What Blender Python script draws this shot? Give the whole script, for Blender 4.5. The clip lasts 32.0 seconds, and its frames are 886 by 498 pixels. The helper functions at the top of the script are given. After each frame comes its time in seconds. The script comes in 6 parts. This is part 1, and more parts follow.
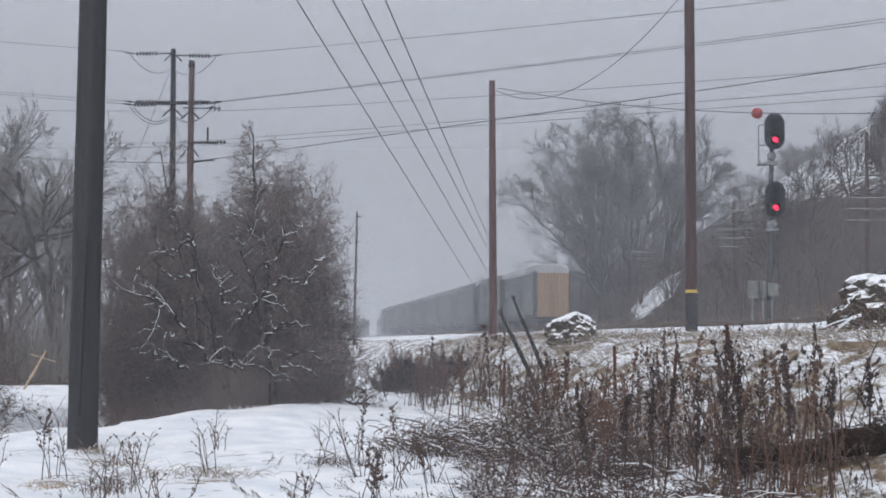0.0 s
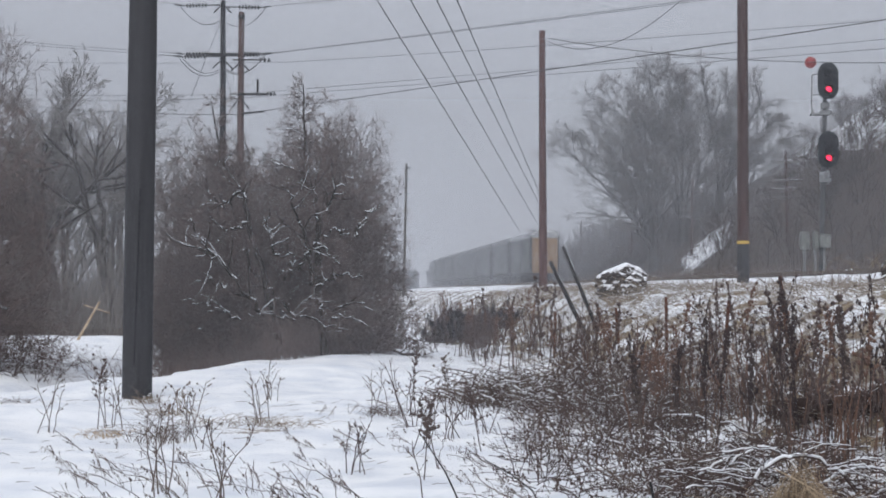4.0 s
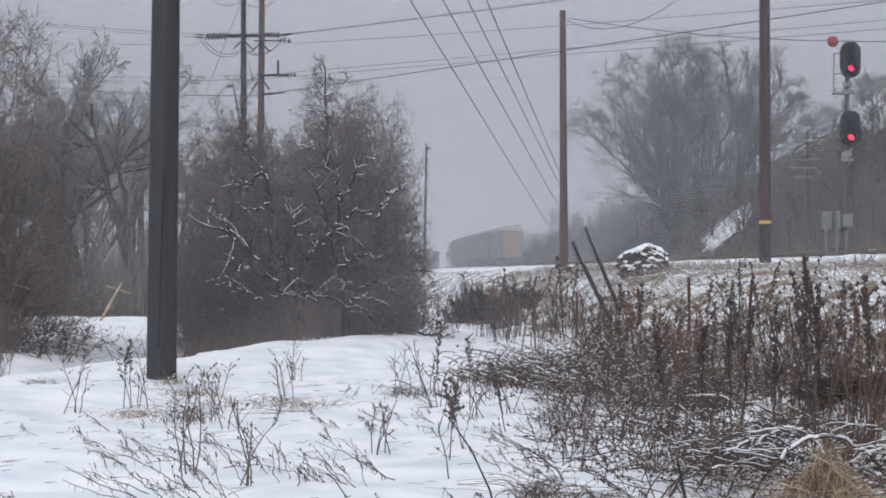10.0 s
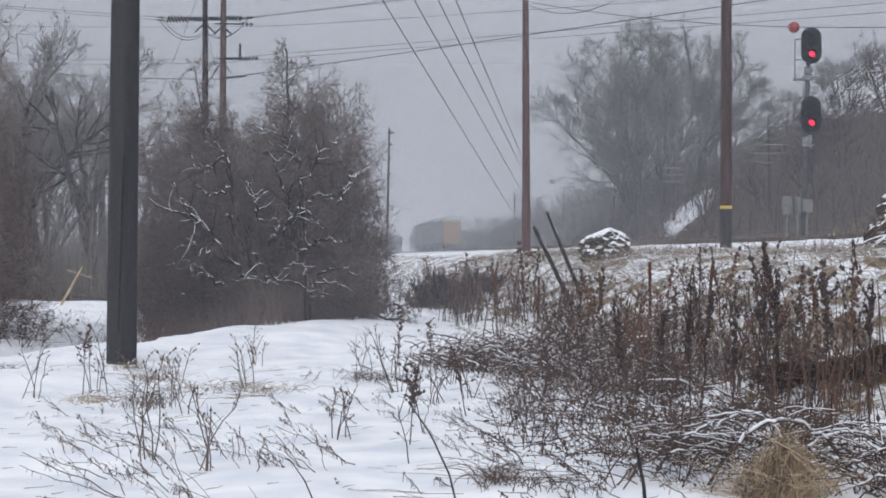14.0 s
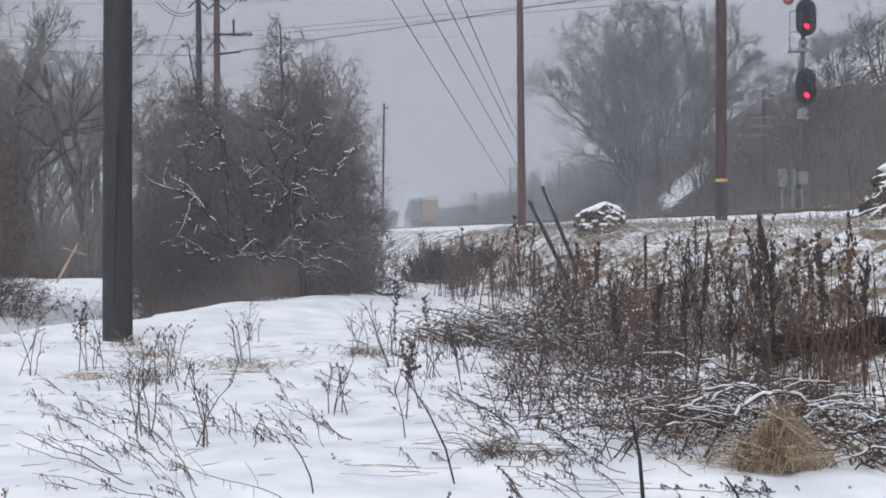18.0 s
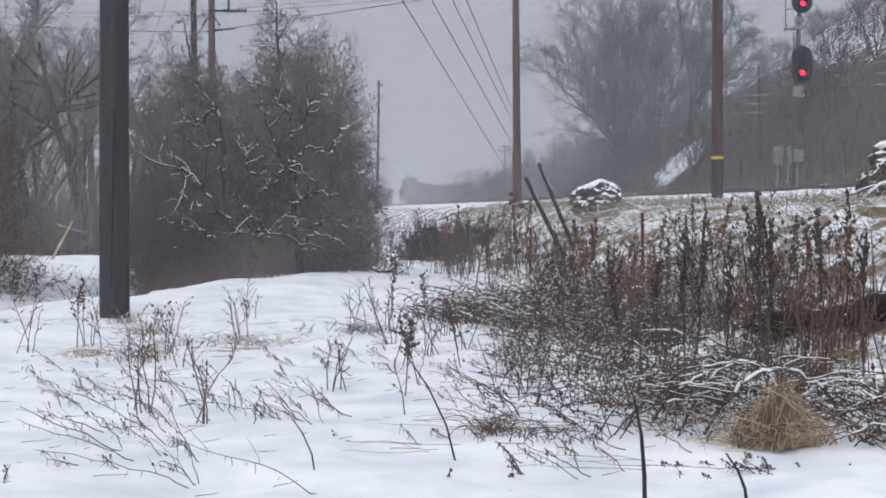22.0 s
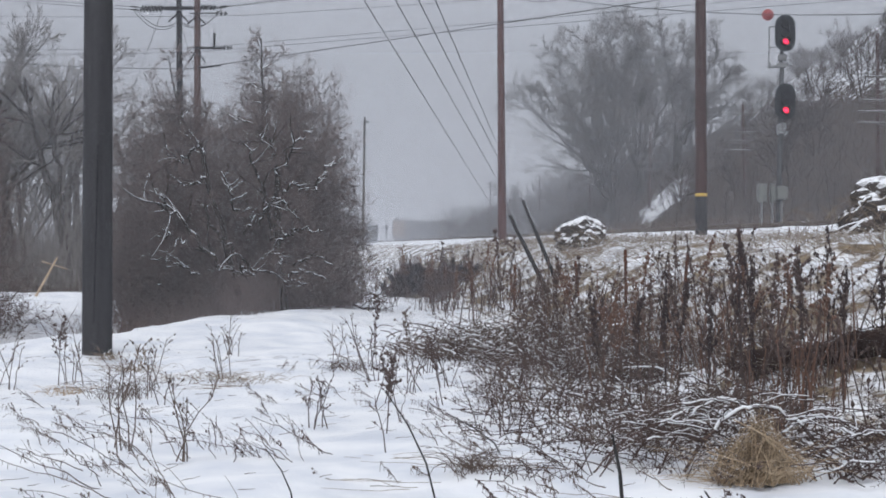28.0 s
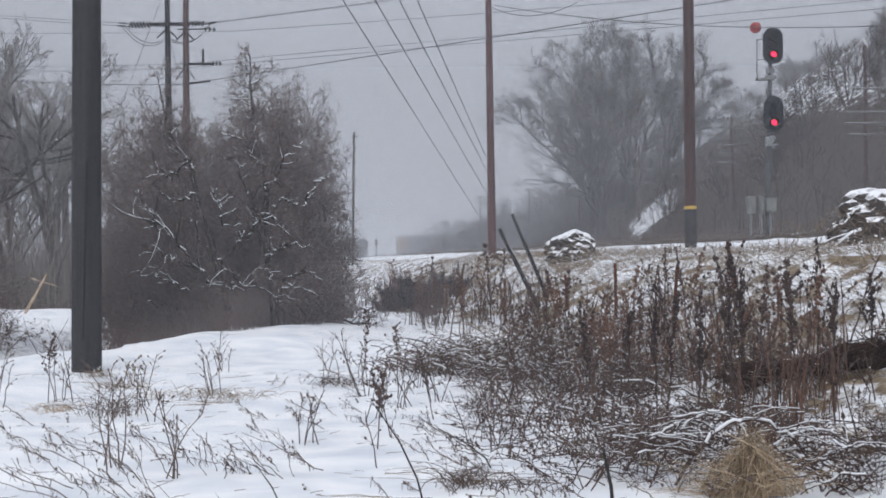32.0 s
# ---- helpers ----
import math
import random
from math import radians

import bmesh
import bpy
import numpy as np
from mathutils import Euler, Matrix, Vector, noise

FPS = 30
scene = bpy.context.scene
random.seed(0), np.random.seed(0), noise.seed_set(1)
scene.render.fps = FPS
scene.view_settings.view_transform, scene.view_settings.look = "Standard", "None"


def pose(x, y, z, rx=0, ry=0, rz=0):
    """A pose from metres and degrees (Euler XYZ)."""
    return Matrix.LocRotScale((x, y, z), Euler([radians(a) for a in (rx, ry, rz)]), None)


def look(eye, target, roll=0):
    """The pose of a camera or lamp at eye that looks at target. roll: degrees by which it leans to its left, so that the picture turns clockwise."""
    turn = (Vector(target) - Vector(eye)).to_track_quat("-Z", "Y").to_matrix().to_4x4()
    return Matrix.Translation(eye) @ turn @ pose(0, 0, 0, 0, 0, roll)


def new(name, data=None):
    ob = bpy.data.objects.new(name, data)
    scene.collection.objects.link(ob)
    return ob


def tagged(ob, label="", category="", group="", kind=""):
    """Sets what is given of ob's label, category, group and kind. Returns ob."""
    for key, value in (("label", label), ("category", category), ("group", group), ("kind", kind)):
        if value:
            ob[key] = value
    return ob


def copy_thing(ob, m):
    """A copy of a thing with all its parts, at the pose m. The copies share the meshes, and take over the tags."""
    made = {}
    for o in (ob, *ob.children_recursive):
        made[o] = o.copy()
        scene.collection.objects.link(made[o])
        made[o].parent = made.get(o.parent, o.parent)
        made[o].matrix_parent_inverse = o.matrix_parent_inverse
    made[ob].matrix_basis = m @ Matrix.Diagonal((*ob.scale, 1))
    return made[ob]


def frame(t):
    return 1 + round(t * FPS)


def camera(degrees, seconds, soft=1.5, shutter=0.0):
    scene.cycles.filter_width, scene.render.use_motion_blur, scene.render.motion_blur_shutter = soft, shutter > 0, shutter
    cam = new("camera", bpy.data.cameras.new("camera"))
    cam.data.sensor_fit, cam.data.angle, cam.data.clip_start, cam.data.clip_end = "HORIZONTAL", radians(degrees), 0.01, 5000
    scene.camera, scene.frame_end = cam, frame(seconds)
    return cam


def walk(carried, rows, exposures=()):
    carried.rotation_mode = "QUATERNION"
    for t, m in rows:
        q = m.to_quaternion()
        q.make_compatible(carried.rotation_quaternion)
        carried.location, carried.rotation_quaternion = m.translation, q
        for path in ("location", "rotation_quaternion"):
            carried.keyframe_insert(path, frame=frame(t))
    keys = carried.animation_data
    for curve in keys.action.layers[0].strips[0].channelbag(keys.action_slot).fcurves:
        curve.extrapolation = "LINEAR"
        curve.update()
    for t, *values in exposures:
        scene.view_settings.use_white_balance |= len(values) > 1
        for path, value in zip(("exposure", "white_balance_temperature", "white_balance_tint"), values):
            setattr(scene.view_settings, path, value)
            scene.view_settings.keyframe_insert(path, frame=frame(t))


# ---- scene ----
import itertools
cam = camera(32.335, 32.0, soft=1.75)

# seconds, x, y, z, degrees of tilt up, degrees of turn to the right, roll
PATH = [
    (0, 0.051, -0.011, 1.501, 3.428, 1.262, 0.237),
    (0.5, 0.045, -0.010, 1.495, 3.071, 1.229, 0.229),
    (1, 0.039, -0.008, 1.496, 2.605, 1.023, 0.103),
    (1.5, 0.039, -0.001, 1.495, 2.235, 0.763, 0.099),
    (2, 0.035, 0.004, 1.498, 1.995, 0.601, 0.127),
    (2.5, 0.037, 0.008, 1.496, 1.786, 0.351, 0.147),
    (3, 0.031, 0.015, 1.498, 1.769, -0.024, 0.200),
    (3.5, 0.027, 0.010, 1.496, 1.724, -0.341, 0.261),
    (5.5, 0.022, 0.005, 1.496, 1.091, -1.253, 0.183),
    (6, 0.016, 0.002, 1.495, 0.945, -1.597, 0.238),
    (6.5, 0.005, -0.004, 1.492, 0.696, -1.887, 0.171),
    (7, 0.000, -0.004, 1.491, 0.649, -2.050, 0.061),
    (7.5, -0.000, -0.005, 1.494, 0.656, -1.980, -0.072),
    (8, -0.006, -0.009, 1.496, 0.691, -1.882, -0.067),
    (8.5, -0.011, -0.014, 1.496, 0.647, -1.926, -0.062),
    (9, -0.012, -0.017, 1.496, 0.647, -1.906, 0.005),
    (9.5, -0.015, -0.021, 1.496, 0.733, -1.660, 0.063),
    (10, -0.016, -0.015, 1.500, 0.861, -1.310, 0.168),
    (10.5, -0.014, -0.015, 1.497, 0.933, -0.982, 0.224),
    (11, -0.016, -0.006, 1.504, 0.946, -0.597, 0.255),
    (11.5, -0.022, -0.006, 1.501, 0.909, -0.419, 0.409),
    (12, -0.020, -0.006, 1.502, 0.815, -0.432, 0.395),
    (12.5, -0.022, -0.006, 1.499, 0.725, -0.408, 0.447),
    (13, -0.018, -0.013, 1.501, 0.676, -0.341, 0.437),
    (13.5, -0.006, -0.005, 1.502, 0.491, -0.092, 0.302),
    (14, 0.003, -0.004, 1.502, 0.282, 0.079, 0.228),
    (14.5, 0.003, -0.004, 1.500, 0.164, 0.147, 0.124),
    (16.5, 0.005, -0.002, 1.499, -0.218, 0.125, -0.165),
    (17, 0.009, 0.007, 1.503, -0.387, 0.216, -0.114),
    (17.5, 0.005, 0.003, 1.499, -0.461, 0.220, -0.080),
    (18, 0.008, 0.006, 1.500, -0.655, 0.239, -0.173),
    (18.5, 0.003, 0.011, 1.501, -0.914, 0.228, -0.250),
    (19, 0.005, 0.012, 1.499, -0.955, 0.247, -0.291),
    (19.5, 0.001, 0.011, 1.502, -0.983, 0.361, -0.394),
    (20, -0.004, 0.013, 1.501, -1.046, 0.459, -0.373),
    (20.5, -0.008, 0.012, 1.500, -1.089, 0.592, -0.293),
    (21, -0.013, 0.010, 1.499, -1.254, 0.713, -0.237),
    (21.5, -0.026, 0.015, 1.500, -1.331, 0.591, -0.210),
    (22, -0.032, 0.016, 1.497, -1.506, 0.452, -0.107),
    (22.5, -0.033, 0.019, 1.497, -1.490, 0.366, -0.048),
    (23, -0.027, 0.017, 1.499, -1.483, 0.442, 0.006),
    (23.5, -0.027, 0.016, 1.499, -1.518, 0.615, 0.084),
    (24, -0.026, 0.017, 1.501, -1.600, 0.537, 0.061),
    (24.5, -0.026, 0.009, 1.504, -1.387, 0.271, 0.032),
    (25, -0.028, -0.002, 1.505, -0.997, 0.089, 0.013),
    (25.5, -0.017, -0.003, 1.506, -0.546, 0.235, 0.009),
    (26, -0.008, -0.008, 1.504, -0.149, 0.338, -0.018),
    (26.5, -0.003, -0.008, 1.504, -0.096, 0.603, -0.054),
    (28.5, 0.007, -0.007, 1.504, -0.145, 0.980, -0.094),
    (29, 0.007, -0.006, 1.505, -0.091, 0.925, -0.123),
    (29.5, 0.010, -0.002, 1.505, 0.024, 0.843, -0.191),
    (30, 0.007, -0.002, 1.505, 0.104, 0.896, -0.280),
    (30.5, 0.007, -0.004, 1.505, 0.172, 0.869, -0.343),
    (31, 0.011, -0.006, 1.504, 0.266, 0.919, -0.380),
    (31.5, 0.010, -0.005, 1.509, 0.338, 1.053, -0.434),
    (32, 0.009, -0.002, 1.507, 0.395, 1.351, -0.464),
]
walk(cam, [(t, pose(x, y, z, 90 + tilt, 0, -turn) @ pose(0, 0, 0, 0, 0, roll)) for t, x, y, z, tilt, turn, roll in PATH])

# ---- light: overcast winter sky with fine snow in the air ----
world = bpy.data.worlds.new("world")
scene.world = world
world.use_nodes = True
wn = world.node_tree.nodes
wl = world.node_tree.links
wn.clear()
sky = wn.new("ShaderNodeTexSky")
sky.sky_type = "NISHITA"
sky.sun_disc = False
sky.sun_elevation = radians(48)
sky.sun_rotation = radians(200)
sky.air_density = 2.0
sky.dust_density = 6.0
bg_sky = wn.new("ShaderNodeBackground")
bg_sky.inputs["Strength"].default_value = 0.05
bg_cloud = wn.new("ShaderNodeBackground")
bg_cloud.inputs["Color"].default_value = (0.413, 0.439, 0.500, 1)
bg_cloud.inputs["Strength"].default_value = 1.36
wadd = wn.new("ShaderNodeMixShader")
wadd.inputs[0].default_value = 0.93
wout = wn.new("ShaderNodeOutputWorld")
wl.new(sky.outputs[0], bg_sky.inputs["Color"])
wl.new(bg_sky.outputs[0], wadd.inputs[1])
wl.new(bg_cloud.outputs[0], wadd.inputs[2])
wl.new(wadd.outputs[0], wout.inputs[0])
sun = new("sun", bpy.data.lights.new("sun", "SUN"))
sun.data.energy = 1.72
sun.data.angle = radians(60)
sun.data.color = (0.97, 0.98, 1.0)
sun.matrix_world = look((-20, -40, 90), (0, 40, 0))


# ---- materials ----
def material(name, colors, scale=3.0, rough=0.8, bump=0.3, fine=40.0, metal=0.0, stretch=(1, 1, 1), vary=0.0, spread=0.5):
    """Two colours mixed by noise at two scales in the object's own space, with fine relief."""
    m = bpy.data.materials.new(name)
    m.use_nodes = True
    n, l = m.node_tree.nodes, m.node_tree.links
    b = n["Principled BSDF"]
    b.inputs["Roughness"].default_value = rough
    b.inputs["Metallic"].default_value = metal
    b.inputs["Specular IOR Level"].default_value = 0.25
    co = n.new("ShaderNodeTexCoord")
    mp = n.new("ShaderNodeMapping")
    mp.inputs["Scale"].default_value = stretch
    l.new(co.outputs["Object"], mp.inputs[0])
    big = n.new("ShaderNodeTexNoise")
    big.inputs["Scale"].default_value = scale
    big.inputs["Detail"].default_value = 5
    small = n.new("ShaderNodeTexNoise")
    small.inputs["Scale"].default_value = fine
    small.inputs["Detail"].default_value = 3
    for q in (big, small):
        l.new(mp.outputs[0], q.inputs["Vector"])
    mix = n.new("ShaderNodeMix")
    mix.data_type = "FLOAT"
    mix.inputs[0].default_value = 0.35
    l.new(big.outputs["Fac"], mix.inputs[2])
    l.new(small.outputs["Fac"], mix.inputs[3])
    ramp = n.new("ShaderNodeValToRGB")
    ramp.color_ramp.elements[0].position = 0.5 - spread * 0.35
    ramp.color_ramp.elements[1].position = 0.5 + spread * 0.35
    ramp.color_ramp.elements[0].color = (*colors[0], 1)
    ramp.color_ramp.elements[1].color = (*colors[1], 1)
    l.new(mix.outputs[0], ramp.inputs[0])
    out = ramp.outputs[0]
    if vary:
        info = n.new("ShaderNodeObjectInfo")
        hsv = n.new("ShaderNodeHueSaturation")
        mr = n.new("ShaderNodeMapRange")
        mr.inputs[3].default_value = 1 - vary
        mr.inputs[4].default_value = 1 + vary
        l.new(info.outputs["Random"], mr.inputs[0])
        l.new(mr.outputs[0], hsv.inputs["Value"])
        l.new(out, hsv.inputs["Color"])
        out = hsv.outputs[0]
    l.new(out, b.inputs["Base Color"])
    if bump:
        bp = n.new("ShaderNodeBump")
        bp.inputs["Strength"].default_value = bump
        bp.inputs["Distance"].default_value = 0.02
        l.new(mix.outputs[0], bp.inputs["Height"])
        l.new(bp.outputs[0], b.inputs["Normal"])
    return m


def glowing(name, color, strength):
    m = bpy.data.materials.new(name)
    m.use_nodes = True
    b = m.node_tree.nodes["Principled BSDF"]
    b.inputs["Base Color"].default_value = (*color, 1)
    b.inputs["Emission Color"].default_value = (*color, 1)
    b.inputs["Emission Strength"].default_value = strength
    b.inputs["Roughness"].default_value = 0.3
    return m


POLE_DARK = material("weathered_pole_wood", ((0.029, 0.029, 0.032), (0.052, 0.051, 0.055)), 2.0, 0.9, 0.5, 14, stretch=(9, 9, 0.28))
POLE_RED = material("creosoted_pole_wood", ((0.060, 0.035, 0.035), (0.138, 0.083, 0.081)), 2.0, 0.85, 0.5, 30, stretch=(6, 6, 0.4))
POLE_SLATE = material("slate_grey_pole_wood", ((0.018, 0.019, 0.022), (0.050, 0.050, 0.055)), 2.0, 0.85, 0.5, 30, stretch=(6, 6, 0.4))
POLE_BAND = material("dark_creosoted_pole_wood", ((0.034, 0.0185, 0.018), (0.082, 0.048, 0.045)), 2.0, 0.85, 0.5, 30, stretch=(6, 6, 0.4))
VISOR = material("matte_black_visor", ((0.004, 0.005, 0.007), (0.009, 0.010, 0.013)), 3.0, 0.95, 0.0, 40)
POLE_BROWN = material("brown_pole_wood", ((0.060, 0.040, 0.038), (0.120, 0.082, 0.077)), 2.0, 0.85, 0.5, 30, stretch=(6, 6, 0.4))
POLE_GREY = material("grey_pole_wood", ((0.06, 0.055, 0.05), (0.14, 0.13, 0.12)), 2.0, 0.85, 0.5, 30, stretch=(6, 6, 0.4))
# darker copy of the bark, so that limbs stand out among their twigs
BARK_DARK = material("dark_bark", ((0.018, 0.015, 0.014), (0.058, 0.048, 0.044)), 3.0, 0.9, 0.5, 25, stretch=(3, 3, 0.7))
BARK = material("wet_bark", ((0.045, 0.037, 0.034), (0.12, 0.10, 0.092)), 3.0, 0.9, 0.5, 25, stretch=(3, 3, 0.7))
TWIG = material("bare_twigs", ((0.098, 0.075, 0.071), (0.195, 0.152, 0.142)), 0.6, 0.9, 0.0, 8)
TWIG_GREY = material("grey_twigs", ((0.075, 0.067, 0.063), (0.165, 0.147, 0.138)), 0.3, 0.9, 0.0, 5)
# lighter copy of the grey twigs, with the far trees' haze put into the colour
TWIG_HAZED = material("haze_paled_twigs", ((0.125, 0.113, 0.108), (0.25, 0.228, 0.216)), 0.3, 0.9, 0.0, 5)
HILL_TWIG = material("dark_hill_twigs", ((0.028, 0.021, 0.020), (0.098, 0.074, 0.068)), 0.4, 0.9, 0.0, 6)
SNOW = material("snow_cap", ((0.76, 0.78, 0.82), (0.88, 0.89, 0.91)), 2.0, 0.75, 0.4, 30)
STEEL = material("dull_steel", ((0.16, 0.165, 0.17), (0.30, 0.305, 0.31)), 4.0, 0.55, 0.15, 50, metal=0.6)
BLACK = material("black_painted_metal", ((0.006, 0.008, 0.011), (0.015, 0.018, 0.023)), 3.0, 0.5, 0.1, 40)
CABLE = material("dark_cable", ((0.035, 0.036, 0.04), (0.07, 0.07, 0.075)), 2.0, 0.6, 0.0, 20)
CERAMIC = material("glazed_insulator", ((0.030, 0.031, 0.036), (0.075, 0.076, 0.084)), 5.0, 0.35, 0.0, 40)
RED_LENS = glowing("red_signal_lens", (1.0, 0.02, 0.085), 2.2)
HARDWARE = material("dark_line_hardware", ((0.018, 0.019, 0.021), (0.050, 0.050, 0.054)), 4.0, 0.7, 0.1, 40)
RED_GLASS = glowing("red_glass", (0.8, 0.01, 0.03), 0.35)
RED_PAINT = material("faded_red_paint", ((0.26, 0.05, 0.052), (0.37, 0.08, 0.08)), 3.0, 0.6, 0.1, 30)
YELLOW_PAINT = material("yellow_band", ((0.42, 0.27, 0.05), (0.62, 0.42, 0.10)), 6.0, 0.7, 0.1, 40)
RUST = material("rusty_steel", ((0.065, 0.030, 0.022), (0.16, 0.07, 0.045)), 8.0, 0.9, 0.4, 60)
RAIL = material("rail_steel", ((0.06, 0.045, 0.038), (0.14, 0.11, 0.09)), 3.0, 0.6, 0.2, 30)


# ---- mesh helpers ----
def unit(v):
    return v / np.maximum(np.linalg.norm(v, axis=-1, keepdims=True), 1e-9)


def raw_mesh(name, verts, faces, smooth=False):
    """A mesh from arrays in which all faces have the same number of corners."""
    me = bpy.data.meshes.new(name)
    verts = np.asarray(verts, dtype=np.float32)
    faces = np.asarray(faces, dtype=np.int32)
    me.vertices.add(len(verts))
    me.vertices.foreach_set("co", verts.ravel())
    k = faces.shape[1]
    me.loops.add(faces.size)
    me.loops.foreach_set("vertex_index", faces.ravel())
    me.polygons.add(len(faces))
    me.polygons.foreach_set("loop_start", np.arange(0, faces.size, k, dtype=np.int32))
    me.update(calc_edges=True)
    if smooth:
        me.shade_smooth()
    return me


def tubes(name, p0, p1, r0, r1, sides=3):
    """Many tapered rods as one mesh."""
    p0, p1 = np.asarray(p0, float), np.asarray(p1, float)
    n = len(p0)
    d = unit(p1 - p0)
    ref = np.where(np.abs(d[:, 2:3]) > 0.9, np.array([[1.0, 0, 0]]), np.array([[0, 0, 1.0]]))
    a = unit(np.cross(d, ref))
    b = np.cross(d, a)
    ang = np.arange(sides) * 2 * math.pi / sides
    ring = a[:, None] * np.cos(ang)[None, :, None] + b[:, None] * np.sin(ang)[None, :, None]
    v = np.concatenate([p0[:, None] + ring * np.asarray(r0)[:, None, None], p1[:, None] + ring * np.asarray(r1)[:, None, None]], 1)
    if sides == 2:
        phi = (np.arange(n) * 2.399)[:, None]
        w = a * np.cos(phi) + b * np.sin(phi)
        r0, r1 = np.asarray(r0)[:, None] * 1.25, np.asarray(r1)[:, None] * 1.25
        v = np.stack([p0 + w * r0, p0 - w * r0, p1 - w * r1, p1 + w * r1], 1)
        return raw_mesh(name, v.reshape(-1, 3), np.arange(4 * n).reshape(-1, 4))
    k = np.arange(sides)
    f = np.stack([k, (k + 1) % sides, (k + 1) % sides + sides, k + sides], 1)
    faces = f[None] + (np.arange(n) * 2 * sides)[:, None, None]
    return raw_mesh(name, v.reshape(-1, 3), faces.reshape(-1, 4), sides > 4)


def chain(name, nodes, rad, sides=3):
    """Continuous rods through nodes of shape (k + 1, n, 3)."""
    k, n = len(nodes) - 1, nodes.shape[1]
    d = unit(np.concatenate([nodes[1:2] - nodes[:1], nodes[2:] - nodes[:-2], nodes[-1:] - nodes[-2:-1]])) if k > 1 else unit(np.repeat(nodes[1:] - nodes[:-1], 2, 0))
    ref = np.broadcast_to(np.where(np.abs(d[:1, :, 2:3]) > 0.8, np.array([1.0, 0.3, 0]), np.array([0.1, 0, 1.0])), d.shape)
    a = unit(np.cross(d, ref))
    b = np.cross(d, a)
    ang = np.arange(sides) * 2 * math.pi / sides
    v = nodes[:, :, None] + rad[:, :, None, None] * (a[:, :, None] * np.cos(ang)[:, None] + b[:, :, None] * np.sin(ang)[:, None])
    index = np.arange((k + 1) * n * sides).reshape(k + 1, n, sides)
    nxt = np.roll(index, -1, axis=2)
    f = np.stack([index[:-1], nxt[:-1], nxt[1:], index[1:]], -1)
    return raw_mesh(name, v.reshape(-1, 3), f.reshape(-1, 4), True)


def dots(name, centres, sizes, tall=1.0):
    """Many small eight-sided grains as one mesh."""
    c = np.asarray(centres, float)
    base = np.array([(1, 0, 0), (0, 1, 0), (-1, 0, 0), (0, -1, 0), (0, 0, tall), (0, 0, -tall)], float)
    v = c[:, None] + base[None] * np.asarray(sizes)[:, None, None]
    f = np.array([(0, 1, 4), (1, 2, 4), (2, 3, 4), (3, 0, 4), (1, 0, 5), (2, 1, 5), (3, 2, 5), (0, 3, 5)])
    return raw_mesh(name, v.reshape(-1, 3), (f[None] + (np.arange(len(c)) * 6)[:, None, None]).reshape(-1, 3))


class Shape:
    """Collects boxes, rods and turned forms, and makes one mesh of them."""

    def __init__(self):
        self.bm = bmesh.new()

    def box(self, x, y, z, sx, sy, sz, bevel=0.0, turn=None):
        made = bmesh.ops.create_cube(self.bm, size=1, matrix=Matrix.Translation((x, y, z)) @ (turn or Matrix()) @ Matrix.Diagonal((sx, sy, sz, 1)))
        if bevel:
            edges = list({e for v in made["verts"] for e in v.link_edges})
            bmesh.ops.bevel(self.bm, geom=edges, offset=bevel, segments=2, affect="EDGES")
        return self

    def rod(self, a, b, r0, r1=None, sides=10):
        a, b = Vector(a), Vector(b)
        d = b - a
        bmesh.ops.create_cone(self.bm, cap_ends=True, segments=sides, radius1=r0, radius2=r0 if r1 is None else r1, depth=d.length,
                              matrix=Matrix.Translation((a + b) / 2) @ d.to_track_quat("Z", "Y").to_matrix().to_4x4())
        return self

    def turned(self, profile, sides=16, m=None, wobble=0.0):
        """Rings of (radius, height) round the z axis, capped at both ends."""
        m = m or Matrix()
        rings = []
        for i, (r, z) in enumerate(profile):
            rings.append([self.bm.verts.new(m @ Vector((r * math.cos(k * 2 * math.pi / sides) * (1 + wobble * math.sin(k * 2.7 + i)),
                                                        r * math.sin(k * 2 * math.pi / sides) * (1 + wobble * math.cos(k * 1.9 - i)), z))) for k in range(sides)])
        for lo, hi in zip(rings, rings[1:]):
            for k in range(sides):
                self.bm.faces.new((lo[k], lo[(k + 1) % sides], hi[(k + 1) % sides], hi[k]))
        self.bm.faces.new(rings[0][::-1])
        self.bm.faces.new(rings[-1])
        return self

    def slab(self, outline, depth, m=None):
        """An outline in x and z, drawn out along y."""
        m = m or Matrix()
        a = [self.bm.verts.new(m @ Vector((x, -depth / 2, z))) for x, z in outline]
        b = [self.bm.verts.new(m @ Vector((x, depth / 2, z))) for x, z in outline]
        n = len(a)
        self.bm.faces.new(a)
        self.bm.faces.new(b[::-1])
        for i in range(n):
            self.bm.faces.new((a[i], b[i], b[(i + 1) % n], a[(i + 1) % n]))
        return self

    def mesh(self, name, smooth=False):
        bmesh.ops.recalc_face_normals(self.bm, faces=self.bm.faces)
        me = bpy.data.meshes.new(name)
        self.bm.to_mesh(me)
        self.bm.free()
        if smooth:
            me.shade_smooth()
        return me


def part(name, mesh, mat, parent=None, label=""):
    me = mesh.mesh(name) if isinstance(mesh, Shape) else mesh
    if not me.materials:
        me.materials.append(mat)
    ob = new(name, me)
    if parent:
        ob.parent = parent
    return tagged(ob, label)


def thing(name, m, label, category, group="", kind=""):
    ob = new(name)
    ob.empty_display_size = 0.2
    ob.matrix_world = m
    return tagged(ob, label, category, group, kind)


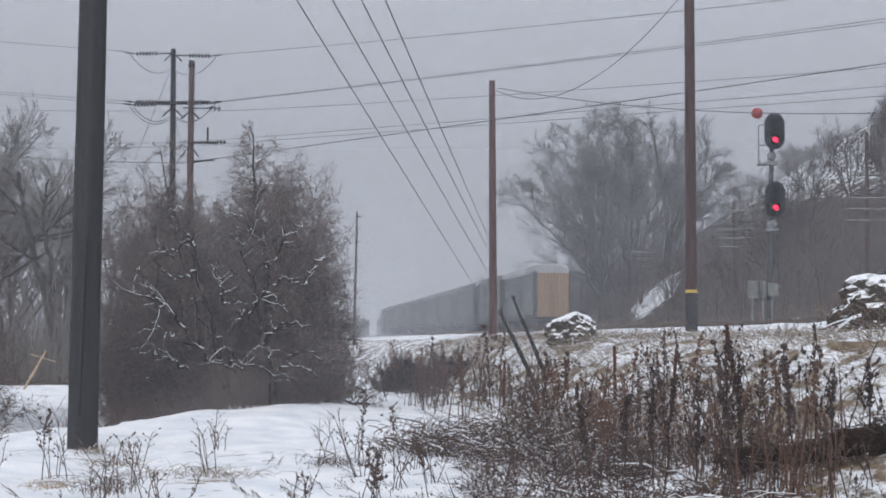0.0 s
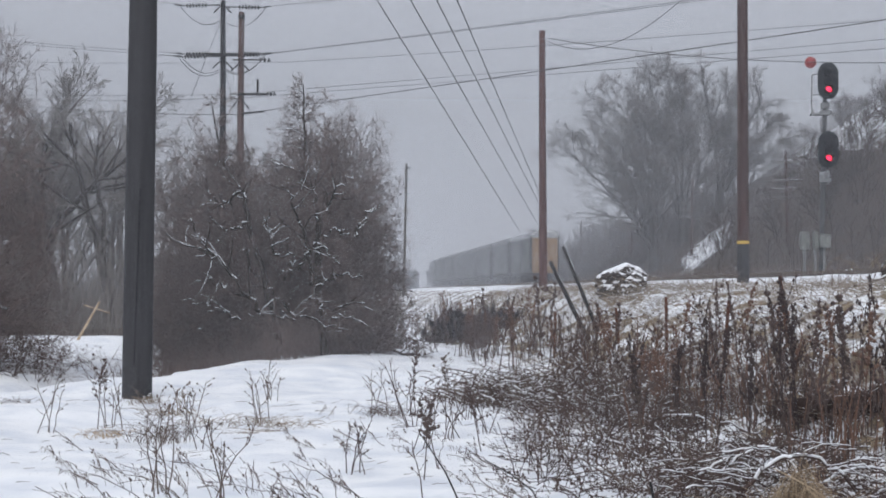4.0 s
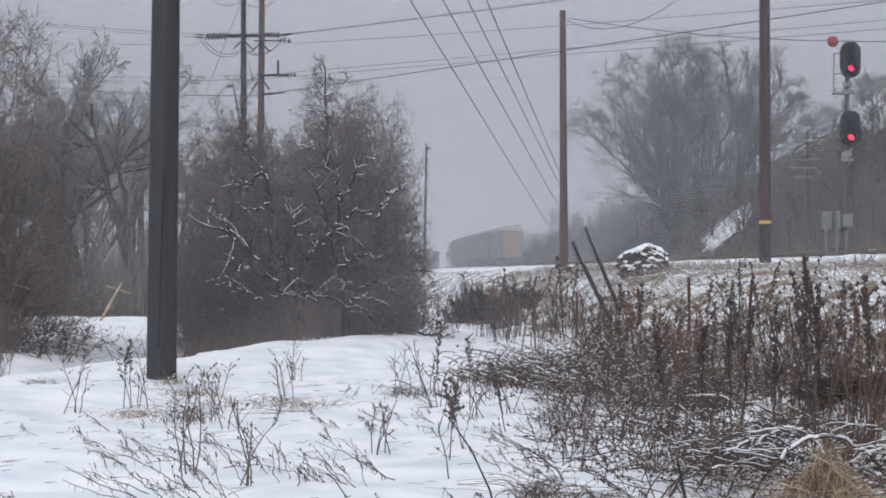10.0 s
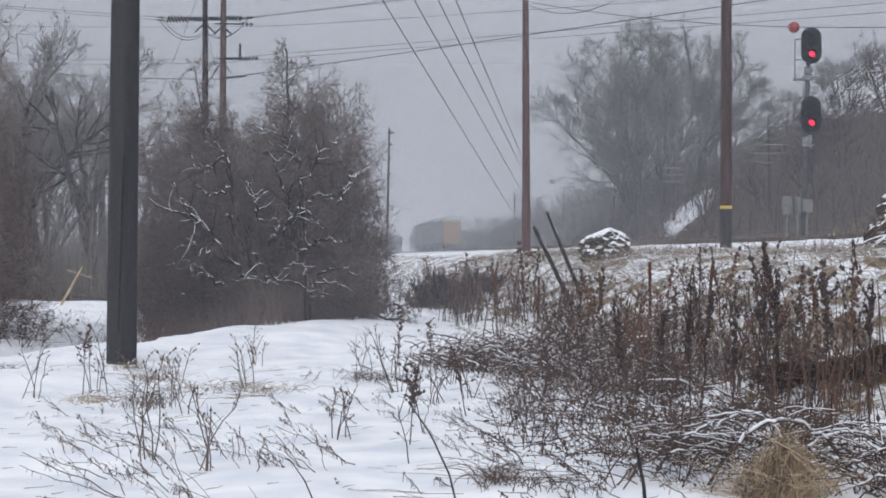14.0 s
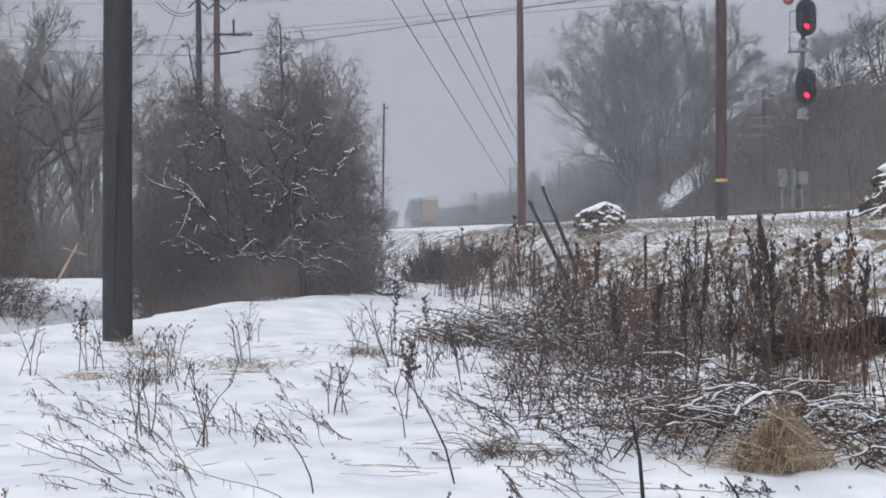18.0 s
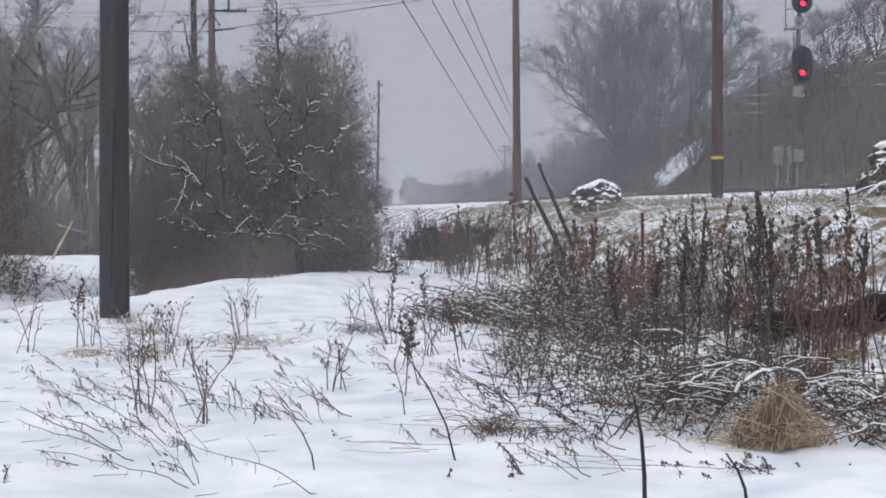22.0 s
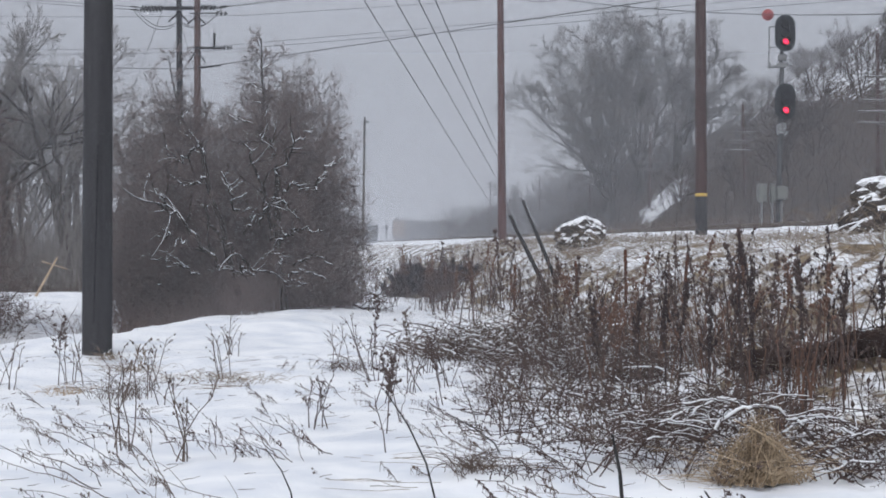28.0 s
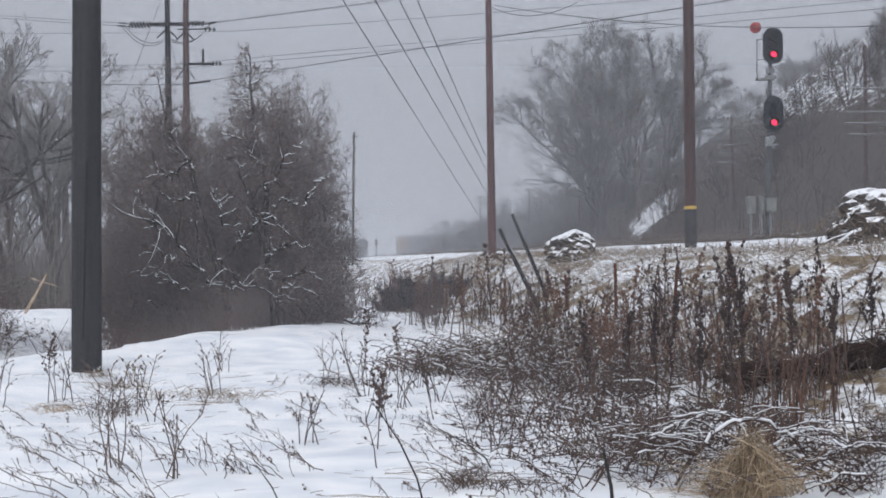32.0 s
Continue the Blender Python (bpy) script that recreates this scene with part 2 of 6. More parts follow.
# ---- the ground plan ----
def track_x(y, offset=0.0):
    """The middle of the main track; the near track lies 8.3 m to its left."""
    y = np.asarray(y, float)
    bend = np.maximum(y - 314.0, 0.0)
    return 24.95 - 0.09 * y + bend * bend / 900.0 + offset


def ramp_up(x, a, b):
    t = np.clip((x - a) / (b - a), 0, 1)
    return t * t * (3 - 2 * t)


def height(x, y):
    x, y = np.asarray(x, float), np.asarray(y, float)
    u = track_x(y, -8.3) - x
    v = x - track_x(y)
    z = 1.5 * (1 - ramp_up(u, 8.6, 13.2)) + 0.44 * (1 - ramp_up(u, 2.5, 9.5)) + 0.38 * ramp_up(-u, 3.0, 6.0)
    z = z + 38.0 * np.tanh(0.82 * np.maximum(v - 6.0, 0) / 38.0) * (1 - 0.78 * ramp_up(y, 150, 215))
    open_land = ramp_up(u, 12.0, 16.0)
    edge = y - (25 + 4.3 * (x + 5)) + 0.7 * np.sin(x * 2.3 + 0.6) + 0.4 * np.sin(x * 5.7)
    z = z + open_land * (0.14 * ramp_up(edge, -14, -8) * (1 - ramp_up(edge, -1, 3)) - 0.6 * ramp_up(-x, 0.6, 1.6) * ramp_up(edge, -0.5, 5) * (1 - ramp_up(edge, 9, 16)))
    z = z + 0.05 * np.sin(x * 0.9 + 1.3 * np.sin(y * 0.31)) * np.sin(y * 0.55 + 0.8) + 0.02 * np.sin(x * 2.3 + y * 1.7) + 0.012 * np.sin(x * 5.1 - y * 3.3)
    return z


def ground_z(x, y):
    return float(height(x, y))


def spaced(parts):
    out = []
    for a, b, n in parts:
        out += list(np.linspace(a, b, n, endpoint=False))
    return np.array(out)


GX = spaced([(-1500, -300, 10), (-300, -60, 24), (-60, -14, 46), (-14, 16, 165), (16, 60, 90), (60, 300, 40), (300, 1501, 12)])
GY = spaced([(-400, -20, 14), (-20, 5, 30), (5, 46, 200), (46, 100, 90), (100, 460, 120), (460, 900, 30), (900, 3001, 12)])
gx, gy = np.meshgrid(GX, GY)
gz = height(gx, gy)
near = (gy < 60) & (gy > 2) & (np.abs(gx) < 20)
rough_noise = np.zeros_like(gz)
for iy, ix in zip(*np.nonzero(near)):
    p = Vector((gx[iy, ix], gy[iy, ix], 0))
    rough_noise[iy, ix] = 0.10 * noise.noise(p * 0.7) + 0.06 * noise.noise(p * 2.1) + 0.045 * noise.noise(p * 5.0)
gu = track_x(gy, -8.3) - gx
gz = gz + rough_noise * (0.5 + 1.0 * ramp_up(-gu, -13.5, -12.0)) * (1 - 0.75 * ramp_up(-gu, -10.0, -8.3))
ny, nx = gx.shape
idx = np.arange(nx * ny).reshape(ny, nx)
gf = np.stack([idx[:-1, :-1], idx[:-1, 1:], idx[1:, 1:], idx[1:, :-1]], -1).reshape(-1, 4)
ground_mesh = raw_mesh("ground", np.stack([gx, gy, gz], -1).reshape(-1, 3), gf, True)
# how much dead grass shows through the snow
gv = gx - track_x(gy)
cover = 0.62 * ramp_up(-gu, -13.6, -12.2) * (1 - ramp_up(-gu, -9.0, -6.5)) + 0.10 * ramp_up(-gu, -9.0, -7) * (1 - ramp_up(gv, 2, 6)) + 0.95 * ramp_up(gv, 3, 7)
cover = cover + 0.9 * ramp_up(-gx, 8, 11) * ramp_up(gy, 46, 52) * (1 - ramp_up(-gu, -20, -14)) + 0.9 * ramp_up(gy - 25 - 4.3 * (gx + 5), 1.0, 3.0) * (1 - ramp_up(gy - 25 - 4.3 * (gx + 5), 9, 12)) * (1 - ramp_up(np.abs(gx + 4.2), 1.9, 2.7))
cover = cover * (1 - 0.47 * (1 - ramp_up(np.abs(gx / np.where(gy == 0, 1, gy) - 0.162), 0.009, 0.022)) * ramp_up(gy, 128, 136) * (1 - ramp_up(gy, 141, 149)))
cover = cover * (1 - 0.36 * ramp_up(gv, 14, 24) * (1 - ramp_up(gy, 150, 180)))
cover = np.clip(cover, 0, 1)
shade_wood = np.clip(ramp_up(gv, 4.5, 8.0) + ramp_up(-gx, 8.5, 11) * ramp_up(gy, 47, 52), 0, 1)
leaf = ground_mesh.attributes.new("leaf_litter", "FLOAT", "POINT")
leaf.data.foreach_set("value", shade_wood.astype(np.float32).ravel())
att = ground_mesh.attributes.new("grass", "FLOAT", "POINT")
att.data.foreach_set("value", cover.astype(np.float32).ravel())


def ground_material():
    m = bpy.data.materials.new("snow_over_dead_grass")
    m.use_nodes = True
    n, l = m.node_tree.nodes, m.node_tree.links
    b = n["Principled BSDF"]
    b.inputs["Roughness"].default_value = 0.8
    b.inputs["Specular IOR Level"].default_value = 0.2
    geo = n.new("ShaderNodeNewGeometry")
    mp = n.new("ShaderNodeMapping")
    mp.inputs["Rotation"].default_value = (0, 0, radians(35))
    mp.inputs["Scale"].default_value = (1.0, 0.35, 1.0)
    l.new(geo.outputs["Position"], mp.inputs[0])

    def noise_node(scale, detail, src):
        q = n.new("ShaderNodeTexNoise")
        q.inputs["Scale"].default_value = scale
        q.inputs["Detail"].default_value = detail
        l.new(src, q.inputs["Vector"])
        return q.outputs["Fac"]

    patches = noise_node(0.9, 6, geo.outputs["Position"])
    streaks = noise_node(5.0, 6, mp.outputs[0])
    fine = noise_node(26.0, 4, geo.outputs["Position"])
    at = n.new("ShaderNodeAttribute")
    at.attribute_name = "grass"

    def calc(op, a, c, third=None):
        q = n.new("ShaderNodeMath")
        q.operation = op
        for i, s in enumerate((a, c, third)):
            if s is None:
                continue
            if isinstance(s, float):
                q.inputs[i].default_value = s
            else:
                l.new(s, q.inputs[i])
        return q.outputs[0]

    mixed = calc("ADD", calc("MULTIPLY", patches, 0.45), calc("ADD", calc("MULTIPLY", streaks, 0.4), calc("MULTIPLY", fine, 0.15)))
    want = calc("ADD", calc("MULTIPLY", at.outputs["Fac"], 0.62), 0.14)
    mask = calc("MULTIPLY", calc("SUBTRACT", want, mixed), 14.0)
    clampn = n.new("ShaderNodeClamp")
    l.new(mask, clampn.inputs[0])
    snow = n.new("ShaderNodeValToRGB")
    snow.color_ramp.elements[0].color = (0.69, 0.72, 0.78, 1)
    snow.color_ramp.elements[0].position = 0.3
    snow.color_ramp.elements[1].position = 0.62
    snow.color_ramp.elements[1].color = (0.90, 0.91, 0.93, 1)
    l.new(noise_node(1.6, 5, geo.outputs["Position"]), snow.inputs[0])
    grass = n.new("ShaderNodeValToRGB")
    grass.color_ramp.elements[0].color = (0.075, 0.052, 0.036, 1)
    grass.color_ramp.elements[1].color = (0.30, 0.23, 0.15, 1)
    grass.color_ramp.elements[0].position = 0.3
    grass.color_ramp.elements[1].position = 0.75
    l.new(noise_node(9.0, 6, mp.outputs[0]), grass.inputs[0])
    mx = n.new("ShaderNodeMix")
    mx.data_type = "RGBA"
    l.new(clampn.outputs[0], mx.inputs[0])
    l.new(snow.outputs[0], mx.inputs[6])
    litter = n.new("ShaderNodeValToRGB")
    litter.color_ramp.elements[0].color = (0.030, 0.023, 0.019, 1)
    litter.color_ramp.elements[1].color = (0.095, 0.072, 0.058, 1)
    litter.color_ramp.elements[0].position = 0.3
    litter.color_ramp.elements[1].position = 0.75
    l.new(noise_node(3.0, 6, geo.outputs["Position"]), litter.inputs[0])
    wood_at = n.new("ShaderNodeAttribute")
    wood_at.attribute_name = "leaf_litter"
    dead = n.new("ShaderNodeMix")
    dead.data_type = "RGBA"
    l.new(wood_at.outputs["Fac"], dead.inputs[0])
    l.new(grass.outputs[0], dead.inputs[6])
    l.new(litter.outputs[0], dead.inputs[7])
    l.new(dead.outputs[2], mx.inputs[7])
    l.new(mx.outputs[2], b.inputs["Base Color"])
    bp = n.new("ShaderNodeBump")
    bp.inputs["Strength"].default_value = 0.5
    bp.inputs["Distance"].default_value = 0.06
    l.new(calc("ADD", mixed, calc("MULTIPLY", clampn.outputs[0], 0.2)), bp.inputs["Height"])
    l.new(bp.outputs[0], b.inputs["Normal"])
    return m


ground_mesh.materials.append(ground_material())
ground = tagged(new("ground", ground_mesh), "snow-covered uneven ground with dead grass showing through", "ground", kind="structure")


# ---- tracks ----
def along(offset, ys, z, x_shift=0.0):
    return np.stack([track_x(ys, offset) + x_shift, ys, np.full(len(ys), z)], 1)


YS = np.concatenate([np.arange(-60, 130, 4.0), np.arange(130, 520, 8.0)])
BALLAST = material("ballast_under_snow", ((0.12, 0.11, 0.105), (0.72, 0.73, 0.76)), 1.2, 0.9, 0.8, 14, spread=0.7)
TIE = material("creosoted_tie", ((0.04, 0.032, 0.028), (0.10, 0.08, 0.07)), 3.0, 0.9, 0.4, 30)
for label, offset, zr in (("near railway track half buried in snow", -8.3, 2.22), ("main railway track on snowy ballast", 0.0, 2.58)):
    track = thing("railway_track", Matrix(), label, "railway track", kind="structure")
    n = len(YS)
    lines = [along(offset, YS, zr - 0.17 - dz, dx) for dx, dz in ((-2.9, 0.5), (-1.75, 0.02), (1.75, 0.02), (2.9, 0.5))]
    k = np.arange(n - 1)
    f = np.concatenate([np.stack([k + i * n, k + 1 + i * n, k + 1 + (i + 1) * n, k + (i + 1) * n], 1) for i in range(3)])
    part("ballast", raw_mesh("ballast", np.concatenate(lines), f[:, ::-1]), BALLAST, track, "snow-dusted ballast bed")
    for side in (-0.75, 0.75):
        verts = np.concatenate([along(offset, YS, zr - dz, side + dx) for dx, dz in ((-0.07, 0.17), (-0.035, 0.12), (-0.035, 0.0), (0.035, 0.0), (0.035, 0.12), (0.07, 0.17))])
        f = np.concatenate([np.stack([k + i * n, k + 1 + i * n, k + 1 + (i + 1) * n, k + (i + 1) * n], 1) for i in range(5)])
        part("rail", raw_mesh("rail", verts, f[:, ::-1]), RAIL, track, "brown steel rail")
    ys = np.arange(20, 150, 0.9)
    c = along(offset, ys, zr - 0.24)
    part("tie", tubes("tie", c - [1.3, 0, 0], c + [1.3, 0, 0], np.full(len(c), 0.13), np.full(len(c), 0.13), 4), TIE, track)["kind"] = "stuff"


# ---- bare trees ----
def grow(rng, base, aim, length, radius, levels, start=None):
    """Branches level by level. Each level: count, length, spread, lift, bends, thickness, crook, first place on the parent."""
    P, D, L, R = [np.array([v], float) for v in (base, aim, length, radius)]
    P, D, L, R = P.reshape(-1, 3), unit(D.reshape(-1, 3)), L.ravel(), R.ravel()
    found = []
    for depth, (count, ratio, spread, lift, bends, thick, crook, first) in enumerate(levels):
        if depth:
            m = len(P0)
            pick = np.repeat(np.arange(m), count)
            t = rng.uniform(first, 1, len(pick))
            s = np.minimum((t * K).astype(int), K - 1)
            fr = (t * K - s)[:, None]
            a, b = nodes[s, pick], nodes[s + 1, pick]
            loc = unit(b - a)
            side = unit(np.cross(loc, rng.normal(size=(len(pick), 3))))
            ang = np.radians(spread * rng.uniform(0.6, 1.35, len(pick)))[:, None]
            D = unit(loc * np.cos(ang) + side * np.sin(ang) + np.array([0, 0, lift * 0.5]))
            P = a + (b - a) * fr
            L = L0[pick] * ratio * rng.uniform(0.55, 1.25, len(pick)) * (1.25 - 0.6 * t)
            R = np.maximum(R0[pick] * (1 - 0.6 * t) * thick, 0.004)
        K = bends
        nodes = [P]
        radii = [R]
        d = D
        for j in range(K):
            d = unit(d + crook * rng.normal(size=d.shape) + np.array([0, 0, lift * 0.3]))
            nodes.append(nodes[-1] + d * (L / K)[:, None])
            radii.append(R * (1 - 0.65 * (j + 1) / K))
        nodes = np.array(nodes)
        radii = np.array(radii)
        if start is not None and not depth:
            nodes, radii = start
        found.append((nodes[:-1].reshape(-1, 3), nodes[1:].reshape(-1, 3), radii[:-1].ravel(), radii[1:].ravel(), np.tile(rng.random(len(P)), K), nodes, radii))
        P0, L0, R0 = P, L, R
    return found


def joined(levels):
    return [np.concatenate([lv[i] for lv in levels]) for i in range(5)]


def fitted(points, m, dome):
    """Draws branches in towards a rounded outline: centre, radii and squareness of the crown."""
    centre, radii, power = dome
    turn, shift = np.array(m.to_3x3()), np.array(m.translation)
    w = points @ turn.T + shift - np.array(centre)
    q = ((np.abs(w / np.array(radii)) ** power).sum(-1)) ** (1 / power)
    q2 = np.where(q > 0.55, 0.55 + 0.62 * (1 - np.exp(-(q - 0.55) / 0.62)), q)
    w = w * (q2 / np.maximum(q, 1e-6))[..., None] + np.array(centre)
    return (w - shift) @ turn


def make_tree(name, rng, m, size, stems, levels, label, twig_mat, wood=3, snow=0.0, lean=0.25, radius=0.02, group="", min_twig=0.0, sides=3, dome=None):
    tree = thing(name, m, label, "tree" if name.endswith("tree") else "shrub", group)
    woods, twigs = [], []
    for i in range(stems):
        a = rng.uniform(0, 2 * math.pi)
        aim = (lean * math.cos(a) * rng.uniform(0.3, 1.2), lean * math.sin(a) * rng.uniform(0.3, 1.2), 1)
        foot = (0.04 * size * math.cos(a) * (stems > 1), 0.04 * size * math.sin(a) * (stems > 1), -0.3)
        lv = grow(rng, foot, aim, size * levels[0][1] * rng.uniform(0.8, 1.1), size * radius * rng.uniform(0.8, 1.15), levels)
        if dome:
            lv = [(fitted(q[0], m, dome), fitted(q[1], m, dome), q[2], q[3], q[4], fitted(q[5], m, dome), q[6]) for q in lv]
        woods.append(lv[:wood])
        twigs.append(lv[wood:])
    for lv in woods:
        part("trunk", chain("trunk", lv[0][5], lv[0][6], 8), BARK, tree)
    w = joined([x for lv in woods for x in lv[1:]])
    part("limb", tubes("limb", *w[:4], 5 if sides > 2 else 4), BARK, tree)["kind"] = "stuff"
    tw = joined([x for lv in twigs for x in lv])
    tw[2], tw[3] = np.maximum(tw[2], min_twig), np.maximum(tw[3], min_twig * 0.7)
    part("crown", tubes("crown", *tw[:4], sides), twig_mat, tree, "dense bare twigs")["kind"] = "stuff"
    if snow:
        flat = np.abs(unit(w[1] - w[0])[:, 2]) < 0.75
        keep = flat & (w[4] < snow) & (w[2] > 0.009)
        if keep.any():
            q = [v[keep] for v in w]
            up = np.array([0, 0, 1.0])
            part("snow_cap", tubes("snow_cap", q[0] + up * q[2][:, None] * 0.75, q[1] + up * q[3][:, None] * 0.75, q[2] * 0.8 + 0.008, q[3] * 0.8 + 0.006, 5), SNOW, tree, "snow lying along the limbs")["kind"] = "stuff"
    return tree


def at_ground(x, y, turn=0.0, sink=0.0):
    return pose(x, y, ground_z(x, y) - sink, 0, 0, turn)


rng = np.random.default_rng(5)
# the tangled thicket behind the near pole
THICKET = [(1, 0.66, 0, 0.16, 7, 1, 0.13, 0), (10, 0.50, 58, 0.06, 6, 0.62, 0.20, 0.06), (9, 0.58, 50, 0.0, 4, 0.5, 0.24, 0.1), (8, 0.6, 46, -0.03, 3, 0.5, 0.26, 0.1), (5, 0.66, 40, -0.06, 3, 0.5, 0.16, 0.1)]
THICKET_DOME = ((-4.05, 34.0, 0.6), (4.0, 3.6, 8.3), 2.0)
for x, y, size, stems_n, turn, lean in ((-5.4, 34.2, 5.6, 1, 60, 0.1), (-2.6, 34.8, 5.4, 1, 130, 0.1), (-4.5, 32.9, 5.4, 2, 300, 0.25), (-3.2, 33.6, 5.4, 1, 20, 0.2), (-6.3, 33.6, 4.8, 1, 150, 0.12)):
    make_tree("thicket_tree", rng, at_ground(x, y, turn), size, stems_n, THICKET, "tangled bare thicket tree with fine drooping twigs", TWIG, 3, 0.05, lean, 0.014, "thicket by the ditch", 0.0036, 2, THICKET_DOME)


def twig_cloud(name, rng, centre, radii, n, label, group, twig_mat, power=2.4, min_twig=0.0030, stems_n=4, uneven=0.16):
    """A many-stemmed shrub whose whole rounded volume is filled with fine sprays of twigs."""
    ob = thing(name, Matrix.Translation((centre[0], centre[1], ground_z(centre[0], centre[1]))), label, "shrub", group)
    radii = np.array(radii)
    for k in range(stems_n):
        tip = np.array([rng.uniform(-0.6, 0.6), rng.uniform(-0.3, 0.3), rng.uniform(0.55, 0.8)]) * radii
        run = crooked(rng, [(0.12 * tip[0], 0.12 * tip[1], -0.2), (0.35 * tip[0], 0.4 * tip[1], 0.45 * tip[2]), tuple(tip)], 14, 0.03)
        part("stem", chain("stem", run[:, None, :], np.linspace(0.055, 0.012, 15)[:, None], 6), BARK, ob)
    d = unit(rng.normal(size=(n, 3)) * np.array([1, 1, 0.9]))
    d[:, 2] = np.abs(d[:, 2])
    shell = 1 / ((np.abs(d) ** power).sum(1)) ** (1 / power)
    bump = np.array([noise.noise(Vector(q) * 2.6 + Vector((centre[0], 3.0, 1.0))) + 0.5 * noise.noise(Vector(q) * 6.0) for q in d.tolist()])
    reach = shell * (1 + uneven * bump) * rng.uniform(0.12, 1.0, n) ** 0.42
    tips = d * radii * reach[:, None]
    aim = unit(d * np.array([1, 1, 0.6]) + np.array([0, 0, 0.5]) + rng.normal(size=(n, 3)) * 0.45)
    length = rng.uniform(0.35, 0.85, n) * radii[2] * 0.19
    lv = grow(rng, tips - aim * length[:, None], aim, length, np.full(n, 0.008), [(1, 1, 0, -0.04, 4, 1, 0.12, 0), (5, 0.6, 44, -0.05, 3, 0.6, 0.16, 0.15), (4, 0.6, 40, -0.08, 2, 0.6, 0.16, 0.15)])
    tw = joined(lv)
    tw[2], tw[3] = np.maximum(tw[2], min_twig), np.maximum(tw[3], min_twig * 0.7)
    part("crown", tubes("crown", *tw[:4], 2), twig_mat, ob, "soft mass of fine bare twigs")["kind"] = "stuff"
    return ob


# crooked old trunks and limbs reaching out of its front, loaded with snow
def crooked(rng, points, n, jitter):
    """A bent line through a few given turns, with small kinks."""
    q = np.array(points, float)
    t = np.linspace(0, len(q) - 1, n + 1)
    line = np.stack([np.interp(t, np.arange(len(q)), q[:, k]) for k in range(3)], 1)
    return line + rng.normal(size=line.shape) * jitter * np.minimum(1, np.arange(n + 1))[:, None]


def limb_tree(name, rng, path, r, levels, label, category, group, twig_mat, tip=0.3, min_twig=0.0036, n=16, jitter=0.02, snow=0.5, wood=2, snow_r=1.0, tree=None):
    """A tree or limb whose main stem follows a bent line and carries its own twigs."""
    nodes = crooked(rng, path, n, jitter)
    origin = np.array(tree.matrix_world.translation) if tree else nodes[0].copy()
    ob = tree or thing(name, Matrix.Translation(origin), label, category, group)
    nodes = (nodes - origin)[:, None, :]
    radii = (r * (1 - (1 - tip) * np.linspace(0, 1, n + 1)))[:, None]
    length = float(np.linalg.norm(nodes[1:] - nodes[:-1], axis=-1).sum())
    lv = grow(rng, (0, 0, 0), (0, 0, 1), length, r, [(1, 1, 0, 0, n, 1, 0, 0)] + levels, (nodes, radii))
    part("trunk" if category == "tree" and not tree else "limb", chain("trunk", nodes, radii, 8), BARK_DARK, ob)
    if wood > 1:
        w = joined(lv[1:wood])
        part("branch", tubes("branch", *w[:4], 4), BARK_DARK, ob)["kind"] = "stuff"
    tw = joined(lv[wood:])
    part("twig", tubes("twig", tw[0], tw[1], np.maximum(tw[2], min_twig), np.maximum(tw[3], min_twig * 0.7), 2), twig_mat, ob, "fine bare twigs")["kind"] = "stuff"
    if snow:
        w = joined(lv[:wood])
        d = np.abs(unit(w[1] - w[0])[:, 2])
        main = np.arange(len(w[0])) < n
        keep = (d < 0.93) & np.where(main, rng.random(len(w[0])) < 0.9, (w[4] < snow) & (w[2] > 0.008))
        if keep.any():
            q = [v[keep] for v in w]
            up = np.array([0, -0.2, 1.0])
            part("snow_cap", tubes("snow_cap", q[0] + up * (q[2] * 0.7)[:, None], q[1] + up * (q[3] * 0.7)[:, None], (q[2] * 0.55 + 0.003) * snow_r, (q[3] * 0.55 + 0.003) * snow_r, 5), SNOW, ob, "ridge of snow on the limb")["kind"] = "stuff"
    return ob


for centre, radii, n in (((-4.6, 33.8), (2.45, 2.0, 5.0), 1500), ((-3.0, 33.9), (1.9, 1.9, 5.2), 1500), ((-5.5, 33.6), (1.4, 1.5, 5.6), 700), ((-2.35, 34.2), (1.2, 1.3, 5.2), 600)):
    twig_cloud("thicket_shrub", rng, centre, radii, n, "rounded brown thicket of fine leafless twigs", "thicket by the ditch", TWIG, 3.0)
SPRAY = [(9, 0.36, 54, 0.04, 5, 0.62, 0.2, 0.15), (6, 0.5, 46, 0.0, 4, 0.55, 0.2, 0.15), (6, 0.55, 42, -0.04, 3, 0.6, 0.2, 0.1)]
SPIRE = [(44, 0.13, 58, 0.08, 5, 0.26, 0.16, 0.42), (8, 0.55, 48, 0.0, 4, 0.55, 0.2, 0.15), (8, 0.55, 42, -0.04, 3, 0.6, 0.2, 0.1)]
OLD = "old stems of the thicket"
fy = 31.3
limb_tree("old_trunk", rng, ((-2.7, fy, 0.1), (-2.85, fy, 1.6), (-2.84, fy, 2.93), (-2.92, fy, 3.4), (-3.16, fy, 3.9), (-3.14, fy, 4.8), (-3.17, fy, 5.7)), 0.085, SPIRE, "dark old trunk rising above the thicket to a ragged spire", "tree", OLD, TWIG, 0.14, 0.0036, 24, 0.018, 0.3)
limb_tree("old_trunk", rng, ((-3.6, fy, 0.2), (-3.9, fy, 1.6), (-4.28, fy, 2.88), (-4.42, fy, 3.52), (-4.65, fy, 3.81), (-4.9, fy, 4.35), (-5.1, fy, 5.45)), 0.075, SPIRE, "dark crooked trunk leaning out of the thicket", "tree", OLD, TWIG, 0.14, 0.0036, 24, 0.022, 0.3)
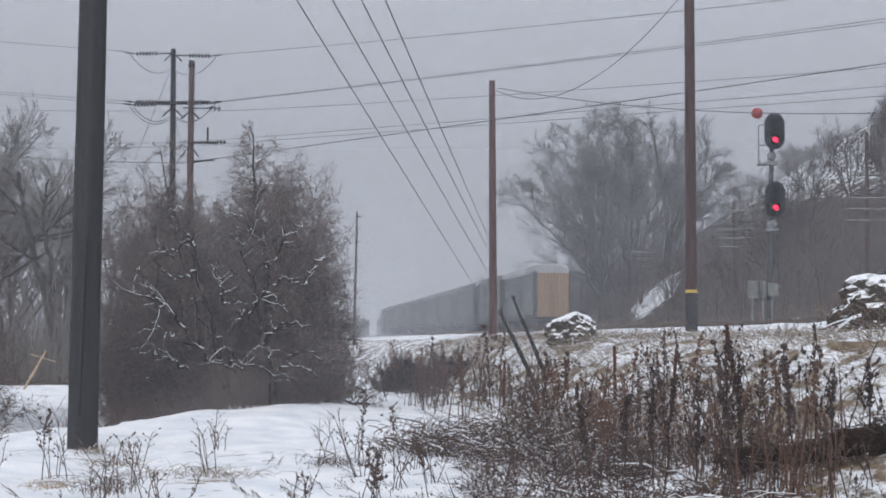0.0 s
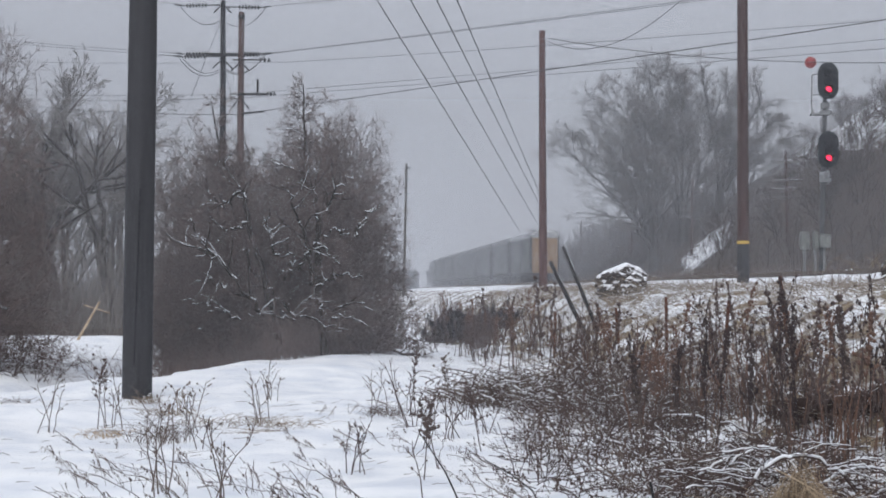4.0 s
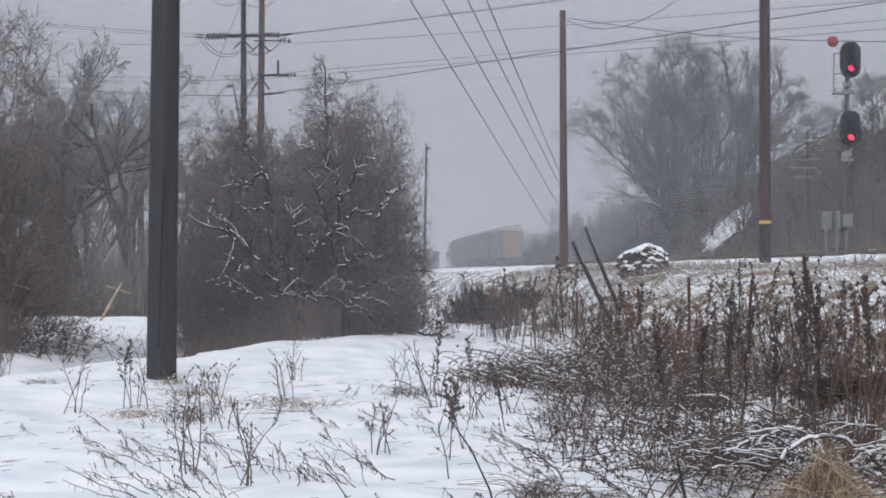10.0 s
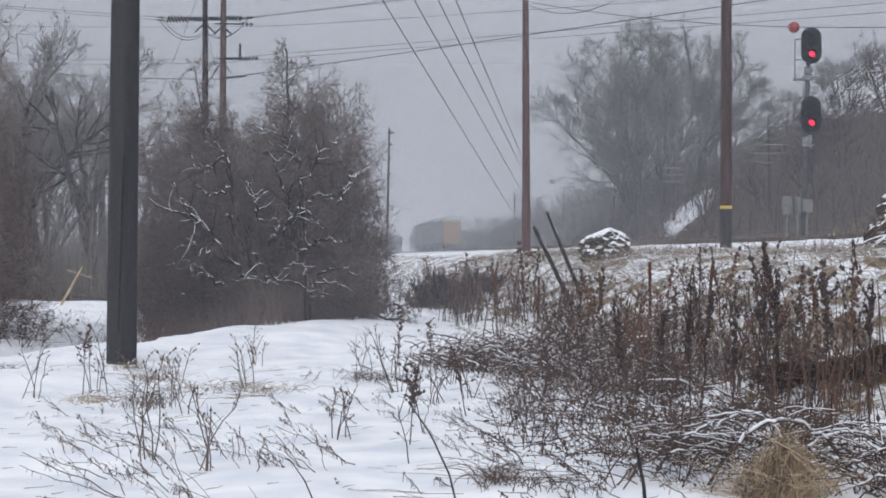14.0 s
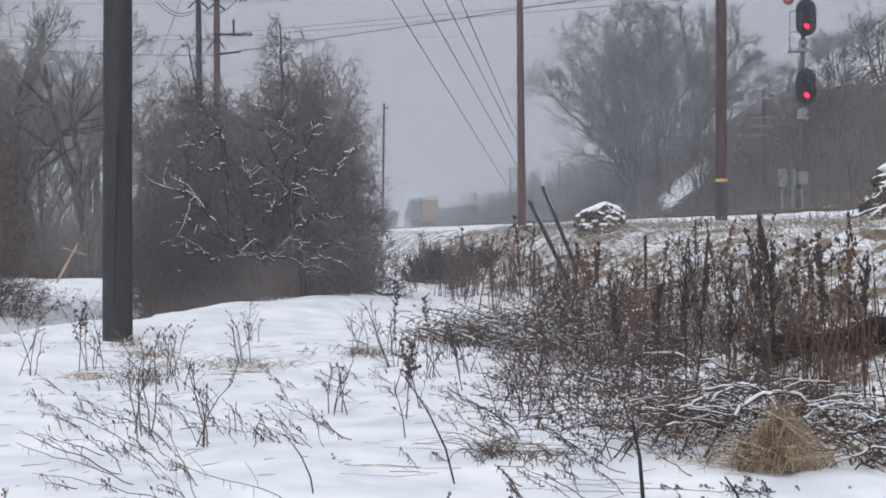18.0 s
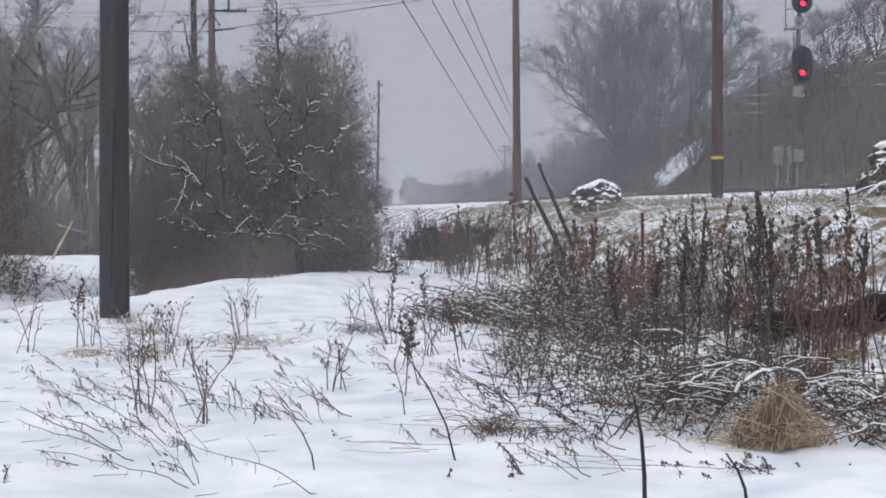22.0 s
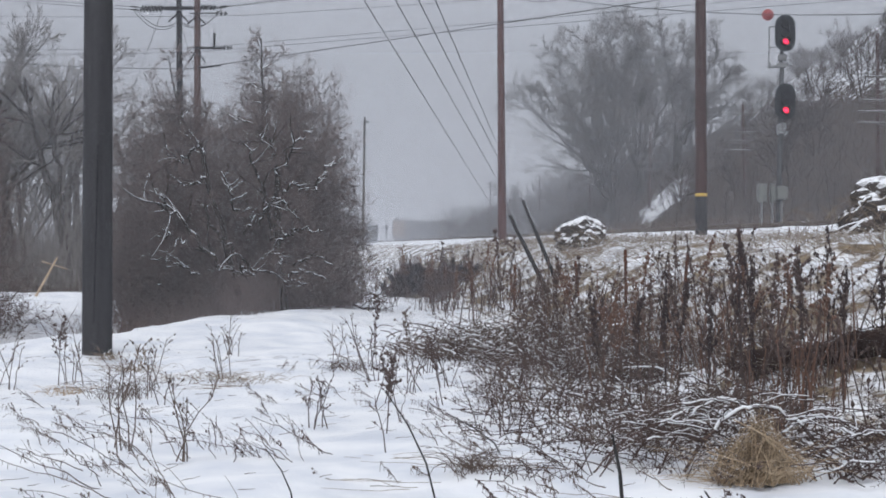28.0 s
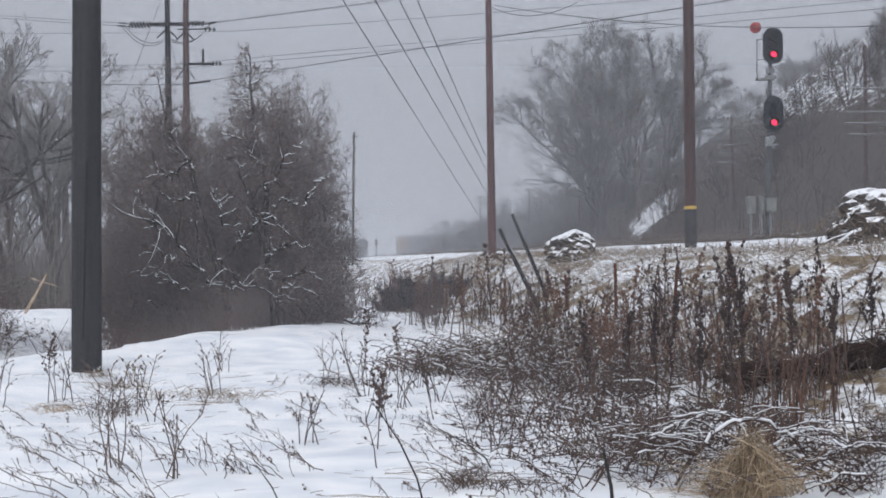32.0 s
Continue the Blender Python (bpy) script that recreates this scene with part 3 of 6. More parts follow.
SNOWY_RUNS = (((-2.84, 2.93), (-2.45, 3.55), (-2.1, 3.95)), ((-2.95, 1.6), (-3.16, 2.78), (-3.25, 3.05), (-3.5, 3.68)), ((-3.9, 1.0), (-4.29, 1.4), (-4.72, 2.05), (-5.08, 2.25), (-5.92, 2.65)),
         ((-3.4, 1.1), (-3.86, 1.55), (-4.22, 1.96), (-4.32, 2.4)), ((-3.2, 1.9), (-3.05, 2.29), (-2.72, 2.36), (-2.4, 2.1)), ((-3.3, 0.9), (-3.7, 1.03), (-4.2, 1.0)), ((-3.6, 1.05), (-2.98, 0.94), (-2.2, 0.72)),
         ((-4.28, 2.88), (-4.6, 2.7), (-5.1, 3.05)), ((-2.85, 1.6), (-2.4, 1.85), (-1.9, 1.78)), ((-2.92, 3.4), (-3.3, 3.95), (-3.75, 4.15)), ((-3.2, 1.2), (-2.9, 1.35), (-2.6, 0.95)), ((-4.4, 0.9), (-4.9, 1.2), (-5.5, 1.3)),
         ((-4.42, 3.52), (-4.75, 3.25), (-5.0, 3.3), (-5.1, 3.7)), ((-2.5, 1.1), (-2.1, 1.3), (-1.7, 1.1)), ((-2.1, 2.6), (-1.8, 3.1), (-1.45, 3.3)), ((-3.0, 2.4), (-2.5, 2.75), (-2.2, 2.6)), ((-3.6, 2.2), (-3.85, 2.7), (-3.8, 3.2)),
         ((-4.6, 1.5), (-5.0, 1.75), (-5.5, 1.6)), ((-2.6, 0.9), (-2.2, 1.0), (-1.8, 0.8)), ((-3.5, 1.7), (-3.3, 2.1), (-3.45, 2.5)), ((-4.9, 2.2), (-5.3, 2.6), (-5.4, 3.0)))
for run in SNOWY_RUNS:
    length = sum(math.dist(a, b) for a, b in zip(run, run[1:]))
    limb_tree("snowy_limb", rng, [(x, fy - 0.25 - 0.05 * k, z) for k, (x, z) in enumerate(run)], 0.020 + 0.009 * length, SPRAY, "crooked bare limb of the thicket carrying a line of snow", "branch", "snowy limbs of the thicket", TWIG, 0.3, 0.0034, 14, 0.038, 0.42, 2, 0.78)
# trees on the far side of the ditch
WOOD = [(1, 0.62, 0, 0.12, 7, 1, 0.07, 0), (10, 0.55, 36, 0.16, 6, 0.55, 0.12, 0.18), (8, 0.5, 36, 0.10, 4, 0.5, 0.11, 0.15), (7, 0.5, 32, 0.06, 3, 0.5, 0.11, 0.15), (5, 0.55, 28, 0.04, 2, 0.55, 0.11, 0.2)]
wood_kinds = []
for k in range(4):
    wood_kinds.append(make_tree("bare_tree", rng, at_ground((-19.6, -22.0, -25.2, -18.4)[k], (76, 79, 80, 74)[k], 80 * k), (16.0, 15.5, 17.0, 13.5)[k], 1 + k % 2, WOOD, "bare grey deciduous tree in winter mist", TWIG_HAZED, 2, 0.12, 0.2, 0.015, "trees beyond the ditch", 0.010, 2))
for i, (x, y, sc) in enumerate(((-27.0, 79, 0.85), (-21.8, 96, 1.1), (-10.2, 78, 0.9), (-23.5, 92, 1.1), (-28.5, 90, 1.05), (-9.0, 92, 0.8), (-31.0, 96, 1.1), (-20.2, 100, 1.0), (-14.5, 92, 0.9))):
    copy_thing(wood_kinds[i % 4], at_ground(x, y, 70 * i) @ Matrix.Scale(sc, 4))
CROWN = [(9, 0.36, 40, 0.10, 5, 0.5, 0.11, 0.4), (7, 0.5, 36, 0.06, 4, 0.5, 0.12, 0.15), (6, 0.5, 34, 0.05, 3, 0.5, 0.12, 0.15), (5, 0.55, 30, 0.03, 2, 0.6, 0.12, 0.2)]
for path, r in ((((-20.6, 0.0), (-20.0, 2.2), (-19.2, 4.1), (-18.0, 5.8), (-16.4, 7.1), (-14.9, 8.4)), 0.24), (((-19.8, 2.8), (-19.6, 4.8), (-19.65, 6.9), (-19.7, 7.6), (-19.3, 9.0)), 0.15),
                (((-16.3, 0.0), (-16.7, 2.6), (-17.0, 3.9), (-17.5, 5.3), (-18.0, 7.2), (-18.4, 9.4)), 0.26), (((-16.7, 2.6), (-16.7, 4.8), (-17.2, 7.0), (-17.0, 9.0)), 0.15)):
    limb_tree("bare_tree", rng, [(x, 72.0, z) for x, z in path], r, CROWN, "bare dark-stemmed tree leaning beyond the ditch", "tree", "leaning trees beyond the ditch", TWIG_HAZED, 0.3, 0.006, 18, 0.05, 0.0, 2)
twig_cloud("thicket_shrub", rng, (-9.35, 28.4), (2.2, 1.9, 6.3), 1200, "tall brown thicket of fine leafless twigs at the ditch", "thicket by the ditch", TWIG)
EDGE_DOME = ((-10.4, 28.6, 0.0), (3.1, 2.8, 8.4), 2.0)
for x, y, size in ((-10.4, 29.6, 7.4), (-9.0, 27.8, 4.2)):
    make_tree("thicket_tree", rng, at_ground(x, y, 40), size, 2, THICKET, "tangled bare thicket tree at the edge of the ditch", TWIG, 3, 0.25, 0.35, 0.014, "thicket by the ditch", 0.0042, 2, EDGE_DOME)
# big trees and the wood on the hill
rng = np.random.default_rng(6)
FAN = [(15, 0.36, 36, 0.09, 5, 0.5, 0.09, 0.18), (9, 0.52, 36, 0.07, 4, 0.5, 0.11, 0.12), (7, 0.54, 34, 0.06, 3, 0.5, 0.11, 0.15), (5, 0.6, 30, 0.04, 2, 0.6, 0.12, 0.2)]
for (bx, by), angles in (((18.9, 148.0), (-72, -60, -48, -36, -24, -12, 0)), ((22.2, 151.0), (-28, -14, 2, 14, 26)), ((26.0, 152.0), (12, 26, 40, 52, 64))):
    bz = ground_z(bx, by)
    big = thing("bare_tree", pose(bx, by, bz), "large bare spreading tree on the foggy hillside", "tree", "trees on the hill")
    part("trunk", Shape().turned([(0.62, -0.4), (0.5, 0.6), (0.46, 1.6), (0.40, 2.4)], 12), BARK_DARK, big)
    for angle in angles:
        a = math.radians(angle)
        k = rng.uniform(0.80, 0.96)
        end = np.array([21.4 + (12.2 if a < 0 else 14.6) * math.sin(a) * k, by + rng.uniform(-4, 4), 7.0 + 17.0 * abs(math.cos(a)) ** (0.6 if a < 0 else 0.45) * k])
        root = np.array([bx, by, bz + 1.7])
        bow = root + (end - root) * np.array([0.36, 0.45, 0.5])
        limb_tree("bare_tree", rng, [root, bow, end], rng.uniform(0.17, 0.25), FAN, "", "tree", "", TWIG_GREY, 0.2, 0.0072, 12, 0.12, 0.0, 3, 1.0, big)
HILL_TREE = [(1, 0.55, 0, 0.12, 6, 1, 0.10, 0), (9, 0.6, 42, 0.12, 5, 0.55, 0.10, 0.08), (8, 0.5, 40, 0.08, 4, 0.5, 0.11, 0.12), (7, 0.5, 34, 0.05, 3, 0.55, 0.12, 0.15)]
hill_kinds = []
for k in range(5):
    hill_kinds.append(make_tree("bare_tree", rng, at_ground((25, 28, 33, 22, 37)[k], (104, 118, 112, 126, 122)[k], 0), 8.0, 2, HILL_TREE, "bare reddish-brown tree on the snowy hillside", HILL_TWIG, 2, 0.06, 0.3, 0.013, "trees on the hill", 0.008, 2))
for i in range(34):
    y = rng.uniform(86, 152)
    x = float(track_x(y)) + rng.uniform(12.0, 36)
    if 0.135 < x / y < 0.19 and y < 146:
        x = y * 0.2 + 3
    copy_thing(hill_kinds[i % 5], at_ground(x, y, rng.uniform(0, 360), 0.2) @ Matrix.Scale(rng.uniform(0.5, 0.85) * (1.0 if x / y > 0.21 else 0.75), 4))
for i in range(20):
    y = rng.uniform(112, 150)
    x = y * rng.uniform(0.2, 0.335)
    copy_thing(hill_kinds[i % 5], at_ground(x, y, rng.uniform(0, 360), 0.2) @ Matrix.Scale(rng.uniform(0.4, 0.68), 4))
for i in range(22):
    y = rng.uniform(165, 430)
    x = float(track_x(y)) + rng.uniform(9, 36)
    copy_thing(hill_kinds[i % 5], at_ground(x, y, rng.uniform(0, 360), 0.2) @ Matrix.Scale(rng.uniform(1.0, 2.0), 4))


for i in range(26):
    y = rng.uniform(235, 430)
    x = float(track_x(y)) + rng.uniform(5.5, 18)
    copy_thing(hill_kinds[i % 5], at_ground(x, y, rng.uniform(0, 360), 0.2) @ Matrix.Scale(rng.uniform(0.6, 1.1), 4))

# ---- poles ----
def pole_profile(r0, r1, h, sink=0.4):
    return [(r0 * 1.02, -sink)] + [(r0 + (r1 - r0) * k / 10, h * k / 10) for k in range(11)]


near_pole = thing("utility_pole", pose(-4.17, 20, ground_z(-4.17, 20), 0, 0.35, 0), "thick dark weathered wooden utility pole standing in the snow", "utility pole", "utility poles")
part("pole", Shape().turned(pole_profile(0.197, 0.165, 11), 20, wobble=0.012).mesh("pole", True), POLE_DARK, near_pole)
part("crack", Shape().box(0.02, -0.196, 1.55, 0.012, 0.012, 2.3, 0.003, Matrix.Rotation(0.02, 4, "Y")), VISOR, near_pole, "dark drying crack in the wood")
banded_pole = thing("utility_pole", pose(7.47, 40, ground_z(7.47, 40), 0, -0.1, 0), "brown wooden utility pole with a yellow band", "utility pole", "utility poles")
part("pole", Shape().turned(pole_profile(0.155, 0.125, 11.5), 16, wobble=0.012).mesh("pole", True), POLE_BAND, banded_pole)
part("band", Shape().turned([(0.155, 1.03), (0.158, 1.04), (0.158, 1.10), (0.155, 1.11)], 16), YELLOW_PAINT, banded_pole, "yellow painted band")
part("treated_base", Shape().turned([(0.159, -0.4), (0.157, 1.02)], 16), POLE_DARK, banded_pole, "dark treated lower end")
slim_pole = thing("utility_pole", pose(3.36, 60, ground_z(3.36, 60), 0, -0.4, 0), "slender reddish-brown wooden utility pole", "utility pole", "utility poles")
part("pole", Shape().turned(pole_profile(0.165, 0.12, 10.2), 14, wobble=0.012).mesh("pole", True), POLE_RED, slim_pole)
far_pole = thing("utility_pole", pose(-4.25, 120, ground_z(-4.25, 120), 0, 0.9, 0), "thin grey wooden pole in the mist", "utility pole", "utility poles")
part("pole", Shape().turned(pole_profile(0.11, 0.08, 11.59 - ground_z(-4.25, 120)), 10), POLE_GREY, far_pole)
hz = ground_z(-4.25, 120)
for z, w in ((11.2, 0.5), (10.3, 0.36), (9.2, 0.3)):
    part("bracket", Shape().box(0.12, -0.1, z - hz, w, 0.09, 0.12, 0.02), HARDWARE, far_pole)


# ---- cables hang in a shallow arc ----
def sagging(a, b, sag, n=24):
    a, b = np.array(a, float), np.array(b, float)
    t = np.linspace(0, 1, n + 1)[:, None]
    return a + (b - a) * t - np.array([0, 0, 1.0]) * 4 * sag * t * (1 - t)


# ---- transmission poles with strain insulators ----
def insulator_string(a, b, discs):
    s = Shape().rod(a, b, 0.018, None, 6)
    d = Vector(b) - Vector(a)
    turn = d.to_track_quat("Z", "Y").to_matrix().to_4x4()
    for k in range(discs):
        at = Vector(a) + d * (0.18 + 0.64 * k / max(discs - 1, 1))
        s.turned([(0.03, -0.04), (0.10, -0.015), (0.10, 0.01), (0.04, 0.04)], 10, Matrix.Translation(at) @ turn)
    return s


TALL = (-9.22, 60.0)
SHORT = (-8.53, 59.6)
tall_pole = thing("transmission_pole", pose(*TALL, ground_z(*TALL), 0, -0.4, 0), "tall dark transmission pole with strain insulators", "utility pole", "transmission poles")
hz = ground_z(*TALL)
part("pole", Shape().turned(pole_profile(0.15, 0.100, 12.95 - hz), 14, wobble=0.01), POLE_SLATE, tall_pole)
for side, zt in ((-1, 12.78), (1, 12.70), (-1, 10.86), (1, 10.86), (-1, 10.70), (1, 10.76)):
    z = zt - hz
    low = zt < 11
    x0, x1 = (0.85, 1.62) if low else (0.72, 1.62)
    dy = -0.35 if zt in (10.70, 10.76) else 0.0
    part("insulator", insulator_string((side * 0.45, dy, z), (side * x1, dy, z - 0.02), 7), CERAMIC, tall_pole, "string of glazed disc insulators")
    part("strap", Shape().rod((side * 0.1, dy * 0.5, z), (side * 0.5, dy, z), 0.025, None, 6).rod((side * x1, dy, z), (side * (x1 + 0.3), dy, z + 0.02), 0.035, 0.02, 6), HARDWARE, tall_pole)
    loop = sagging((side * (x1 + 0.1), dy, z), (side * 0.12, dy, z - 0.62), 0.42, 8)
    part("jumper", tubes("jumper", loop[:-1], loop[1:], np.full(8, 0.014), np.full(8, 0.014), 5), CABLE, tall_pole)
part("crossarm", Shape().box(0.0, -0.16, 10.78 - hz, 1.5, 0.11, 0.13, 0.015), POLE_DARK, tall_pole)
for side in (-1, 1):
    part("brace", Shape().rod((side * 0.38, -0.16, 10.25 - hz), (side * 0.08, -0.12, 10.55 - hz), 0.03, None, 6), HARDWARE, tall_pole)
    part("brace", Shape().rod((side * 0.35, -0.1, 12.45 - hz), (side * 0.06, -0.1, 12.75 - hz), 0.03, None, 6), HARDWARE, tall_pole)
short_pole = thing("transmission_pole", pose(*SHORT, ground_z(*SHORT), 0, 0.05, 0), "brown wooden transmission pole carrying low cables", "utility pole", "transmission poles")
hz = ground_z(*SHORT)
part("pole", Shape().turned(pole_profile(0.155, 0.112, 12.42 - hz), 14, wobble=0.01), POLE_BROWN, short_pole)
part("cap", Shape().turned([(0.135, 12.15 - hz), (0.142, 12.18 - hz), (0.142, 12.27 - hz), (0.13, 12.30 - hz)], 12), HARDWARE, short_pole)
part("crossarm", Shape().box(0.25, -0.17, 10.52 - hz, 1.1, 0.05, 0.05, 0.01), POLE_DARK, short_pole)
part("crossarm", Shape().box(0.5, -0.17, 9.17 - hz, 1.2, 0.09, 0.09, 0.01), POLE_DARK, short_pole)
part("bracket", Shape().rod((0.68, -0.17, 9.1 - hz), (0.68, -0.17, 9.75 - hz), 0.045, None, 8), HARDWARE, short_pole)
part("bracket", Shape().rod((0.1, -0.15, 8.42 - hz), (0.95, -0.15, 8.5 - hz), 0.05, 0.03, 8), HARDWARE, short_pole)
for side in (-1, 1):
    part("brace", Shape().rod((side * 0.36, -0.16, 10.1 - hz), (side * 0.06, -0.14, 10.38 - hz), 0.032, None, 6), HARDWARE, short_pole)
    part("brace", Shape().rod((side * 0.35, -0.16, 8.6 - hz), (side * 0.06, -0.14, 9.0 - hz), 0.03, None, 6), HARDWARE, short_pole)
part("insulator", insulator_string((0.7, -0.17, 10.55 - hz), (1.2, -0.17, 10.5 - hz), 3), CERAMIC, short_pole)
part("insulator", insulator_string((1.0, -0.17, 9.2 - hz), (1.4, -0.17, 9.18 - hz), 3), CERAMIC, short_pole)


# ---- telegraph poles with many short arms ----
def telegraph_pole(x, y, top, arms, tilt):
    z = ground_z(x, y)
    ob = thing("telegraph_pole", pose(x, y, z, 0, tilt, 0), "old wooden telegraph pole with several snowy crossarms", "telegraph pole", "telegraph line")
    part("pole", Shape().turned(pole_profile(0.15, 0.10, top - z), 10), POLE_BAND, ob)
    for zk in arms:
        zk, w = zk - z, 1.7 if zk > 10.5 else 2.4
        arm = part("crossarm", Shape().box(0, -0.12, zk, w, 0.09, 0.11), POLE_GREY, ob)
        part("snow_cap", Shape().box(0, -0.12, zk + 0.061, w, 0.06, 0.014, 0.004), SNOW, arm, "line of snow on the arm")
        for j in range(6):
            xx = (j - 2.5) / 2.5 * (w / 2 - 0.1)
            part("insulator", Shape().rod((xx, -0.12, zk + 0.05), (xx, -0.12, zk + 0.2), 0.03, 0.02, 6), CERAMIC, arm)
    return ob


ARMS = (11.1, 9.74, 9.1, 8.45)
for y, top, tilt in ((87, 13.6, 0), (112, 11.9, -1), (141, 12.0, 1), (168, 11.6, 0)):
    telegraph_pole(34.2 - 0.09 * y, y, top, ARMS, tilt)
for x, y, top, tilt in ((17.3, 215, 11.5, 0), (19.6, 222, 11.3, 0), (11.1, 230, 11.1, 0), (12.6, 236, 10.9, 0)):
    telegraph_pole(x, y, top, (top - 0.3, top - 0.95), tilt)


# ---- signal ----
def pill(w, h, n=10):
    r = w / 2
    pts = [(r * math.cos(math.pi * k / n), h / 2 - r + r * math.sin(math.pi * k / n)) for k in range(n + 1)]
    return pts + [(-x, -z) for x, z in pts]


CABINET = material("dull_grey_cabinet_paint", ((0.13, 0.137, 0.13), (0.22, 0.225, 0.215)), 4.0, 0.8, 0.1, 50)
MAST = material("weathered_grey_mast", ((0.055, 0.058, 0.062), (0.125, 0.128, 0.132)), 4.0, 0.7, 0.2, 50, metal=0.2)
SIGNAL = Vector((14.22, 60, 2.2))
signal = thing("railway_signal", Matrix.Translation(SIGNAL), "two-headed railway signal showing red over red", "railway signal")
part("mast", Shape().rod((0, 0, -0.3), (0.22, 0, 8.0), 0.095, 0.085, 14), MAST, signal, "grey steel mast")
for zc in (7.62, 4.93):
    head = part("signal_head", Shape().slab(pill(0.80, 1.44), 0.05, Matrix.Translation((0.26, -0.2, zc))), BLACK, signal, "black oval backboard")
    part("housing", Shape().box(0.26, -0.02, zc, 0.42, 0.3, 1.05, 0.05), BLACK, head)
    for dz, lit in ((0.36, False), (0.0, False), (-0.36, True)):
        part("visor", Shape().turned([(0.17, -0.02), (0.17, 0.26), (0.155, 0.26), (0.155, 0.0)] if lit else [(0.17, -0.02), (0.17, 0.03), (0.155, 0.03), (0.155, 0.0)], 18, pose(0.26, -0.24, zc + dz, 82)), VISOR, head)
        part("lens", Shape().turned([(0.145, 0), (0.145, 0.02)], 20, pose(0.26, -0.235, zc + dz, 90)), RED_GLASS if lit else VISOR, head, "red glass lens" if lit else "dark unlit lens")
        if lit:
            part("lamp", Shape().turned([(0.10, 0), (0.10, 0.02), (0.07, 0.035)], 20, pose(0.26, -0.258, zc + dz + 0.01, 90)), RED_LENS, head, "glowing red lamp")
    part("bracket", Shape().box(0.2, 0.05, zc - 0.95, 0.3, 0.3, 0.28, 0.04).box(0.2, 0.0, zc - 1.2, 0.44, 0.26, 0.1, 0.02), STEEL, signal)
cage = part("ladder_guard", Shape().rod((-0.32, 0.1, 6.35), (-0.30, 0.1, 7.9), 0.025, None, 8).rod((-0.30, 0.1, 7.9), (0.15, 0.1, 7.95), 0.025, None, 8).rod((-0.31, 0.1, 7.1), (0.1, 0.1, 7.12), 0.022, None, 8), STEEL, signal)
part("platform", Shape().box(0.0, 0.05, 6.33, 0.7, 0.5, 0.07, 0.01).box(-0.28, 0.05, 6.42, 0.06, 0.06, 0.22), STEEL, cage)
part("collar", Shape().turned([(0.14, 3.72), (0.15, 3.75), (0.15, 4.0), (0.12, 4.05)], 14, pose(0.11, 0, 0)), STEEL, signal)
for dx, w, h in ((-0.66, 0.34, 0.72), (-0.24, 0.16, 0.75), (0.12, 0.42, 0.52)):
    box = part("cabinet", Shape().box(dx, -0.16, 1.35, w, 0.3, h, 0.02), CABINET, signal, "light grey metal cabinet")
    part("door", Shape().box(dx, -0.33, 1.35, w - 0.06, 0.03, h - 0.08, 0.01), CABINET, box)
    part("leg", Shape().rod((dx, -0.1, -0.2), (dx, -0.1, 1.1), 0.045, None, 8), STEEL, box)

# ---- train ----
CAR_GREY = material("galvanised_panel", ((0.105, 0.113, 0.115), (0.165, 0.172, 0.172)), 0.35, 0.6, 0.05, 5, vary=0.22)
CAR_WHITE = material("white_roof_sheet", ((0.45, 0.46, 0.47), (0.62, 0.63, 0.64)), 0.5, 0.6, 0.05, 6)
CAR_YELLOW = material("yellow_end_door", ((0.24, 0.150, 0.082), (0.35, 0.225, 0.125)), 0.6, 0.6, 0.05, 8, stretch=(2, 1, 0.3))
CAR_ROOF = material("snow_dusted_roof", ((0.20, 0.21, 0.22), (0.50, 0.51, 0.53)), 0.4, 0.7, 0.1, 5)
DARK_IRON_AND_GAP = material("dark_iron_and_gap_shade", ((0.03, 0.03, 0.032), (0.07, 0.068, 0.066)), 2.0, 0.8, 0.1, 20)


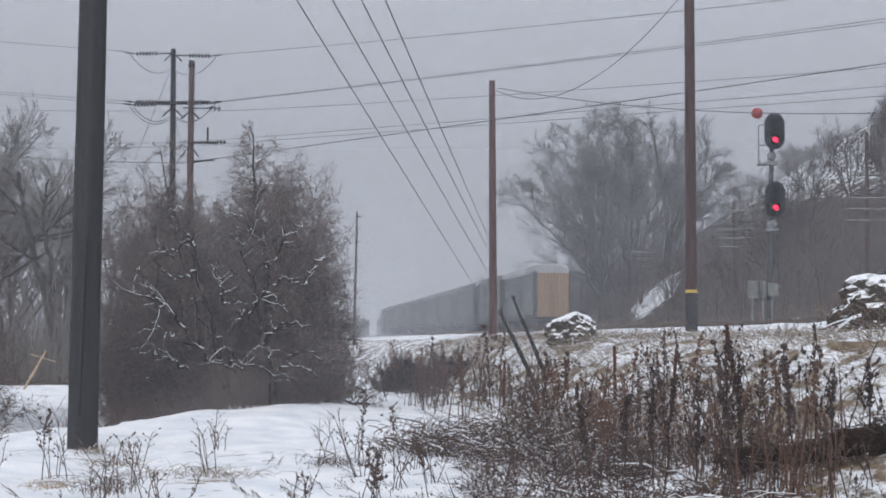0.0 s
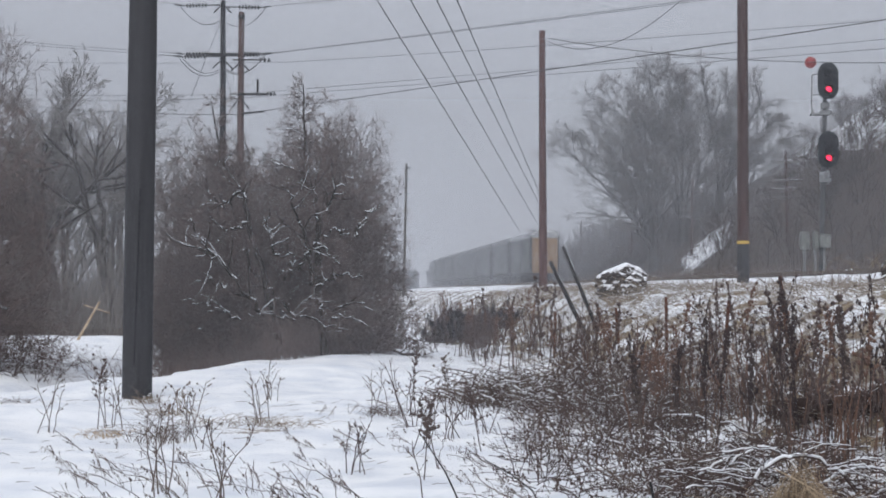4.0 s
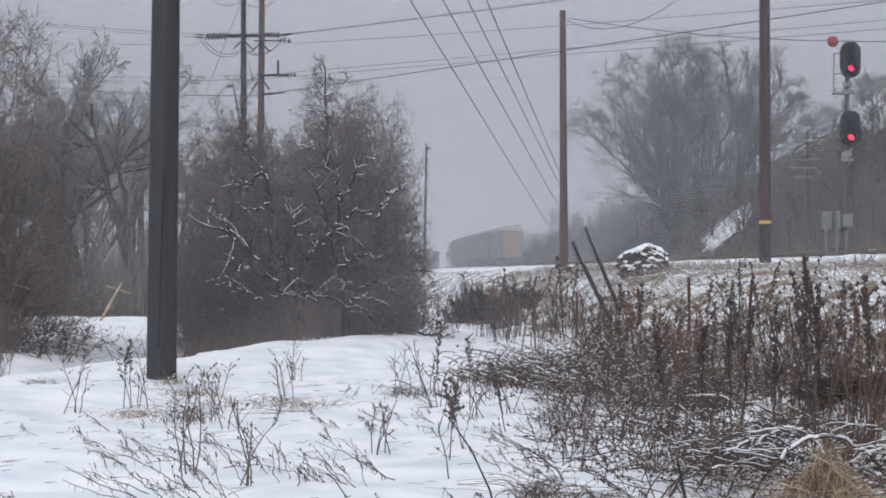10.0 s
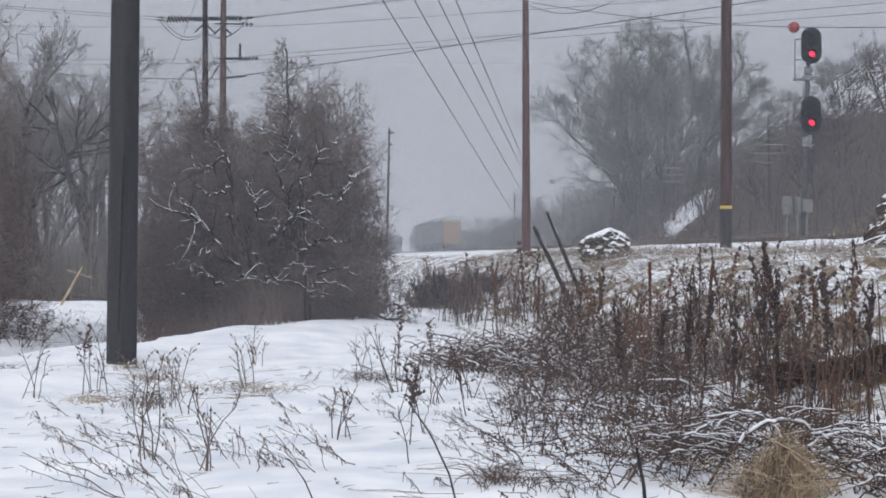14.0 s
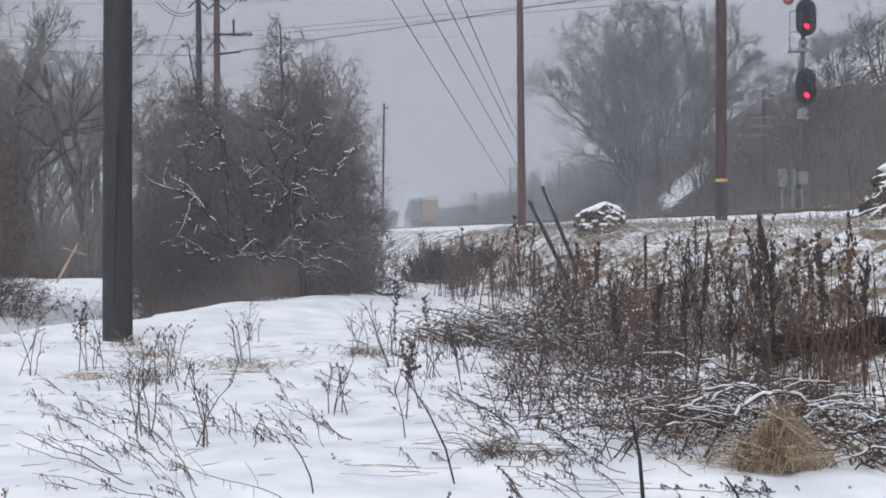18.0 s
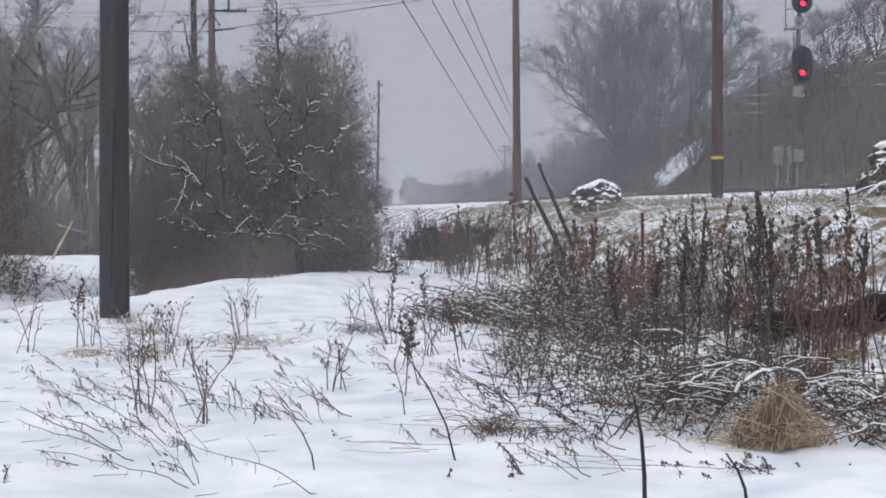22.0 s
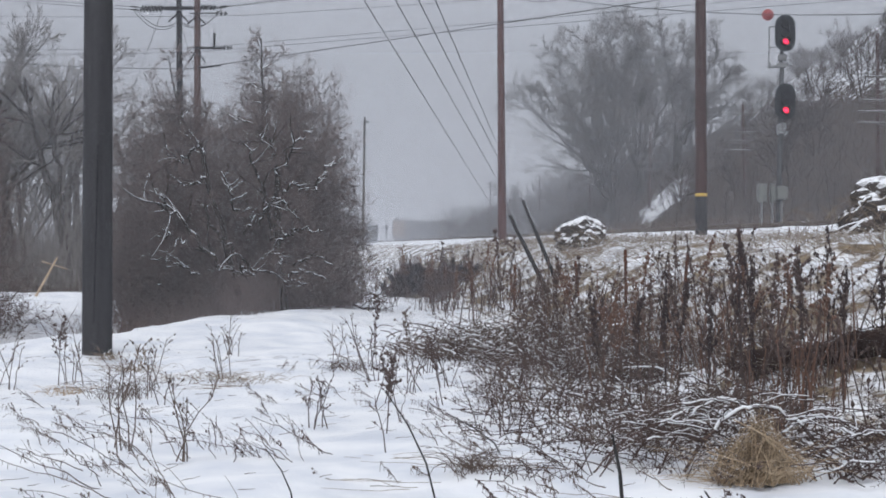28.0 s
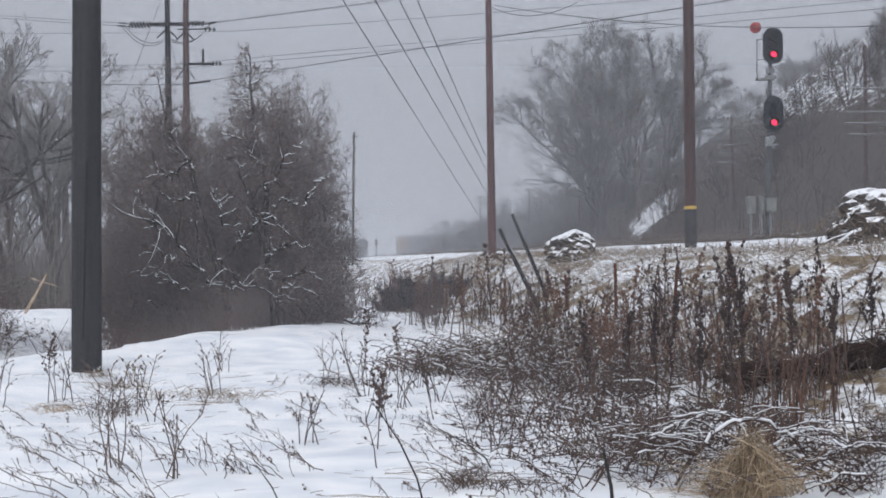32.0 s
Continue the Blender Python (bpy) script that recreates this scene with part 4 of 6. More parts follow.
def autorack(door_mat, label):
    """A covered car-carrier unit, 18.6 m long."""
    half = 9.3
    car = thing("autorack_car", Matrix(), label, "freight car", "cars of the train")
    part("underframe", Shape().box(0, 0, 1.02, 2.7, 18.2, 0.34, 0.03).box(0, 0, 0.72, 0.9, 12, 0.35, 0.05), DARK_IRON_AND_GAP, car)
    part("sill", Shape().box(-1.49, 0, 1.05, 0.08, 18.4, 0.42).box(1.49, 0, 1.05, 0.08, 18.4, 0.42), DARK_IRON_AND_GAP, car)
    panel = Shape()
    panel.box(0, 0, 0, 0.05, 2.16, 3.75, 0.015)
    for k in range(8):
        panel.box(-0.03, -0.945 + k * 0.27, 0, 0.03, 0.08, 3.7)
    panel = panel.mesh("side_panel")
    for side in (-1, 1):
        for k in range(8):
            ob = part("side_panel", panel, CAR_GREY, car)
            ob.matrix_basis = pose(side * 1.5, -7.78 + k * 2.222, 3.13, 0, 0, 0 if side < 0 else 180)
    posts = Shape()
    for ex in (-1, 1):
        for ey in (-1, 1):
            posts.box(ex * 1.5, ey * (half - 0.55), 3.12, 0.17, 1.15, 3.9)
    part("frame", posts, DARK_IRON_AND_GAP, car, "dark corner posts")
    hoop = [(-1.52, 4.98), (-1.5, 5.3), (-1.32, 5.6), (-0.9, 5.76), (0, 5.82), (0.9, 5.76), (1.32, 5.6), (1.5, 5.3), (1.52, 4.98)]
    roof = part("roof", Shape().slab(hoop, 18.3), CAR_ROOF if door_mat is CAR_YELLOW else CAR_GREY, car, "rounded sheet roof dusted with snow")
    for end in (-1, 1):
        door = part("end_door", Shape().box(0, end * (half - 0.02), 3.0, 2.86, 0.08, 3.9, 0.02), door_mat, car, "ribbed end door")
        ribs = Shape()
        for k in range(10):
            ribs.box(-1.3 + k * 0.289, end * (half + 0.06), 3.0, 0.11, 0.09, 3.8, 0.015)
        part("rib", ribs, door_mat, door)["kind"] = "stuff"
        slats = Shape()
        for k in range(12):
            x = -1.38 + k * 0.2509
            slats.box(x, end * (half - 0.05), 4.95 + 0.4 * (1 - (x / 1.75) ** 4), 0.12, 0.1, 0.8 * (1 - (x / 1.75) ** 4))
        part("slat", slats, CAR_WHITE, roof, "white upright slats")["kind"] = "stuff"
        part("hood", Shape().slab([(x * 0.995, z) for x, z in hoop[1:-1]] + [(1.3, 5.25), (0.85, 5.5), (0, 5.6), (-0.85, 5.5), (-1.3, 5.25)], 0.5, Matrix.Translation((0, end * (half - 0.3), 0))), CAR_WHITE, roof, "white end hood")
        truck = part("bogie", Shape().box(-0.98, end * 6.6, 0.5, 0.14, 2.6, 0.34, 0.05).box(0.98, end * 6.6, 0.5, 0.14, 2.6, 0.34, 0.05).box(0, end * 6.6, 0.62, 2.0, 0.5, 0.3, 0.04), DARK_IRON_AND_GAP, car)
        for dy in (-0.88, 0.88):
            for dx in (-0.76, 0.76):
                part("wheel", Shape().turned([(0.42, -0.07), (0.46, -0.05), (0.42, 0.0), (0.42, 0.06)], 16, pose(dx, end * 6.6 + dy, 0.43, 0, 90, 0)), DARK_IRON_AND_GAP, truck)
        part("coupler", Shape().box(0, end * (half + 0.3), 0.88, 0.3, 0.7, 0.3, 0.06), DARK_IRON_AND_GAP, car)
    return car


CARS = 13
CAR_PITCH = 20.0
# doors inside the train are coloured dark for the shade between the cars
train_cars = [autorack(CAR_YELLOW, "tall grey covered freight car with a yellow end door"), autorack(DARK_IRON_AND_GAP, "tall grey covered freight car coupled in the train")]
for i in range(2, CARS):
    train_cars.append(copy_thing(train_cars[1], Matrix.Translation((0, i * CAR_PITCH, 0))))

HUT_GREY = material("grey_sheet_metal", ((0.13, 0.14, 0.15), (0.20, 0.21, 0.22)), 1.0, 0.6, 0.05, 10)
hut = thing("equipment_hut", pose(-6.3, 200, ground_z(-6.3, 200) - 0.05), "small grey metal trackside equipment hut", "hut")
part("wall", Shape().box(0, 0, 1.15, 2.3, 2.5, 2.3, 0.02), HUT_GREY, hut)
part("roof", Shape().slab([(-1.25, 2.3), (1.25, 2.3), (1.25, 2.36), (0, 2.55), (-1.25, 2.36)], 2.7), HUT_GREY, hut)
part("door", Shape().box(0.2, -1.27, 1.05, 0.9, 0.05, 1.95, 0.01), HUT_GREY, hut)
marker = thing("marker_post", pose(-4.0, 200, ground_z(-4.0, 200)), "short dark trackside post with a small head", "post")
part("post", Shape().rod((0, 0, -0.3), (0, 0, 1.9), 0.06, None, 8), DARK_IRON_AND_GAP, marker)
part("head", Shape().box(0, 0, 1.95, 0.32, 0.2, 0.75, 0.05), DARK_IRON_AND_GAP, marker)


# ---- cables ----
def cable(a, b, sag, r, label="thin dark overhead cable", group="overhead cables", far_r=None):
    p = sagging(a, b, sag)
    ob = part("overhead_cable", chain("overhead_cable", p[:, None], np.linspace(r, far_r or r, len(p))[:, None], 4), CABLE)
    return tagged(ob, label, "cable", group)


for (xa, za), (xb, zb) in (((-2.06, 7.78), (8.25, 9.13)), ((-1.40, 7.79), (10.25, 10.6)), ((-0.86, 7.79), (10.7, 12.8)), ((-0.42, 7.8), (10.7, 14.3))):
    k, q = (200 - 5) / 172.0, (200 - 335) / 172.0
    cable((xb + (xa - xb) * k, 5, zb + (za - zb) * k), (xb + (xa - xb) * q, 335, zb + (za - zb) * q), 0.0, 0.011, "dark cable running far along the railway", "line cables", 0.075)
# from the transmission poles to both sides
HIGH_SPANS = (((-24.5, 72, 16.0), (-11.13, 60, 12.84), 0.05, 0.014), ((-7.35, 60, 12.76), (19.6, 36, 11.0), 0.15, 0.014),
                     ((-24.6, 72, 13.6), (-11.1, 60, 10.87), 0.05, 0.014), ((-7.32, 60, 10.9), (21.2, 37, 10.85), 0.12, 0.014),
                     ((-24.6, 72, 13.5), (-11.1, 59.65, 10.7), 0.05, 0.014), ((-7.55, 59.65, 10.78), (21.2, 36.6, 10.65), 0.10, 0.014))
LOW_SPANS = (((-24.6, 72, 12.4), (-6.65, 59.8, 10.5), 0.1, 0.012), ((-6.65, 59.8, 10.5), (20.0, 38, 9.15), 0.12, 0.012),
                     ((-24.0, 72, 10.8), (-8.52, 59.5, 9.19), 0.08, 0.012), ((-8.52, 59.5, 9.19), (20.0, 38, 8.7), 0.04, 0.012),
                     ((-24.0, 72, 10.5), (-8.52, 59.5, 9.03), 0.08, 0.012), ((-8.52, 59.5, 9.03), (20.0, 38, 8.35), 0.0, 0.012),
                     ((-24.5, 74, 10.9), (-8.51, 59.6, 8.4), 0.25, 0.02), ((-8.51, 59.4, 8.4), (20.0, 37, 9.65), 0.06, 0.022))
for a, b, sag, r in itertools.chain(HIGH_SPANS, LOW_SPANS):
    cable(a, b, sag, r * 0.68, "dark overhead cable strung from the transmission poles", "overhead cables")
cable((3.34, 59.9, 11.45), (7.19 + 1.2, 36, 12.4), 2.1, 0.014, "slack service cable from the slender pole", "overhead cables")
cable((3.54, 59.9, 11.48), (15.2, 48, 8.8), 0.35, 0.014, "slack service cable from the slender pole", "overhead cables")
for k, (gxp, gyp) in enumerate(((-13.6, 58), (-6.2, 59))):
    cable((TALL[0], TALL[1], 12.6 - 2.4 * k), (gxp, gyp, ground_z(gxp, gyp)), 0.0, 0.01, "thin steel guy wire anchored in the ground", "guy wires")
ball = Shape()
bmesh.ops.create_icosphere(ball.bm, subdivisions=3, radius=0.195, matrix=Matrix.Translation((12.0, 52, 9.36)))
tagged(part("marker_ball", ball.mesh("marker_ball", True), RED_PAINT), "faded red round marker ball on an overhead cable", "marker")

# ---- posts along the foot of the bank ----
STAKE = material("dark_stake", ((0.018, 0.018, 0.019), (0.05, 0.048, 0.048)), 6.0, 0.9, 0.4, 40, stretch=(4, 4, 0.6))
for (x0, y0), (x1, y1, z1), r, label in (((2.87, 31.0), (2.16, 31.1, 2.42), 0.042, "dark leaning timber post"), ((2.59, 29.8), (1.82, 29.9, 2.1), 0.046, "dark leaning timber post")):
    ob = thing("leaning_post", pose(x0, y0, ground_z(x0, y0)), label + " dusted with snow", "post", "leaning posts")
    top = Vector((x1 - x0, y1 - y0, z1 - ground_z(x0, y0)))
    part("post", Shape().rod(-top * 0.15, top, r, r * 0.85, 10), STAKE, ob)
    part("snow_cap", Shape().rod(top * 0.72 + Vector((0.018, -0.01, r * 0.45)), top * 0.95 + Vector((0.018, -0.01, r * 0.45)), r * 0.3, r * 0.22, 8), SNOW, ob, "thin snow on its upper side")
for x, y, h, tiltx, tilty in ((3.16, 22.9, 0.95, 0, -6), (2.89, 27.2, 0.66, 0, -7), (4.14, 19.1, 0.92, 0, -7), (1.95, 30.5, 0.9, 0, 2), (1.25, 34.5, 0.95, 0, -2), (3.6, 20.6, 0.8, 3, 4), (0.7, 38.5, 0.9, 0, 3)):
    ob = thing("fence_post", pose(x, y, ground_z(x, y), tiltx, tilty, rng.uniform(0, 90)), "rusty steel fence post at the foot of the bank", "fence post", "old fence posts")
    part("web", Shape().box(0, 0, h / 2 - 0.15, 0.045, 0.012, h + 0.3, 0.003).box(0, 0.018, h / 2 - 0.15, 0.012, 0.034, h + 0.3), RUST, ob)
    for k in range(8):
        part("stud", Shape().box(0, -0.012, h * 0.3 + k * h * 0.085, 0.02, 0.016, 0.02), RUST, ob)
for (x, y), (dx, dy, dz), r in (((0.13, 9.22), (-0.32, 0.1, 0.62), 0.0065), ((1.08, 7.92), (-0.06, 0.0, 0.58), 0.012), ((0.65, 10.8), (-0.43, 0.1, 0.29), 0.006), ((1.62, 7.92), (-0.11, 0.05, 0.26), 0.009), ((-0.68, 8.67), (-0.17, 0.05, 0.33), 0.005)):
    ob = thing("dead_stalk", pose(x, y, ground_z(x, y)), "thin dark dead stalk sticking out of the snow", "stalk", "dead stalks")
    bend = np.array([[(0, 0, -0.1)], [(dx * 0.25 + 0.01, dy * 0.2, dz * 0.3)], [(dx * 0.6 + 0.015, dy * 0.6, dz * 0.66)], [(dx, dy, dz)]], float)
    part("stalk", chain("stalk", bend, np.array([[r], [r * 0.95], [r * 0.8], [r * 0.5]]), 6), STAKE, ob)

# ---- weeds and brush ----
WEED_DARK = material("dark_dead_weed", ((0.046, 0.034, 0.032), (0.138, 0.100, 0.091)), 5.0, 0.95, 0.0, 40)
WEED_RED = material("red_brown_weed", ((0.090, 0.052, 0.040), (0.23, 0.140, 0.105)), 4.0, 0.95, 0.0, 40)
WEED_GREY = material("grey_brown_weed", ((0.080, 0.062, 0.054), (0.19, 0.15, 0.13)), 5.0, 0.95, 0.0, 40)
STRAW = material("dry_straw", ((0.31, 0.225, 0.15), (0.60, 0.475, 0.335)), 6.0, 0.9, 0.0, 40)
LEDGE = material("dark_brown_growth", ((0.024, 0.015, 0.012), (0.066, 0.040, 0.032)), 4.0, 0.95, 0.0, 40)
BANK_STRAW = material("grey_tan_grass", ((0.16, 0.132, 0.108), (0.42, 0.355, 0.29)), 3.0, 0.9, 0.0, 30)
SPIKE = material("purplish_dead_seed_spikes", ((0.030, 0.022, 0.023), (0.085, 0.062, 0.060)), 5.0, 0.95, 0.0, 40)
TAN = material("tan_grass", ((0.14, 0.102, 0.073), (0.31, 0.242, 0.172)), 3.0, 0.9, 0.0, 30)


def stems(rng, base, h, lean, droop, k, crook=0.02, toward=None, fan=math.pi):
    """Curved stalks: nodes of shape (k + 1, n, 3)."""
    base = np.asarray(base, float)
    n = len(base)
    h = np.broadcast_to(np.asarray(h, float), (n,))
    a = rng.uniform(-fan, fan, n) + (0 if toward is None else toward)
    hor = np.stack([np.cos(a), np.sin(a), np.zeros(n)], 1)
    lean = np.broadcast_to(np.asarray(lean, float), (n,))
    droop = np.broadcast_to(np.asarray(droop, float), (n,))
    out = [base]
    drift = np.zeros((n, 3))
    for j in range(1, k + 1):
        s = j / k
        drift = drift + rng.normal(size=(n, 3)) * crook * h[:, None]
        out.append(base + np.array([0, 0, 1.0]) * (h * (s - droop * 0.7 * s * s))[:, None] + hor * (h * (lean * s + droop * 0.75 * s * s))[:, None] + drift)
    return np.array(out)


def rods_of(name, nodes, r, taper=0.5, sides=3):
    k, n = len(nodes) - 1, nodes.shape[1]
    r = np.broadcast_to(np.asarray(r, float), (n,))
    return chain(name, nodes, np.array([r * (1 - (1 - taper) * j / k) for j in range(k + 1)]), sides)


def points_on(rng, nodes, count, lo=0.0, hi=1.0):
    k = len(nodes) - 1
    i = rng.integers(0, nodes.shape[1], count)
    t = rng.uniform(lo, hi, count) * k
    s = np.minimum(t.astype(int), k - 1)
    f = (t - s)[:, None]
    return nodes[s, i] * (1 - f) + nodes[s + 1, i] * f


ZERO = np.zeros((1, 3))


def tall_weed(rng, h, mat, label, group):
    ob = thing("tall_weed", Matrix(), label, "weed", group)
    main = stems(rng, ZERO, h, rng.uniform(0.02, 0.2), rng.uniform(0, 0.15), 7, 0.012)
    part("stalk", rods_of("stalk", main, 0.0062 + 0.003 * (h > 0.95), 0.5, 5), mat, ob)
    start = points_on(rng, main, 16, 0.35, 0.98)
    side = stems(rng, start, rng.uniform(0.08, 0.2, 16) * h, 0.7, 0.5, 3, 0.04)
    part("twig", rods_of("twig", side, 0.003, 0.6), mat, ob)["kind"] = "stuff"
    grains = np.concatenate([points_on(rng, side, 34, 0.3, 1.0), points_on(rng, main, 40, 0.55, 1.0) + rng.normal(size=(40, 3)) * 0.013])
    part("seed_head", dots("seed_head", grains, rng.uniform(0.006, 0.016 + 0.006 * (h > 0.95), len(grains)), 1.4), mat, ob, "dark clustered seed heads")["kind"] = "stuff"
    tips = points_on(rng, side, 5, 0.3, 1.0) + np.array([0, 0, 0.010])
    part("snow_cap", dots("snow_cap", tips, rng.uniform(0.006, 0.012, 5), 0.6), SNOW, ob, "specks of snow")["kind"] = "stuff"
    return ob


def thin_stems(rng, h, count, mat, label, group):
    ob = thing("weed_stems", Matrix(), label, "weed", group)
    base = rng.normal(size=(count, 3)) * np.array([0.06, 0.06, 0])
    main = stems(rng, base, h * rng.uniform(0.6, 1.05, count), rng.uniform(0.05, 0.35, count), 0.1, 5, 0.025)
    for j in range(count):
        part("stalk", rods_of("stalk", main[:, j:j + 1], 0.0055, 0.5, 4), mat, ob)
    side = stems(rng, points_on(rng, main, count * 4, 0.3, 0.95), 0.16 * h, 0.6, 0.3, 3, 0.06)
    part("twig", rods_of("twig", side, 0.0028, 0.6), mat, ob)["kind"] = "stuff"
    g = np.concatenate([points_on(rng, side, count * 8, 0.5, 1), points_on(rng, main, count * 5, 0.5, 1)])
    part("seed_head", dots("seed_head", g, rng.uniform(0.004, 0.010, len(g)), 1.5), mat, ob)["kind"] = "stuff"
    return ob


def lying_weed(rng, h, count, mat, label, group, toward, lean=(0.7, 1.9)):
    """Stalks pressed down by snow, with small leaves hanging from them."""
    ob = thing("bent_weed", Matrix(), label, "weed", group)
    base = rng.normal(size=(count, 3)) * np.array([0.26, 0.2, 0])
    main = stems(rng, base, h * rng.uniform(0.4, 1.3, count), rng.uniform(*lean, count), rng.uniform(0.05, 0.6, count), 9, 0.034, toward, 1.45)
    main[:, :, 2] = np.maximum(main[:, :, 2], 0.012)
    for j in range(count):
        part("stalk", rods_of("stalk", main[:, j:j + 1], rng.uniform(0.0026, 0.0045), 0.45, 4), mat, ob)
    n = count * 11
    start = points_on(rng, main, n, 0.3, 1.0)
    hang = rng.normal(size=(n, 3)) * np.array([0.013, 0.010, 0.004]) - np.array([0, 0, 1.0]) * rng.uniform(0.012, 0.05, n)[:, None]
    side = np.array([start, start + hang])
    side[:, :, 2] = np.maximum(side[:, :, 2], 0.004)
    part("leaf", rods_of("leaf", side, rng.uniform(0.001, 0.0028, n), 0.8), mat, ob, "small withered hanging leaves")["kind"] = "stuff"
    fork = stems(rng, points_on(rng, main, count * 4, 0.25, 0.85), h * rng.uniform(0.15, 0.4, count * 4), rng.uniform(0.3, 1.4, count * 4), rng.uniform(0.0, 0.5, count * 4), 4, 0.05, toward, 1.2)
    fork[:, :, 2] = np.maximum(fork[:, :, 2], 0.006)
    part("twig", rods_of("twig", fork, 0.0019, 0.6), mat, ob)["kind"] = "stuff"
    g = points_on(rng, fork, count * 5, 0.4, 1)
    part("seed_head", dots("seed_head", g, rng.uniform(0.004, 0.008, len(g)), 1.6), mat, ob)["kind"] = "stuff"
    return ob


def grass_tuft(rng, h, spread, count, mat, label, group, droop=0.9):
    ob = thing("grass_tuft", Matrix(), label, "grass", group)
    base = rng.normal(size=(count, 3)) * np.array([spread, spread, 0]) * 0.5
    main = stems(rng, base, h * rng.uniform(0.5, 1.2, count), rng.uniform(0.05, droop, count), rng.uniform(droop * 0.5, droop * 1.2, count), 6, 0.03)
    main[:, :, 2] = np.maximum(main[:, :, 2], 0.005)
    part("blade", rods_of("blade", main, 0.0035, 0.4), mat, ob)["kind"] = "stuff"
    bits = points_on(rng, main, min(count // 6, 24), 0.4, 0.9)
    part("snow_cap", dots("snow_cap", bits, rng.uniform(0.008, 0.02, len(bits)), 0.5), SNOW, ob, "specks of snow")["kind"] = "stuff"
    return ob


def put(ob, x, y, turn=0.0):
    ob.matrix_world = at_ground(x, y, turn)
    return ob


rng = np.random.default_rng(21)
FIELD = "weeds in the snow field"
put(thin_stems(rng, 0.62, 4, WEED_GREY, "thin grey weed stems standing in snow", FIELD), -4.25, 15.8)
put(tall_weed(rng, 0.72, WEED_DARK, "dark weed stalk with thick clustered seed heads", FIELD), -3.82, 16.35)
put(thin_stems(rng, 0.70, 6, WEED_GREY, "thin grey weed stems standing beside the pole", FIELD), -3.66, 16.4)
put(grass_tuft(rng, 0.16, 0.25, 70, STRAW, "flattened straw-coloured grass tuft", FIELD), -3.55, 15.6)
put(grass_tuft(rng, 0.14, 0.3, 60, WEED_GREY, "small flattened grey grass tuft", FIELD), -5.27, 18.4)
put(grass_tuft(rng, 0.18, 0.22, 60, TAN, "flattened tan grass round the foot of the pole", FIELD), -3.95, 19.55)
put(grass_tuft(rng, 0.22, 0.35, 80, TAN, "flattened tan grass round the foot of the pole", FIELD), -3.5, 18.6)
put(grass_tuft(rng, 0.42, 0.3, 80, WEED_GREY, "drooping tan grass clump poking through snow", FIELD), -2.84, 15.0)
put(grass_tuft(rng, 0.22, 0.6, 90, BANK_STRAW, "wide flattened tan grass clump", FIELD), -2.45, 17.3)
put(grass_tuft(rng, 0.2, 0.5, 90, TAN, "wide flattened tan grass clump", FIELD), -1.9, 16.9)
put(thin_stems(rng, 0.6, 4, WEED_GREY, "thin leaning weed stems in snow", FIELD), -2.75, 15.8)
put(thin_stems(rng, 0.85, 5, WEED_GREY, "thin leaning weed stems in snow", FIELD), -2.12, 11.2)
put(thin_stems(rng, 0.7, 4, WEED_GREY, "thin leaning weed stems in snow", FIELD), -1.62, 10.6)
put(thin_stems(rng, 0.75, 5, WEED_GREY, "thin grey weed stems standing in snow", FIELD), -2.2, 17.2)
put(lying_weed(rng, 0.30, 9, WEED_DARK, "dense dark weed pressed into the snow", FIELD, math.radians(165)), -1.2, 10.9)
put(grass_tuft(rng, 0.2, 0.3, 60, WEED_DARK, "dark flattened grass tuft in snow", FIELD), 0.75, 9.9)
put(thin_stems(rng, 0.5, 3, WEED_DARK, "thin leaning weed stems in snow", FIELD), -2.35, 14.4)
put(thin_stems(rng, 0.42, 6, WEED_GREY, "thin grey weed stems on the snow ridge", FIELD), -2.55, 20.6)
put(thin_stems(rng, 0.4, 5, TAN, "thin tan grass stems by the pole", FIELD), -3.3, 18.9)
put(tall_weed(rng, 0.9, WEED_DARK, "slender dark sapling with short twigs in the snow", FIELD), -0.53, 17.8)
put(thin_stems(rng, 0.72, 4, WEED_GREY, "thin leaning weed stems in snow", FIELD), -0.94, 18.3)
put(grass_tuft(rng, 0.25, 0.35, 80, WEED_GREY, "flattened grey-brown grass tuft", FIELD), -0.8, 18.0)
put(thin_stems(rng, 0.58, 5, WEED_DARK, "dark weed stems standing in snow", FIELD), -0.79, 12.9)
put(thin_stems(rng, 0.64, 1, WEED_DARK, "single dark weed stalk in snow", FIELD), -0.41, 11.0)
put(tall_weed(rng, 0.62, WEED_DARK, "dark weed with withered leaves and seed heads", FIELD), -0.24, 12.3)
put(tall_weed(rng, 0.6, WEED_DARK, "dark weed with withered leaves and seed heads", FIELD), -0.15, 13.6)
put(tall_weed(rng, 0.75, WEED_GREY, "grey weed with feathery seed heads", FIELD), -0.1, 16.2)
put(grass_tuft(rng, 0.26, 0.22, 90, WEED_GREY, "dense brown grass tuft in snow", FIELD), 0.40, 10.2)
put(lying_weed(rng, 0.30, 3, WEED_DARK, "dark seed-laden branch bent over the snow", FIELD, math.radians(175)), 0.75, 15.0)
put(lying_weed(rng, 0.16, 2, WEED_DARK, "dark hooked weed bent over the snow", FIELD, math.radians(165)), -1.30, 13.6)
for x, y, c in ((1.75, 8.75, 7), (1.95, 8.9, 6), (1.6, 9.0, 5)):
    put(lying_weed(rng, 0.06, c, WEED_DARK, "dark rotted stalks lying before the straw", FIELD, math.radians(185), (2.0, 4.0)), x, y)
